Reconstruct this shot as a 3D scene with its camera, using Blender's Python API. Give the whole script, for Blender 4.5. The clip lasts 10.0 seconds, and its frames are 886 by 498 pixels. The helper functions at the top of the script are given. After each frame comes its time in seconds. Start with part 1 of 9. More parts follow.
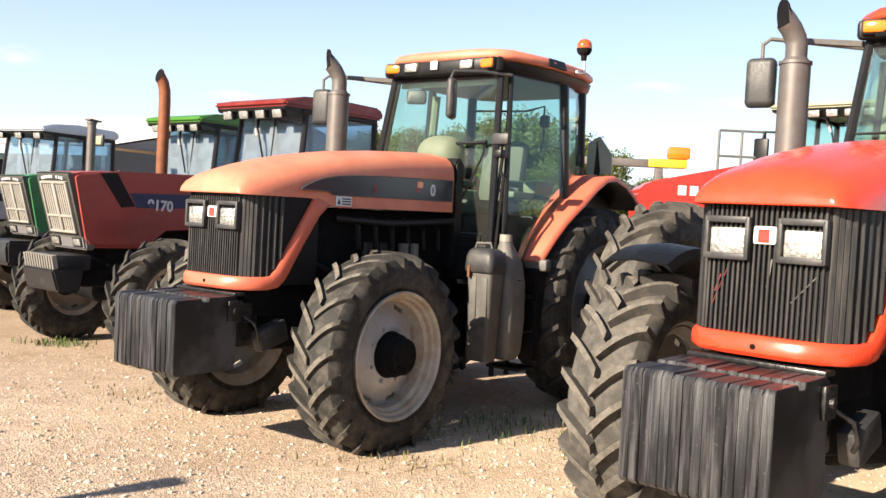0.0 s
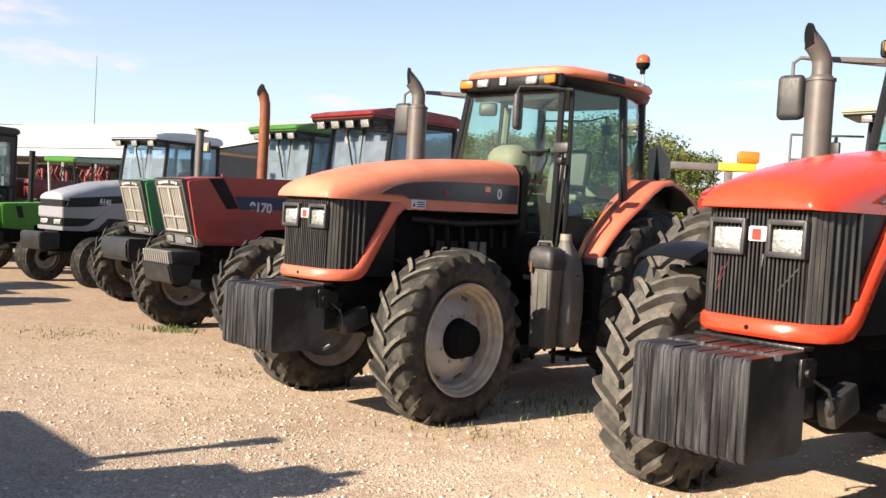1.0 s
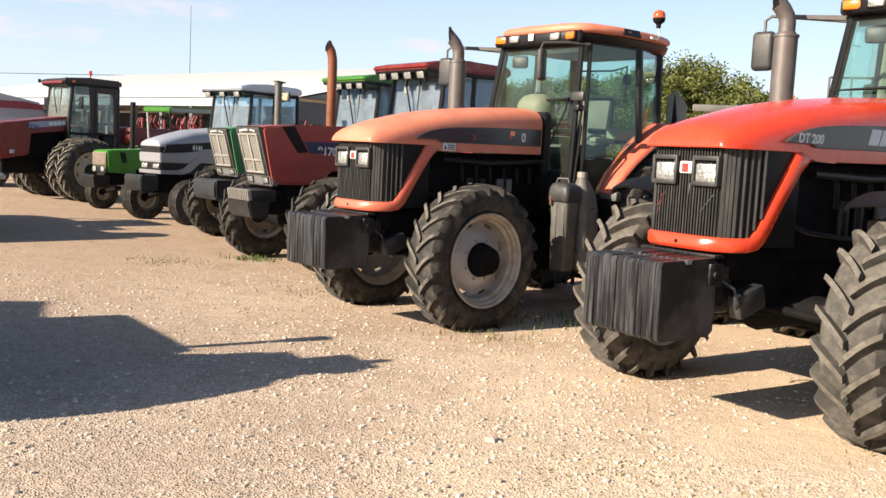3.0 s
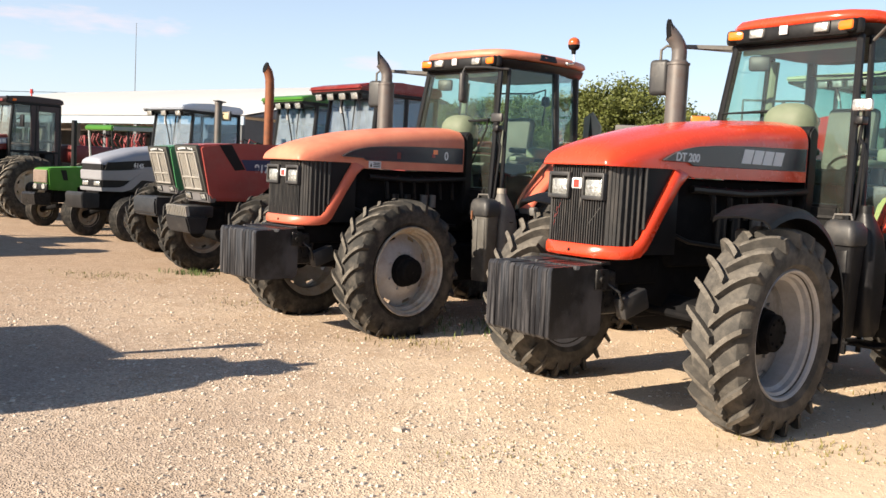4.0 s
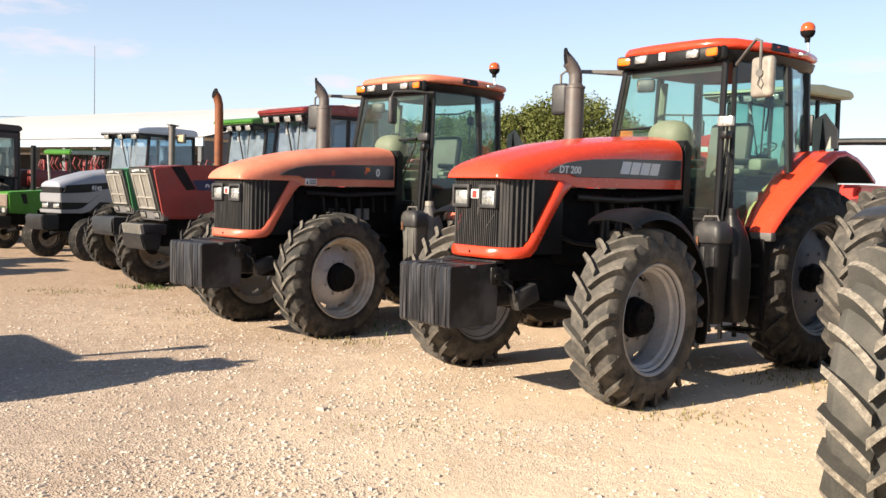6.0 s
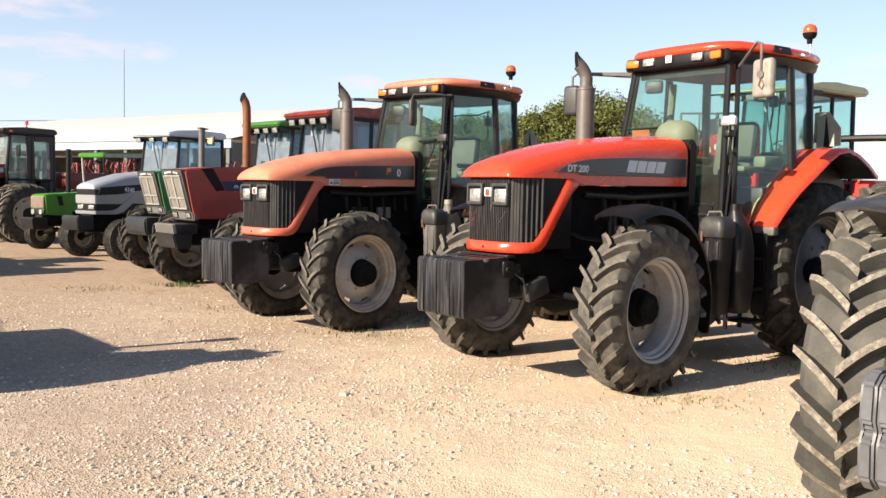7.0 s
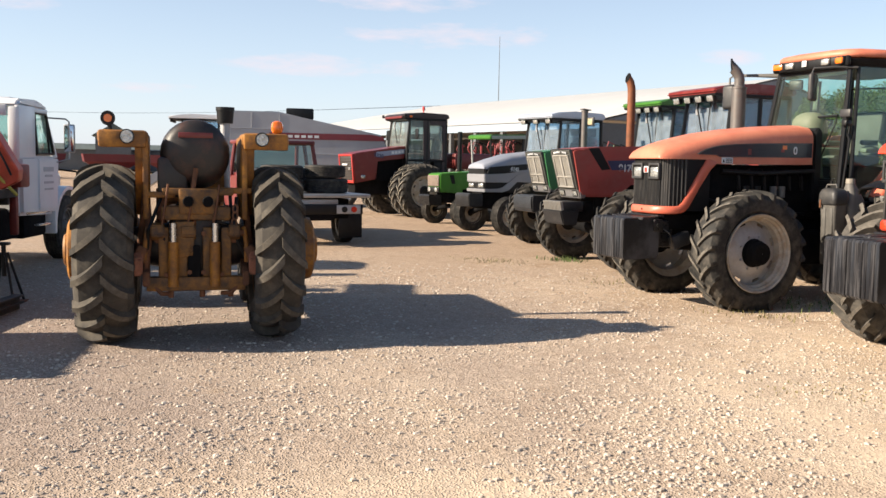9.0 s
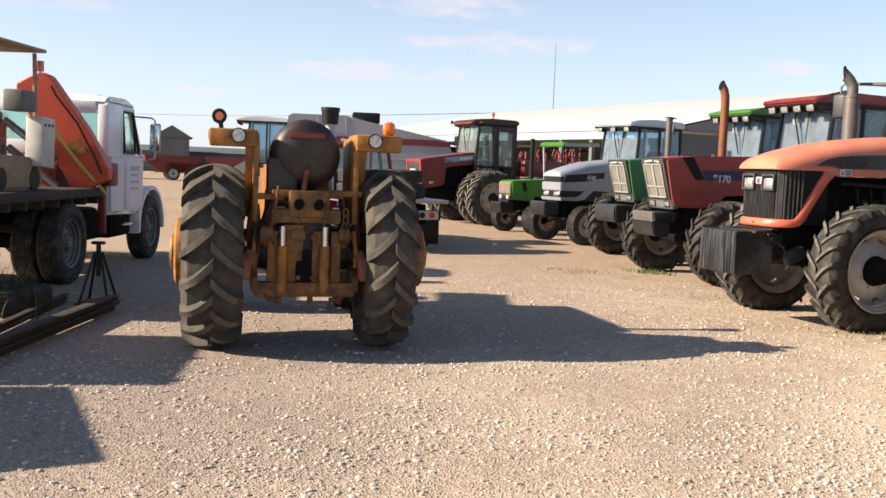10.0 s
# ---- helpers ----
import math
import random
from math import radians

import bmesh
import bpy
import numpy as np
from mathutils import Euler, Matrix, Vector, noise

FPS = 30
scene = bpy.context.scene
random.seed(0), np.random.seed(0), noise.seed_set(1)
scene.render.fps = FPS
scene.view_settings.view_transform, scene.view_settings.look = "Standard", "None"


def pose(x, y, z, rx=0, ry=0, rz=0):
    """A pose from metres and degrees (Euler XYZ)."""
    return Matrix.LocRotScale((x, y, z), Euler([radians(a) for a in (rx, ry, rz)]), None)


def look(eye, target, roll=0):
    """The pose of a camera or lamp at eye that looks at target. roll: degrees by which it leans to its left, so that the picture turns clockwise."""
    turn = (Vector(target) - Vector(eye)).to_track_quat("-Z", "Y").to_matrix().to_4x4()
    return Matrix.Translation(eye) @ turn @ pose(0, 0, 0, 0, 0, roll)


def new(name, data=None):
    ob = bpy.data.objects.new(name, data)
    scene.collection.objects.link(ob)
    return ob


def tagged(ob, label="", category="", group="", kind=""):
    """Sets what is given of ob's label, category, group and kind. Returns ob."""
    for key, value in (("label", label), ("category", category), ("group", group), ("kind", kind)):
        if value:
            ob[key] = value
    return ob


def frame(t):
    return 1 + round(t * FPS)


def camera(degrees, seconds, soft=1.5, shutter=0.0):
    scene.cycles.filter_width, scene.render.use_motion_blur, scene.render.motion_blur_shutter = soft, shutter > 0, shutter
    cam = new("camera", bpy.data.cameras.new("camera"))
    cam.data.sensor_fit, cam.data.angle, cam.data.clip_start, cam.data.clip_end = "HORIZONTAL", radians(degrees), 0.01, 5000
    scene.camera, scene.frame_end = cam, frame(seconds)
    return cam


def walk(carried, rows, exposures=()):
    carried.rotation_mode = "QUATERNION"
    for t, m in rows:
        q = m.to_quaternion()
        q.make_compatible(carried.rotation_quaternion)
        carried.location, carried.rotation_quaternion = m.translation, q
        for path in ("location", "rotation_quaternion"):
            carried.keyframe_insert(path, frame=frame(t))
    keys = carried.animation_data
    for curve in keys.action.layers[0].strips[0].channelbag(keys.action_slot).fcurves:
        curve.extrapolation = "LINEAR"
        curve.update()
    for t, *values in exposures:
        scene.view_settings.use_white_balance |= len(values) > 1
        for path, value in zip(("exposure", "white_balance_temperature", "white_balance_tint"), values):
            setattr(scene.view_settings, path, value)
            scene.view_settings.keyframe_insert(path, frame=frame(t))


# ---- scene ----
cam = camera(51.1, 10.0)
PATH = [
    (0, (0.178, 0.081, 1.678), (0.055, 2.076, 1.612), 3.2),
    (0.5, (0.282, -0.371, 1.673), (0.185, 1.626, 1.628), 3.5),
    (1, (0.493, -0.805, 1.687), (0.171, 1.167, 1.613), 3.3),
    (1.5, (0.656, -1.228, 1.679), (0.172, 0.71, 1.574), 3.0),
    (2, (0.879, -1.546, 1.657), (0.356, 0.378, 1.5), 2.7),
    (2.5, (1.108, -1.84, 1.687), (0.591, 0.081, 1.482), 2.7),
    (4, (1.744, -2.621, 1.69), (1.343, -0.668, 1.531), 2.9),
    (4.5, (1.87, -2.888, 1.676), (1.559, -0.915, 1.579), 2.8),
    (5, (2.055, -3.132, 1.666), (1.78, -1.154, 1.56), 2.3),
    (5.5, (2.224, -3.321, 1.686), (1.92, -1.348, 1.569), 2.1),
    (7, (2.542, -3.993, 1.683), (2.153, -2.036, 1.558), 1.2),
    (7.5, (2.58, -4.147, 1.68), (2.124, -2.203, 1.569), 1.4),
    (8, (2.557, -4.36, 1.674), (1.977, -2.45, 1.548), 0.6),
    (8.5, (2.535, -4.401, 1.685), (1.716, -2.585, 1.513), 0.3),
    (9, (2.346, -4.412, 1.657), (1.252, -2.748, 1.474), 1.1),
    (9.5, (2.015, -4.462, 1.666), (0.833, -2.857, 1.499), 1.8),
    (10, (1.62, -4.436, 1.623), (0.442, -2.829, 1.452), 2.2),
]
walk(cam, [(t, look(eye, target, roll)) for t, eye, target, roll in PATH], exposures=[(0.0, 1.46), (1.0, 1.32), (2.0, 1.23), (7.8, 1.22), (8.5, 1.13), (9.1, 1.13), (10.0, 1.19)])

# world, sun and exposure
SUN_AZ, SUN_EL = 226.0, 26.3          # where the sun stands, degrees from +x and above the horizon
world = bpy.data.worlds.new("world")
scene.world = world
world.use_nodes = True
wn, wl = world.node_tree.nodes, world.node_tree.links
wn.clear()
w_out = wn.new("ShaderNodeOutputWorld")
w_bg = wn.new("ShaderNodeBackground")
w_sky = wn.new("ShaderNodeTexSky")
w_sky.sky_type = "NISHITA"
w_sky.sun_disc = False
w_sky.sun_elevation = radians(SUN_EL)
w_sky.sun_rotation = radians(90.0 - SUN_AZ)
w_sky.air_density, w_sky.dust_density, w_sky.ozone_density = 1.0, 0.6, 1.6
w_co = wn.new("ShaderNodeTexCoord")


def sky_math(kind, a, b=None, c=None):
    """A math node of the sky; inputs are sockets or numbers."""
    x = wn.new("ShaderNodeMath")
    x.operation = kind
    for k, v in enumerate((a, b, c)):
        if v is None:
            continue
        if hasattr(v, "is_linked"):
            wl.new(v, x.inputs[k])
        else:
            x.inputs[k].default_value = v
    return x.outputs["Value"]


def sky_dot(v):
    x = wn.new("ShaderNodeVectorMath")
    x.operation = "DOT_PRODUCT"
    wl.new(w_co.outputs["Generated"], x.inputs[0])
    x.inputs[1].default_value = v
    return x.outputs["Value"]


# fair-weather clouds: bearing, height, half width, half height (degrees) and density
CLOUDS = [(132, 5.7, 3.4, 0.55, 0.75), (126.4, 5.7, 1.7, 0.4, 0.6), (126.5, 9.9, 4.2, 0.7, 0.65), (123, 7.7, 5.2, 0.6, 0.6), (106.5, 6.5, 1.4, 0.35, 0.7), (141, 4.1, 2.4, 0.25, 0.5), (128, 7.7, 1.2, 0.35, 0.5), (75.5, 7.8, 2.2, 0.4, 0.6), (81.4, 8.5, 1.5, 0.3, 0.5), (118.6, 7.5, 1.1, 0.3, 0.6), (150, 8.5, 3.5, 0.5, 0.5), (60, 9, 4, 0.6, 0.5), (35, 12, 6, 1.0, 0.5), (200, 12, 8, 1.4, 0.5), (260, 16, 8, 1.6, 0.5), (320, 13, 8, 1.4, 0.5)]
w_map = wn.new("ShaderNodeMapping")
w_map.inputs["Scale"].default_value = (9.0, 9.0, 40.0)
w_noise = wn.new("ShaderNodeTexNoise")
w_noise.inputs["Scale"].default_value = 2.6
w_noise.inputs["Detail"].default_value = 8.0
w_noise.inputs["Roughness"].default_value = 0.6
wl.new(w_co.outputs["Generated"], w_map.inputs["Vector"])
wl.new(w_map.outputs["Vector"], w_noise.inputs["Vector"])
w_sum = None
for az, el, hw, hh, dens in CLOUDS:
    a, e = radians(az), radians(el)
    ahead = sky_math("MAXIMUM", sky_dot((math.cos(a), math.sin(a), 0)), 0.05)
    u = sky_math("DIVIDE", sky_math("DIVIDE", sky_dot((-math.sin(a), math.cos(a), 0)), ahead), math.tan(radians(hw)))
    v = sky_math("DIVIDE", sky_math("SUBTRACT", sky_math("DIVIDE", sky_dot((0, 0, 1)), ahead), math.tan(e)), math.tan(radians(hh)))
    r2 = sky_math("ADD", sky_math("MULTIPLY", u, u), sky_math("MULTIPLY", v, v))
    puff = sky_math("MULTIPLY", sky_math("MAXIMUM", sky_math("SUBTRACT", 1.0, sky_math("MULTIPLY", r2, 0.33)), 0.0), dens)
    w_sum = puff if w_sum is None else sky_math("MAXIMUM", w_sum, puff)
w_fac = sky_math("MULTIPLY", sky_math("SUBTRACT", sky_math("ADD", sky_math("MULTIPLY", w_noise.outputs["Fac"], 1.5), w_sum), 1.02), 1.1)
w_fac = sky_math("MULTIPLY", sky_math("MINIMUM", sky_math("MAXIMUM", w_fac, 0.0), 0.75), sky_math("MINIMUM", sky_math("MULTIPLY", w_sum, 3.0), 1.0))
w_mix = wn.new("ShaderNodeMix")
w_mix.data_type = "RGBA"
w_mix.inputs["B"].default_value = (7.0, 6.1, 6.5, 1)
wl.new(w_fac, w_mix.inputs["Factor"])
w_haze = wn.new("ShaderNodeMix")
w_haze.data_type = "RGBA"
w_sep = wn.new("ShaderNodeSeparateXYZ")
w_low = wn.new("ShaderNodeValToRGB")
w_low.color_ramp.elements[0].position, w_low.color_ramp.elements[0].color = 0.0, (0.47, 0.47, 0.47, 1)
w_low.color_ramp.elements[1].position, w_low.color_ramp.elements[1].color = 0.42, (0.0, 0.0, 0.0, 1)
wl.new(w_co.outputs["Generated"], w_sep.inputs["Vector"])
wl.new(w_sep.outputs["Z"], w_low.inputs["Fac"])
wl.new(w_low.outputs["Color"], w_haze.inputs[0])
w_haze.inputs["B"].default_value = (7.7, 8.6, 10.7, 1)
wl.new(w_sky.outputs["Color"], w_haze.inputs["A"])
wl.new(w_haze.outputs["Result"], w_mix.inputs["A"])
wl.new(w_mix.outputs["Result"], w_bg.inputs["Color"])
w_bg.inputs["Strength"].default_value = 0.0635
wl.new(w_bg.outputs["Background"], w_out.inputs["Surface"])

sun = new("sun", bpy.data.lights.new("sun", "SUN"))
sun.data.energy, sun.data.angle, sun.data.color = 5.0, radians(0.6), (1.0, 0.86, 0.68)
sun.matrix_world = look((0, 0, 0), (-math.cos(radians(SUN_AZ)) * math.cos(radians(SUN_EL)), -math.sin(radians(SUN_AZ)) * math.cos(radians(SUN_EL)), -math.sin(radians(SUN_EL))))


# ---- materials ----
def nodes_of(name):
    m = bpy.data.materials.new(name)
    m.use_nodes = True
    return m, m.node_tree.nodes, m.node_tree.links, m.node_tree.nodes["Principled BSDF"]


def noise_node(n, l, scale, detail=4.0, co=None, rough=0.55):
    x = n.new("ShaderNodeTexNoise")
    x.inputs["Scale"].default_value, x.inputs["Detail"].default_value, x.inputs["Roughness"].default_value = scale, detail, rough
    if co is not None:
        l.new(co, x.inputs["Vector"])
    return x


def ramp_node(n, l, src, a, b, ca=(0, 0, 0, 1), cb=(1, 1, 1, 1)):
    r = n.new("ShaderNodeValToRGB")
    e = r.color_ramp.elements
    e[0].position, e[0].color, e[1].position, e[1].color = a, ca, b, cb
    l.new(src, r.inputs["Fac"])
    return r


def mix_node(n, l, fac, a, b, kind="MIX"):
    x = n.new("ShaderNodeMix")
    x.data_type, x.blend_type = "RGBA", kind
    for key, v in (("Factor", fac), ("A", a), ("B", b)):
        if hasattr(v, "is_linked"):
            l.new(v, x.inputs[key])
        elif key == "Factor":
            x.inputs[0].default_value = v
        else:
            x.inputs[key].default_value = (*v[:3], 1)
    return x.outputs["Result"]


def surface(name, col, rough=0.5, metal=0.0, dirt=None, dirt_amount=0.5, scale=3.0, fine=40.0, bump=0.0, vary=0.15, coat=0.0, spec=0.5, bump_scale=None):
    """A worn surface: a base colour that varies at two scales, a dirt colour in patches, roughness that follows it, fine relief."""
    m, n, l, p = nodes_of(name)
    co = n.new("ShaderNodeTexCoord").outputs["Object"]
    big, small = noise_node(n, l, scale, 5, co), noise_node(n, l, fine, 3, co)
    dark = tuple(c * (1 - vary) for c in col)
    light = tuple(min(1, c * (1 + vary)) for c in col)
    base = ramp_node(n, l, big.outputs["Fac"], 0.3, 0.7, (*dark, 1), (*light, 1)).outputs["Color"]
    grain = ramp_node(n, l, small.outputs["Fac"], 0.25, 0.75, (1 - vary, 1 - vary, 1 - vary, 1), (1, 1, 1, 1)).outputs["Color"]
    base = mix_node(n, l, 1.0, base, grain, "MULTIPLY")
    if dirt:
        patch = noise_node(n, l, scale * 1.7, 8, co, 0.65)
        mask = ramp_node(n, l, patch.outputs["Fac"], 0.62 - 0.3 * dirt_amount, 0.85 - 0.25 * dirt_amount, (0, 0, 0, 1), (dirt_amount,) * 3 + (1,)).outputs["Color"]
        base = mix_node(n, l, mask, base, dirt)
    l.new(base, p.inputs["Base Color"])
    rr = ramp_node(n, l, small.outputs["Fac"], 0.2, 0.8, (max(0.02, rough - 0.08),) * 3 + (1,), (min(1, rough + 0.1),) * 3 + (1,)).outputs["Color"]
    l.new(rr, p.inputs["Roughness"])
    p.inputs["Metallic"].default_value = metal
    p.inputs["Specular IOR Level"].default_value = spec
    p.inputs["Coat Weight"].default_value = coat
    p.inputs["Coat Roughness"].default_value = 0.12
    if bump:
        b = n.new("ShaderNodeBump")
        b.inputs["Strength"].default_value, b.inputs["Distance"].default_value = 0.6, bump
        src = noise_node(n, l, bump_scale, 6, co) if bump_scale else small
        l.new(src.outputs["Fac"], b.inputs["Height"])
        l.new(b.outputs["Normal"], p.inputs["Normal"])
    return m


def glass(name, tint, alpha=0.22, rough=0.03, film=(0.5, 0.48, 0.42)):
    """Thin tinted cab glass: light goes straight through, with a gloss on top."""
    m, n, l, p = nodes_of(name)
    n.remove(p)
    out = n["Material Output"]
    clear, gloss, mixed, fres = n.new("ShaderNodeBsdfTransparent"), n.new("ShaderNodeBsdfGlossy"), n.new("ShaderNodeMixShader"), n.new("ShaderNodeLayerWeight")
    co = n.new("ShaderNodeTexCoord").outputs["Object"]
    film_noise = noise_node(n, l, 6, 6, co)
    clear.inputs["Color"].default_value = (*tint, 1)
    gloss.inputs["Roughness"].default_value = rough
    gloss.inputs["Color"].default_value = (0.9, 0.95, 0.95, 1)
    fres.inputs["Blend"].default_value = 0.5
    sheen = ramp_node(n, l, fres.outputs["Facing"], 0.45, 1.0, (0.035,) * 3 + (1,), (0.55,) * 3 + (1,))
    l.new(sheen.outputs["Color"], mixed.inputs["Fac"])
    l.new(clear.outputs["BSDF"], mixed.inputs[1])
    l.new(gloss.outputs["BSDF"], mixed.inputs[2])
    haze, both = n.new("ShaderNodeBsdfDiffuse"), n.new("ShaderNodeMixShader")
    haze.inputs["Color"].default_value = (*film, 1)
    amount = ramp_node(n, l, film_noise.outputs["Fac"], 0.3, 0.8, (alpha * 0.55,) * 3 + (1,), (alpha,) * 3 + (1,)).outputs["Color"]
    l.new(amount, both.inputs["Fac"])
    l.new(mixed.outputs["Shader"], both.inputs[1])
    l.new(haze.outputs["BSDF"], both.inputs[2])
    l.new(both.outputs["Shader"], out.inputs["Surface"])
    return m


def ground_material():
    m, n, l, p = nodes_of("gravel")
    co = n.new("ShaderNodeTexCoord").outputs["Object"]
    patch, mid, grit, far = noise_node(n, l, 0.35, 6, co), noise_node(n, l, 2.2, 7, co, 0.65), noise_node(n, l, 38, 5, co, 0.7), noise_node(n, l, 0.06, 4, co)
    stones = n.new("ShaderNodeTexVoronoi")
    stones.inputs["Scale"].default_value = 62
    l.new(co, stones.inputs["Vector"])
    base = ramp_node(n, l, patch.outputs["Fac"], 0.32, 0.68, (0.60, 0.50, 0.39, 1), (0.77, 0.68, 0.555, 1)).outputs["Color"]
    base = mix_node(n, l, ramp_node(n, l, mid.outputs["Fac"], 0.52, 0.72, (0, 0, 0, 1), (0.75, 0.75, 0.75, 1)).outputs["Color"], base, (0.50, 0.385, 0.26))
    base = mix_node(n, l, ramp_node(n, l, mid.outputs["Fac"], 0.25, 0.42, (0.5, 0.5, 0.5, 1), (0, 0, 0, 1)).outputs["Color"], base, (0.70, 0.63, 0.54))
    cell = ramp_node(n, l, stones.outputs["Color"], 0.1, 0.9, (0.66, 0.645, 0.63, 1), (1.28, 1.27, 1.26, 1)).outputs["Color"]
    base = mix_node(n, l, 0.7, base, cell, "MULTIPLY")
    base = mix_node(n, l, 0.8, base, ramp_node(n, l, grit.outputs["Fac"], 0.3, 0.75, (0.66, 0.645, 0.63, 1), (1.24, 1.24, 1.24, 1)).outputs["Color"], "MULTIPLY")
    base = mix_node(n, l, ramp_node(n, l, far.outputs["Fac"], 0.45, 0.6, (0, 0, 0, 1), (0.5, 0.5, 0.5, 1)).outputs["Color"], base, (0.60, 0.49, 0.36))
    sep = n.new("ShaderNodeSeparateXYZ")
    l.new(co, sep.inputs["Vector"])
    side = n.new("ShaderNodeMath")
    side.operation = "MULTIPLY_ADD"
    l.new(patch.outputs["Fac"], side.inputs[0])
    side.inputs[1].default_value = 9.0
    l.new(sep.outputs["X"], side.inputs[2])
    span = n.new("ShaderNodeMapRange")
    span.inputs["From Min"].default_value, span.inputs["From Max"].default_value = 1.0, 6.5
    span.inputs["To Min"].default_value, span.inputs["To Max"].default_value = 0.8, 0.0
    l.new(side.outputs["Value"], span.inputs["Value"])
    grey = mix_node(n, l, 0.85, (0.345, 0.302, 0.282), cell, "MULTIPLY")
    grey = mix_node(n, l, 0.9, grey, ramp_node(n, l, grit.outputs["Fac"], 0.32, 0.7, (0.6, 0.58, 0.57, 1), (1.15, 1.15, 1.15, 1)).outputs["Color"], "MULTIPLY")
    near = n.new("ShaderNodeMapRange")
    near.inputs["From Min"].default_value, near.inputs["From Max"].default_value = 1.5, 6.5
    near.inputs["To Min"].default_value, near.inputs["To Max"].default_value = 1.0, 0.48
    l.new(sep.outputs["Y"], near.inputs["Value"])
    both = n.new("ShaderNodeMath")
    both.operation = "MULTIPLY"
    l.new(span.outputs["Result"], both.inputs[0])
    l.new(near.outputs["Result"], both.inputs[1])
    base = mix_node(n, l, both.outputs["Value"], base, grey)
    ruts = noise_node(n, l, 7.0, 8, co, 0.75)
    base = mix_node(n, l, 0.8, base, ramp_node(n, l, ruts.outputs["Fac"], 0.32, 0.68, (0.82, 0.80, 0.785, 1), (1.13, 1.13, 1.14, 1)).outputs["Color"], "MULTIPLY")
    litter = noise_node(n, l, 0.9, 8, co, 0.75)
    base = mix_node(n, l, ramp_node(n, l, litter.outputs["Fac"], 0.585, 0.72, (0, 0, 0, 1), (0.7, 0.7, 0.7, 1)).outputs["Color"], base, (0.36, 0.27, 0.175))
    # sandy stretches between the stones, more of them towards +x
    drift = noise_node(n, l, 0.55, 7, co, 0.7)
    lean = n.new("ShaderNodeMath")
    lean.operation = "MULTIPLY_ADD"
    l.new(drift.outputs["Fac"], lean.inputs[0])
    lean.inputs[1].default_value = 19.0
    l.new(sep.outputs["X"], lean.inputs[2])
    sandy = n.new("ShaderNodeMapRange")
    sandy.inputs["From Min"].default_value, sandy.inputs["From Max"].default_value = 9.5, 13.3
    sandy.inputs["To Min"].default_value, sandy.inputs["To Max"].default_value = 0.0, 0.8
    l.new(lean.outputs["Value"], sandy.inputs["Value"])
    fine_sand = ramp_node(n, l, grit.outputs["Fac"], 0.3, 0.75, (0.60, 0.50, 0.375, 1), (0.70, 0.605, 0.475, 1)).outputs["Color"]
    base = mix_node(n, l, sandy.outputs["Result"], base, fine_sand)
    deep = n.new("ShaderNodeMapRange")
    deep.inputs["From Min"].default_value, deep.inputs["From Max"].default_value = 2.5, 11.0
    deep.inputs["To Min"].default_value, deep.inputs["To Max"].default_value = 0.0, 0.75
    l.new(sep.outputs["Y"], deep.inputs["Value"])
    base = mix_node(n, l, deep.outputs["Result"], base, mix_node(n, l, 1.0, base, (0.80, 0.72, 0.64), "MULTIPLY"))
    # larger pebbles, sparse and in drifts
    big = n.new("ShaderNodeTexVoronoi")
    big.inputs["Scale"].default_value = 34
    l.new(co, big.inputs["Vector"])
    drifts = noise_node(n, l, 1.3, 5, co, 0.6)
    pick = n.new("ShaderNodeSeparateColor")
    l.new(big.outputs["Color"], pick.inputs["Color"])
    chance = n.new("ShaderNodeMath")
    chance.operation = "MULTIPLY_ADD"
    l.new(drifts.outputs["Fac"], chance.inputs[0])
    chance.inputs[1].default_value = 1.1
    l.new(pick.outputs["Red"], chance.inputs[2])
    some = ramp_node(n, l, chance.outputs["Value"], 1.24, 1.28)
    core = ramp_node(n, l, big.outputs["Distance"], 0.22, 0.34, (1, 1, 1, 1), (0, 0, 0, 1))
    pebble = mix_node(n, l, 1.0, some.outputs["Color"], core.outputs["Color"], "MULTIPLY")
    shade = ramp_node(n, l, pick.outputs["Green"], 0.0, 1.0, (0.36, 0.31, 0.27, 1), (0.68, 0.61, 0.54, 1))
    base = mix_node(n, l, pebble, base, shade.outputs["Color"])
    base = mix_node(n, l, 1.0, base, (0.99, 0.935, 0.895), "MULTIPLY")
    relief = n.new("ShaderNodeMapRange")
    relief.inputs["To Min"].default_value, relief.inputs["To Max"].default_value = 0.95, 0.15
    l.new(sandy.outputs["Result"], relief.inputs["Value"])
    l.new(base, p.inputs["Base Color"])
    p.inputs["Roughness"].default_value = 0.95
    p.inputs["Specular IOR Level"].default_value = 0.15
    b1, b2 = n.new("ShaderNodeBump"), n.new("ShaderNodeBump")
    b1.inputs["Strength"].default_value, b1.inputs["Distance"].default_value = 0.9, 0.014
    b2.inputs["Strength"].default_value, b2.inputs["Distance"].default_value = 0.6, 0.05
    inv = ramp_node(n, l, stones.outputs["Distance"], 0.0, 0.5, (1, 1, 1, 1), (0, 0, 0, 1))
    l.new(relief.outputs["Result"], b1.inputs["Strength"])
    l.new(inv.outputs["Color"], b1.inputs["Height"])
    l.new(mid.outputs["Fac"], b2.inputs["Height"])
    l.new(b2.outputs["Normal"], b1.inputs["Normal"])
    b3 = n.new("ShaderNodeBump")
    b3.inputs["Strength"].default_value, b3.inputs["Distance"].default_value = 0.8, 0.008
    l.new(pebble, b3.inputs["Height"])
    l.new(b1.outputs["Normal"], b3.inputs["Normal"])
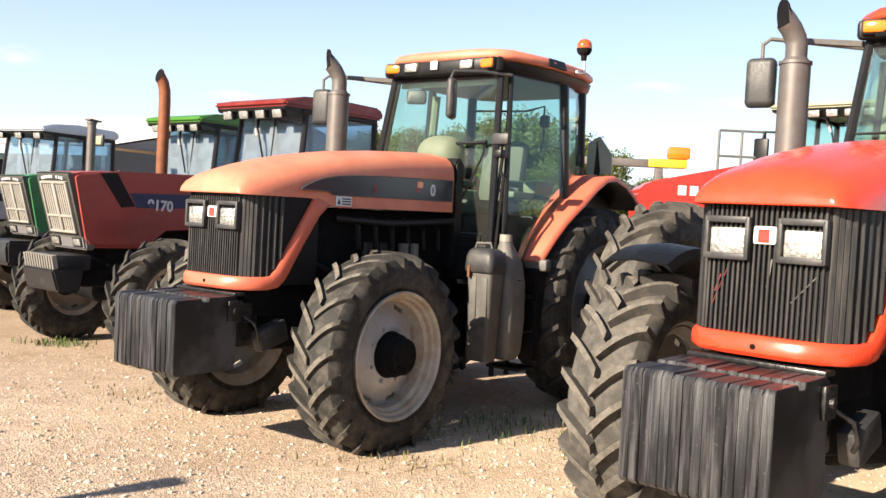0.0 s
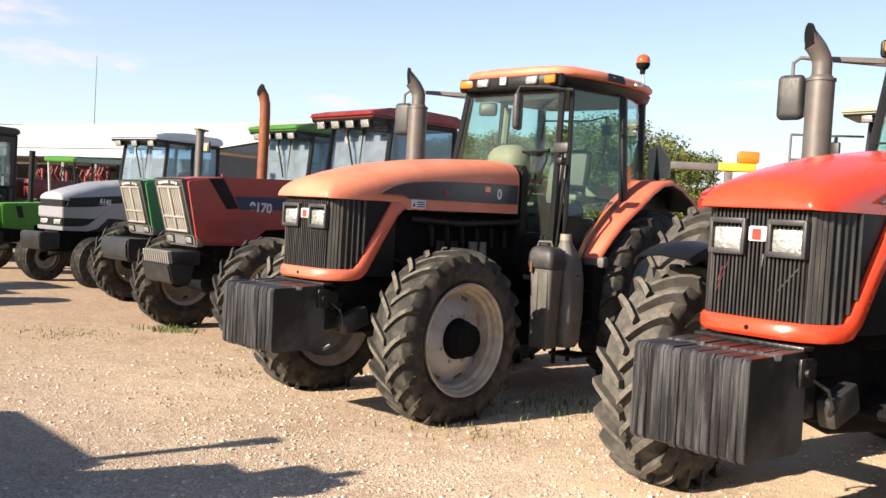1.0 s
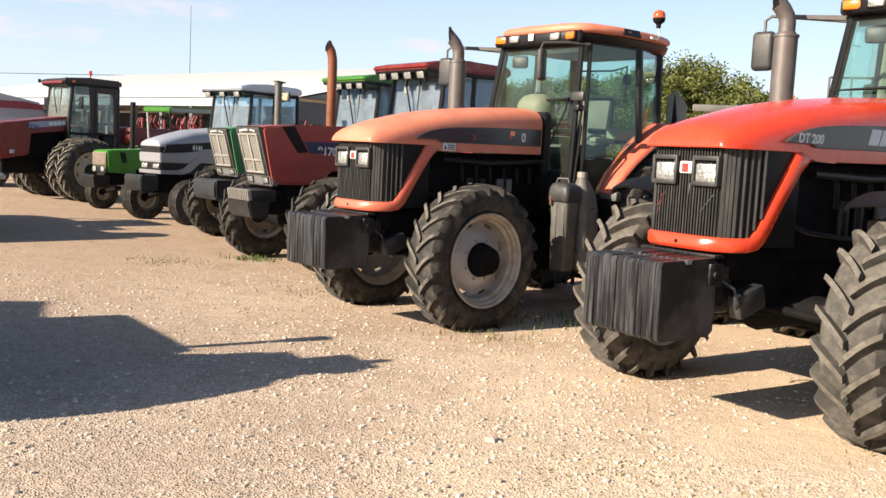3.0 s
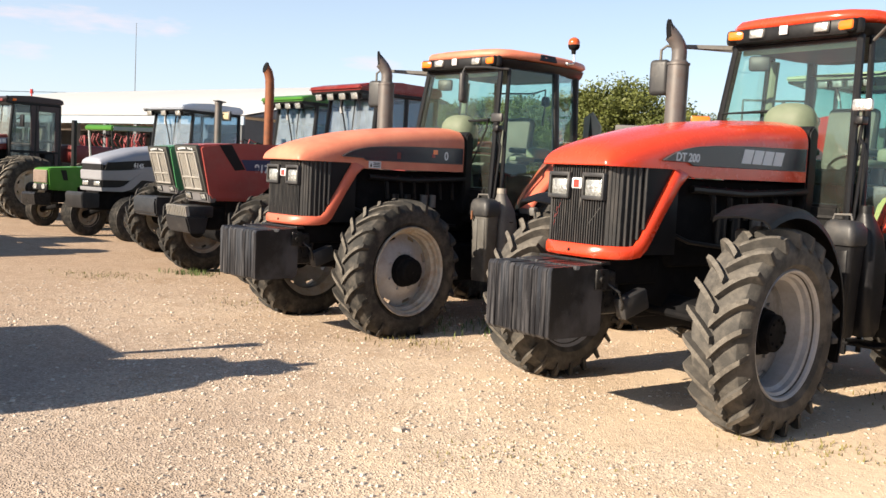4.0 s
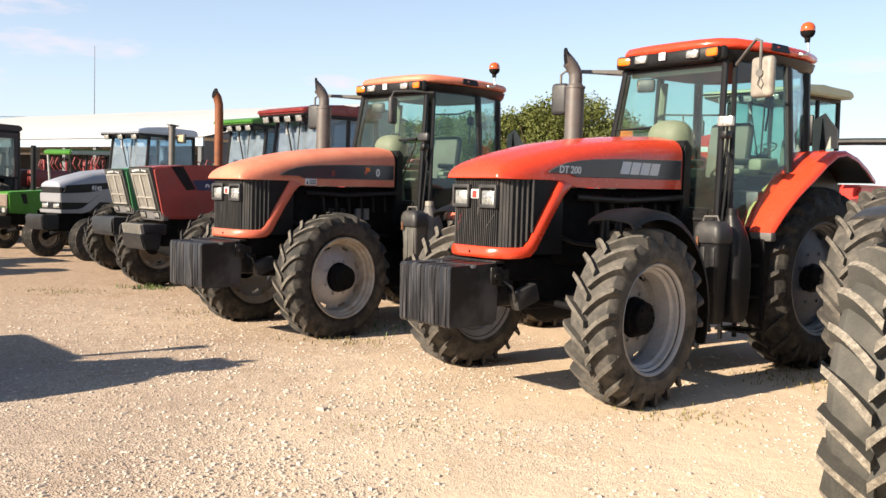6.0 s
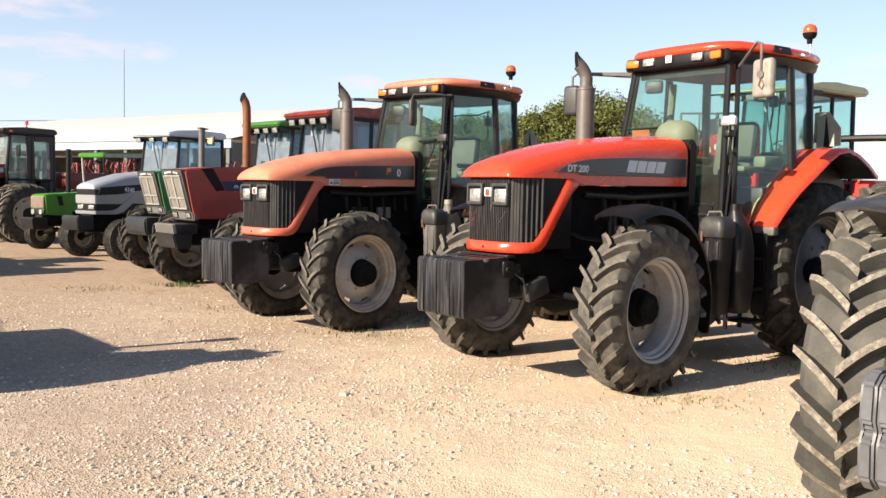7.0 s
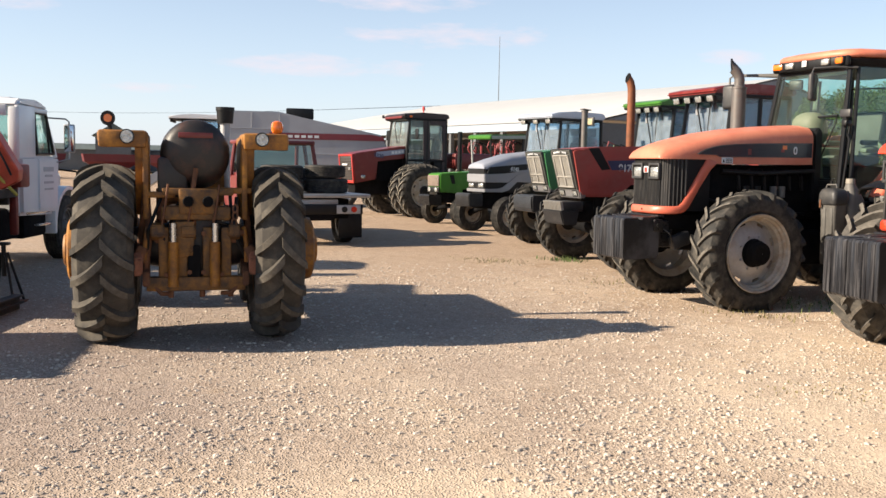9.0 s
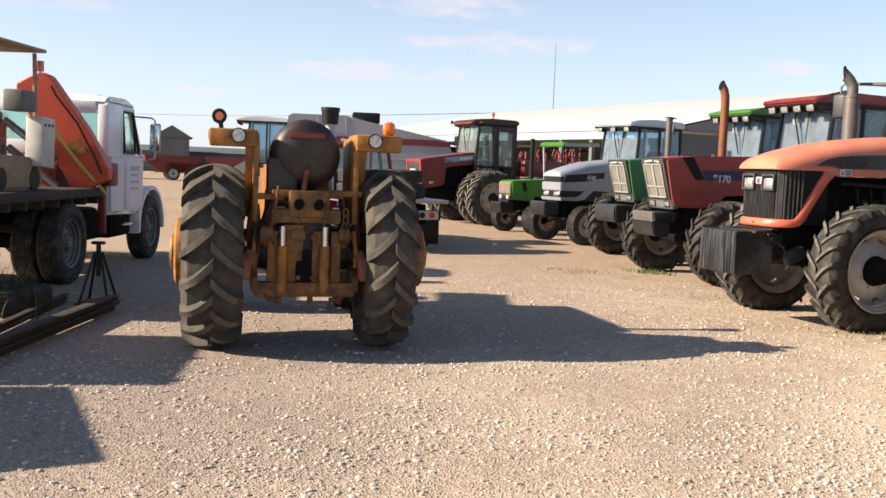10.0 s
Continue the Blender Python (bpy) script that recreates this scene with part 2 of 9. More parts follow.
    l.new(b3.outputs["Normal"], p.inputs["Normal"])
    return m


def lamp_glass(name, col):
    m = surface(name, col, 0.12, 0.0, vary=0.05, coat=0.6, fine=60)
    return m


RUBBER = surface("tyre_rubber", (0.027, 0.026, 0.0245), 0.76, 0, (0.12, 0.105, 0.088), 0.6, 5, 60, 0.004, 0.25, spec=0.3)
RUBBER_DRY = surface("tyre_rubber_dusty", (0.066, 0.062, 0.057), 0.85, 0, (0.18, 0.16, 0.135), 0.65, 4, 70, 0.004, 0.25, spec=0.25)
BLACK = surface("black_paint", (0.008, 0.008, 0.009), 0.42, 0, (0.035, 0.03, 0.026), 0.3, 4, 50, 0, 0.3, spec=0.3)
CAST = surface("black_cast_iron", (0.014, 0.014, 0.015), 0.30, 0, (0.09, 0.08, 0.07), 0.35, 9, 45, 0.003, 0.35)
ENGINE = surface("engine_black", (0.007, 0.007, 0.008), 0.85, 0, (0.02, 0.017, 0.015), 0.4, 5, 30, 0.003, 0.4, spec=0.12)
PLASTIC = surface("grey_black_plastic", (0.030, 0.030, 0.032), 0.5, 0, (0.16, 0.14, 0.12), 0.35, 4, 60, 0.001, 0.2)
TANK_GREY = surface("worn_grey_plastic", (0.11, 0.105, 0.1), 0.6, 0, (0.2, 0.18, 0.15), 0.5, 4, 40, 0.001, 0.2)
RED = surface("orange_red_paint", (0.66, 0.056, 0.02), 0.24, 0, (0.6, 0.13, 0.065), 0.15, 2, 9, 0, 0.05, coat=0.3)
FADED_DEEP = surface("less_faded_paint", (0.58, 0.13, 0.075), 0.42, 0, (0.62, 0.2, 0.12), 0.4, 1.6, 50, 0, 0.1)
FADED = surface("faded_salmon_paint", (0.60, 0.185, 0.11), 0.48, 0, (0.72, 0.3, 0.18), 0.6, 1.6, 50, 0, 0.1)
BRICK_RED = surface("brick_red_paint", (0.33, 0.06, 0.05), 0.42, 0, (0.27, 0.1, 0.08), 0.5, 2, 50, 0, 0.12)
PLAIN_GREEN = surface("green_paint", (0.055, 0.21, 0.085), 0.4, 0, (0.2, 0.25, 0.15), 0.3, 2, 50, 0, 0.1)
LIME = surface("lime_green_paint", (0.07, 0.235, 0.028), 0.35, 0, (0.2, 0.35, 0.12), 0.25, 2, 50, 0, 0.1)
SILVER = surface("silver_paint", (0.29, 0.295, 0.32), 0.35, 0.25, (0.35, 0.33, 0.3), 0.3, 2, 50, 0, 0.08)
WHITE = surface("white_paint", (0.74, 0.75, 0.77), 0.35, 0, (0.5, 0.47, 0.42), 0.2, 2, 50, 0, 0.05, coat=0.3)
DEEP_RED = surface("dark_red_paint", (0.155, 0.02, 0.019), 0.38, 0, (0.25, 0.09, 0.06), 0.35, 2, 50, 0, 0.12)
YELLOW = surface("rusty_yellow_paint", (0.40, 0.165, 0.018), 0.6, 0, (0.10, 0.042, 0.018), 0.85, 5, 40, 0.002, 0.3)
CREAM = surface("cream_paint", (0.5, 0.42, 0.26), 0.55, 0, (0.25, 0.15, 0.07), 0.5, 4, 40, 0, 0.15)
CRANE = surface("crane_orange_paint", (0.56, 0.07, 0.03), 0.45, 0, (0.25, 0.1, 0.05), 0.35, 3, 40, 0, 0.12)
RUST = surface("rusty_steel", (0.2, 0.085, 0.04), 0.8, 0.2, (0.09, 0.045, 0.03), 0.7, 8, 60, 0.003, 0.3)
STEEL = surface("grey_muffler_steel", (0.14, 0.128, 0.122), 0.5, 0.4, (0.13, 0.085, 0.065), 0.5, 6, 50, 0, 0.15)
RIM_GREY = surface("grey_rim_paint", (0.42, 0.42, 0.43), 0.45, 0.2, (0.3, 0.25, 0.19), 0.5, 5, 40, 0, 0.12)
# rim grey darkened for the shade inside the wheels, with dirt patches
RIM_SHADED = surface("shaded_rim_paint", (0.30, 0.295, 0.29), 0.5, 0.2, (0.08, 0.065, 0.05), 0.6, 5, 40, 0, 0.2)
RIM_RUST = surface("dusty_rim_paint", (0.45, 0.42, 0.37), 0.55, 0.1, (0.3, 0.22, 0.14), 0.8, 5, 40, 0, 0.15)
CHROME = surface("bright_metal", (0.62, 0.62, 0.62), 0.22, 0.9, None, 0, 4, 50, 0, 0.08)
GLASS = glass("cab_glass", (0.80, 0.91, 0.885), 0.025)
# the pale blue film paints the sky's reflection onto the panes
GLASS_BLUE = glass("sky_film_cab_glass", (0.70, 0.82, 0.90), 0.20, film=(0.50, 0.56, 0.62))
# the grey patches are dark reflections painted into the lens
LENS_WHITE = surface("clear_lens", (0.60, 0.60, 0.57), 0.2, 0.6, (0.16, 0.16, 0.15), 0.65, 26, 60, 0.02, 0.3, coat=0.8, bump_scale=38)
LENS_AMBER = lamp_glass("amber_lens", (0.8, 0.17, 0.012))
LENS_BEACON = lamp_glass("beacon_lens", (0.5, 0.085, 0.015))
LENS_RED = lamp_glass("red_lens", (0.6, 0.04, 0.02))
DECAL = surface("slate_decal", (0.030, 0.035, 0.045), 0.2, 0, None, 0, 3, 60, 0, 0.12)
DECAL_WHITE = surface("white_decal", (0.62, 0.64, 0.66), 0.4, 0, None, 0, 3, 60, 0, 0.05)
OLIVE = surface("grey_green_trim", (0.18, 0.205, 0.14), 0.7, 0, (0.25, 0.25, 0.2), 0.3, 4, 60, 0, 0.12)
MIRROR = surface("mirror_silver", (0.8, 0.8, 0.8), 0.04, 1.0, None, 0, 3, 40, 0, 0.02)
ROOF_WHITE = surface("white_roof_sheet", (0.62, 0.61, 0.58), 0.5, 0, (0.5, 0.46, 0.4), 0.3, 0.08, 2, 0, 0.06)
WALL_DARK = surface("shed_wall", (0.12, 0.13, 0.14), 0.7, 0, None, 0, 0.3, 4, 0, 0.2)
FASCIA = surface("blue_grey_fascia", (0.3, 0.38, 0.46), 0.6, 0, None, 0, 0.3, 4, 0, 0.1)
LEAF = surface("tree_leaves", (0.105, 0.125, 0.028), 0.6, 0, (0.17, 0.175, 0.045), 0.6, 0.5, 3, 0, 0.4, spec=0.3)
BARK = surface("bark", (0.12, 0.09, 0.06), 0.9, 0, None, 0, 3, 20, 0.01, 0.3)
GRASS = surface("dry_grass", (0.17, 0.15, 0.05), 0.8, 0, (0.3, 0.24, 0.11), 0.6, 3, 20, 0, 0.3)
GRASS_GREEN = surface("green_weeds", (0.08, 0.13, 0.03), 0.75, 0, (0.25, 0.22, 0.08), 0.5, 3, 20, 0, 0.3)
def stone_material():
    """Limestone chips, each with its own shade."""
    m, n, l, p = nodes_of("limestone_chips")
    geo = n.new("ShaderNodeNewGeometry")
    co = n.new("ShaderNodeTexCoord").outputs["Object"]
    tone = ramp_node(n, l, geo.outputs["Random Per Island"], 0.0, 1.0, (0.36, 0.305, 0.255, 1), (0.62, 0.545, 0.47, 1)).outputs["Color"]
    speck = noise_node(n, l, 120, 3, co)
    tone = mix_node(n, l, 0.6, tone, ramp_node(n, l, speck.outputs["Fac"], 0.3, 0.7, (0.7, 0.68, 0.66, 1), (1.1, 1.1, 1.1, 1)).outputs["Color"], "MULTIPLY")
    l.new(tone, p.inputs["Base Color"])
    p.inputs["Roughness"].default_value = 0.9
    p.inputs["Specular IOR Level"].default_value = 0.25
    return m


def streaked_iron(name, col, streak, rough=0.32):
    """Painted cast iron, rubbed through in upright streaks."""
    m, n, l, p = nodes_of(name)
    co = n.new("ShaderNodeTexCoord").outputs["Object"]
    mp = n.new("ShaderNodeMapping")
    mp.inputs["Scale"].default_value = (3.0, 38, 2.2)
    l.new(co, mp.inputs["Vector"])
    run, speck, big = noise_node(n, l, 1.0, 5, mp.outputs["Vector"], 0.6), noise_node(n, l, 90, 4, co, 0.7), noise_node(n, l, 3, 4, co)
    base = mix_node(n, l, ramp_node(n, l, run.outputs["Fac"], 0.47, 0.68).outputs["Color"], col, streak)
    base = mix_node(n, l, ramp_node(n, l, speck.outputs["Fac"], 0.62, 0.7, (0, 0, 0, 1), (0.6, 0.6, 0.6, 1)).outputs["Color"], base, tuple(c * 2.2 for c in streak))
    base = mix_node(n, l, 0.5, base, ramp_node(n, l, big.outputs["Fac"], 0.3, 0.7, (0.6, 0.6, 0.6, 1), (1.2, 1.2, 1.2, 1)).outputs["Color"], "MULTIPLY")
    l.new(base, p.inputs["Base Color"])
    l.new(ramp_node(n, l, run.outputs["Fac"], 0.3, 0.7, (rough,) * 3 + (1,), (rough + 0.25,) * 3 + (1,)).outputs["Color"], p.inputs["Roughness"])
    b = n.new("ShaderNodeBump")
    b.inputs["Strength"].default_value, b.inputs["Distance"].default_value = 0.5, 0.004
    l.new(run.outputs["Fac"], b.inputs["Height"])
    l.new(b.outputs["Normal"], p.inputs["Normal"])
    return m


WEIGHT_IRON = streaked_iron("rubbed_weight_iron", (0.008, 0.008, 0.010), (0.060, 0.058, 0.062))
GRILLE_BLACK = streaked_iron("dusty_grille_plastic", (0.013, 0.013, 0.014), (0.055, 0.050, 0.047), 0.5)
LUG_WORN = surface("worn_lug_rubber", (0.29, 0.26, 0.215), 0.9, 0, (0.08, 0.07, 0.06), 0.75, 26, 120, 0.004, 0.4, spec=0.2)
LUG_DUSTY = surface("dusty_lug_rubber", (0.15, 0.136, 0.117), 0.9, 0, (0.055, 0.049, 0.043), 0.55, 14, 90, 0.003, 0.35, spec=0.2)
# rear disc colour holds the bluish shade behind the outer wheels
RIM_SHADED_BLUE = surface("shaded_blue_disc_paint", (0.16, 0.175, 0.21), 0.5, 0.2, (0.07, 0.065, 0.06), 0.5, 5, 40, 0, 0.2)
# lug rubber darkened for the shade round the rear wheels
LUG_SHADED = surface("shaded_lug_rubber", (0.055, 0.05, 0.045), 0.9, 0, (0.03, 0.027, 0.025), 0.5, 14, 90, 0.003, 0.3, spec=0.2)
PLASTIC_DARK = surface("black_moulded_plastic", (0.012, 0.012, 0.014), 0.4, 0, (0.05, 0.045, 0.04), 0.25, 4, 60, 0.001, 0.2, spec=0.3)
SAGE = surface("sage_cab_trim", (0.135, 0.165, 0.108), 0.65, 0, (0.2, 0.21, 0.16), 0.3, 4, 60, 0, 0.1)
# sage trim made paler and yellower, with the sunlight in its colour
SAGE_LIT = surface("sunlit_sage_liner", (0.27, 0.32, 0.13), 0.7, 0, (0.3, 0.32, 0.18), 0.3, 4, 60, 0, 0.1)
VISOR_PALE = surface("pale_visor_cloth", (0.45, 0.50, 0.38), 0.7, 0, None, 0, 4, 60, 0, 0.1)
SIGN_GREY = surface("grey_green_sign_back", (0.30, 0.33, 0.29), 0.5, 0, (0.2, 0.2, 0.17), 0.3, 4, 60, 0, 0.1)
STONE_MIX = stone_material()
GRAVEL = ground_material()


# ---- mesh helpers ----
def part(name, bm, material, parent=None, label="", sharp=35.0):
    me = bpy.data.meshes.new(name)
    bmesh.ops.recalc_face_normals(bm, faces=bm.faces)
    bm.to_mesh(me)
    bm.free()
    me.materials.append(material)
    me.polygons.foreach_set("use_smooth", [True] * len(me.polygons))
    me.set_sharp_from_angle(angle=radians(sharp))
    ob = new(name, me)
    if parent is not None:
        ob.parent = parent
    if label:
        tagged(ob, label)
    return ob


def box(bm, c, s, bev=0.0, rot=(0, 0, 0), seg=2):
    m = pose(*c, *rot) @ Matrix.Diagonal((*s, 1))
    made = bmesh.ops.create_cube(bm, size=1.0, matrix=m)["verts"]
    if bev:
        edges = list({e for v in made for e in v.link_edges})
        bmesh.ops.bevel(bm, geom=edges, offset=bev, segments=seg, affect="EDGES", profile=0.5)
    return bm


def cyl(bm, a, b, r, r2=None, n=16):
    a, b = Vector(a), Vector(b)
    d = b - a
    m = Matrix.Translation((a + b) / 2) @ d.to_track_quat("Z", "Y").to_matrix().to_4x4()
    bmesh.ops.create_cone(bm, cap_ends=True, segments=n, radius1=r, radius2=r if r2 is None else r2, depth=d.length, matrix=m)
    return bm


def loft(bm, rings, caps=True, closed=True):
    rows = [[bm.verts.new(p) for p in ring] for ring in rings]
    k = len(rows[0])
    for a, b in zip(rows, rows[1:]):
        for i in range(k if closed else k - 1):
            j = (i + 1) % k
            bm.faces.new((a[i], a[j], b[j], b[i]))
    if caps and closed:
        bm.faces.new(rows[0][::-1])
        bm.faces.new(rows[-1])
    return bm


def tube(bm, pts, r, n=10, caps=True):
    """A round bar along pts; r: one radius or one for each point."""
    pts = [Vector(p) for p in pts]
    rs = r if isinstance(r, (list, tuple)) else [r] * len(pts)
    rings, side = [], None
    for i, p in enumerate(pts):
        d = (pts[min(i + 1, len(pts) - 1)] - pts[max(i - 1, 0)]).normalized()
        if side is None:
            side = d.cross(Vector((0.13, 0.31, 0.94))).normalized()
        side = (side - d * side.dot(d)).normalized()
        up = d.cross(side)
        rings.append([p + (side * math.cos(2 * math.pi * k / n) + up * math.sin(2 * math.pi * k / n)) * rs[i] for k in range(n)])
    return loft(bm, rings, caps)


def lathe(bm, prof, n=40, centre=(0, 0, 0)):
    """Turns a profile of (radius, y) about the y axis."""
    cx, cy, cz = centre
    rings = [[(cx + r * math.cos(2 * math.pi * k / n), cy + y, cz + r * math.sin(2 * math.pi * k / n)) for k in range(n)] for r, y in prof]
    return loft(bm, rings, caps=False)


def prism(bm, poly, y0, y1, bev=0.0):
    """A polygon of (x, z) pulled from y0 to y1."""
    a = [bm.verts.new((x, y0, z)) for x, z in poly]
    b = [bm.verts.new((x, y1, z)) for x, z in poly]
    k, faces = len(poly), []
    for i in range(k):
        faces.append(bm.faces.new((a[i], a[(i + 1) % k], b[(i + 1) % k], b[i])))
    faces += [bm.faces.new(a[::-1]), bm.faces.new(b)]
    if bev:
        bmesh.ops.bevel(bm, geom=list({e for f in faces for e in f.edges}), offset=bev, segments=2, affect="EDGES")
    return bm


def cut_pipe(bm, pts, r, normal, n=18):
    """A pipe whose last end is cut along a plane with the given normal; gives the rim of its mouth."""
    pts = [Vector(p) for p in pts]
    d = (pts[-1] - pts[-2]).normalized()
    nv = Vector(normal).normalized()
    tube(bm, pts, r, n, caps=False)
    bm.verts.ensure_lookup_table()
    last = bm.verts[-n:]
    for v in last:
        v.co += d * ((pts[-1] - v.co).dot(nv) / d.dot(nv))
    return [v.co.copy() for v in last]


def mouth_disc(bm, rim, normal):
    """The dark inside of a pipe, set a little way into its mouth."""
    c = sum(rim, Vector()) / len(rim)
    nv = Vector(normal).normalized()
    loft(bm, [[c + (p - c) * 0.97 - nv * o for p in rim] for o in (-0.002, 0.02)])
    return bm


def rounded_loft(bm, rows, n=6):
    """Stacks rounded rectangles (cx, cy, half x, half y, corner radius, z) into a moulded body."""
    rings = []
    for cx, cy, hx, hy, r, z in rows:
        ring = []
        for q, (sx, sy) in enumerate(((1, 1), (-1, 1), (-1, -1), (1, -1))):
            for k in range(n):
                a = math.pi / 2 * (q + k / (n - 1))
                ring.append((cx + sx * (hx - r) + r * math.cos(a), cy + sy * (hy - r) + r * math.sin(a), z))
        rings.append(ring)
    return loft(bm, rings)


def sheet(bm, quad, thick):
    """A flat four-cornered plate with a thickness."""
    q = [Vector(p) for p in quad]
    nrm = (q[1] - q[0]).cross(q[2] - q[0]).normalized() * thick / 2
    return loft(bm, [[p - nrm for p in q], [p + nrm for p in q]])


def arc_band(bm, cx, cz, r0, r1, y0, y1, a0, a1, n=18):
    """A curved plate about the y axis, from angle a0 to a1."""
    rings = []
    for i in range(n + 1):
        a = radians(a0 + (a1 - a0) * i / n)
        c, s = math.cos(a), math.sin(a)
        rings.append([(cx + r0 * c, y0, cz + r0 * s), (cx + r1 * c, y0, cz + r1 * s), (cx + r1 * c, y1, cz + r1 * s), (cx + r0 * c, y1, cz + r0 * s)])
    return loft(bm, rings)


def lettering(name, text, size, m, material, parent, depth=0.004, shear=0.0, bold=0.0):
    cu = bpy.data.curves.new(name, "FONT")
    cu.body, cu.size, cu.extrude, cu.shear, cu.offset = text, size, depth, shear, bold
    cu.align_x, cu.align_y = "CENTER", "CENTER"
    tmp = new(name, cu)
    bpy.context.view_layer.update()
    me = bpy.data.meshes.new_from_object(tmp.evaluated_get(bpy.context.evaluated_depsgraph_get()))
    bpy.data.objects.remove(tmp)
    me.materials.clear()
    me.materials.append(material)
    ob = new(name, me)
    ob.parent = parent
    ob.matrix_basis = m
    return ob


def thing(name, m, label, category, group="", kind=""):
    ob = new(name)
    ob.empty_display_size = 0.2
    ob.matrix_basis = m
    return tagged(ob, label, category, group, kind)


def bmn():
    return bmesh.new()


# ---- wheels ----
def tyre_mesh(bm, r, w, rim, lugs, lug_h, sweep=1.0, n=64, worn=0.0, fat=1.0, flat=0.0, crown=0.0):
    """A tractor tyre about the y axis: a carcass with bulging sides and curved bar lugs in a chevron."""
    base, h = r - lug_h, w / 2
    prof = [(rim, -h * 0.72), (rim + (base - rim) * 0.25, -h * 0.97), (rim + (base - rim) * 0.6, -h * 1.0), (base - 0.075 * r, -h * 0.93), (base - 0.022 * r, -h * 0.78), (base, -h * 0.4), (base + 0.004, 0)]
    prof = prof + [(a, -b) for a, b in prof[-2::-1]]
    lathe(bm, prof + [(rim - 0.01, h * 0.7), (rim - 0.01, -h * 0.7), prof[0]], n)

    def ring(a, y, drop=0.0):
        t = abs(y) / h
        rr = base + 0.003 - 0.03 * r * max(0, t - 0.4) ** 1.5 * 3 - drop
        return rr * math.cos(a), y, rr * math.sin(a)

    step, steps = 2 * math.pi / lugs, 5
    for side in (-1, 1):
        for k in range(lugs):
            a0 = (k + (0.5 if side > 0 else 0)) * step
            rings = []
            for i in range(steps + 1):
                t = i / steps
                y = side * h * (-0.04 + 1.06 * t)
                a = a0 + sweep * step * (1.25 * t - 0.3 * t * t)
                half = fat * step * (0.088 + 0.032 * (1 - t))
                tall = lug_h * (1 - worn * (0.5 + 0.5 * math.sin(k * 2.1))) * (1 if t < 0.9 else 0.92)
                q = 0.045 * r * max(0, t - 0.45) ** 2 * 3
                ba, bb = ring(a - half * 1.25, y, q + 0.012), ring(a + half * 1.25, y, q + 0.012)
                f = (base + tall - q) / base
                ta, tb = [(base * math.cos(v) * f, y * (0.985 if t > 0.9 else 1), base * math.sin(v) * f) for v in (a - half, a + half)]
                rings.append([ba, ta, tb, bb])
            # the lug's end runs down the shoulder
            y, a = side * h * 0.99, a0 + sweep * step * 1.02
            lo = base - 0.11 * r
            half = fat * step * 0.085
            rings.append([(lo * math.cos(v), y + side * o, lo * math.sin(v)) for v, o in ((a - half, -0.01), (a - half, 0.012), (a + half, 0.012), (a + half, -0.01))])
            seen = set(bm.faces)
            loft(bm, rings)
            # the tread faces of the lug carry the worn rubber
            for f in bm.faces:
                if f not in seen and f.calc_center_median().xz.length > base + lug_h * 0.55:
                    f.material_index = 1
    if crown:
        # the tread rounds off towards both shoulders
        for v in bm.verts:
            q = v.co.xz.length
            k = min(1.0, max(0.0, (q - rim) / (base - rim)))
            f = (q - crown * r * k * (v.co.y / h) ** 2) / q
            v.co.x, v.co.z = v.co.x * f, v.co.z * f
    if flat:
        # the foot of the tyre is pressed flat and bulges
        for v in bm.verts:
            if v.co.z < -flat:
                v.co.y *= 1 + 1.2 * (-flat - v.co.z)
                v.co.z = -flat + 0.08 * (v.co.z + flat)
    return bm


def plain_tyre_mesh(bm, r, w, rim, grooves=4, n=48):
    h = w / 2
    prof = [(rim, -h * 0.7), (rim + (r - rim) * 0.4, -h), (r - 0.05 * r, -h * 0.9)]
    for g in range(grooves + 1):
        y0 = -h * 0.75 + 1.5 * h * g / (grooves + 1)
        y1 = y0 + 1.5 * h / (grooves + 1)
        prof += [(r - 0.012, y0 + 0.006), (r, y0 + 0.012), (r, y1 - 0.012), (r - 0.012, y1 - 0.006)]
    prof += [(r - 0.05 * r, h * 0.9), (rim + (r - rim) * 0.4, h), (rim, h * 0.7)]
    return lathe(bm, prof + [(rim - 0.01, h * 0.6), (rim - 0.01, -h * 0.6), prof[0]], n)


def rim_mesh(bm, rim, w, out, flange=0.8):
    """The barrel of a rim; out is +1 or -1, the side that faces outwards."""
    h = w / 2 * flange
    o = out
    prof = [(rim + 0.024, o * h), (rim + 0.016, o * (h + 0.010)), (rim - 0.002, o * (h - 0.004)), (rim - 0.008, o * (h - 0.034)), (rim - 0.030, o * (h - 0.044)), (rim - 0.034, o * (h - 0.078)), (rim - 0.058, o * (h - 0.096)), (rim - 0.060, -o * h * 0.6), (rim - 0.01, -o * (h - 0.03)), (rim + 0.022, -o * h)]
    lathe(bm, prof + [(rim - 0.012, -o * h * 0.5), (rim - 0.012, o * h * 0.6), prof[0]], 56)
    return bm


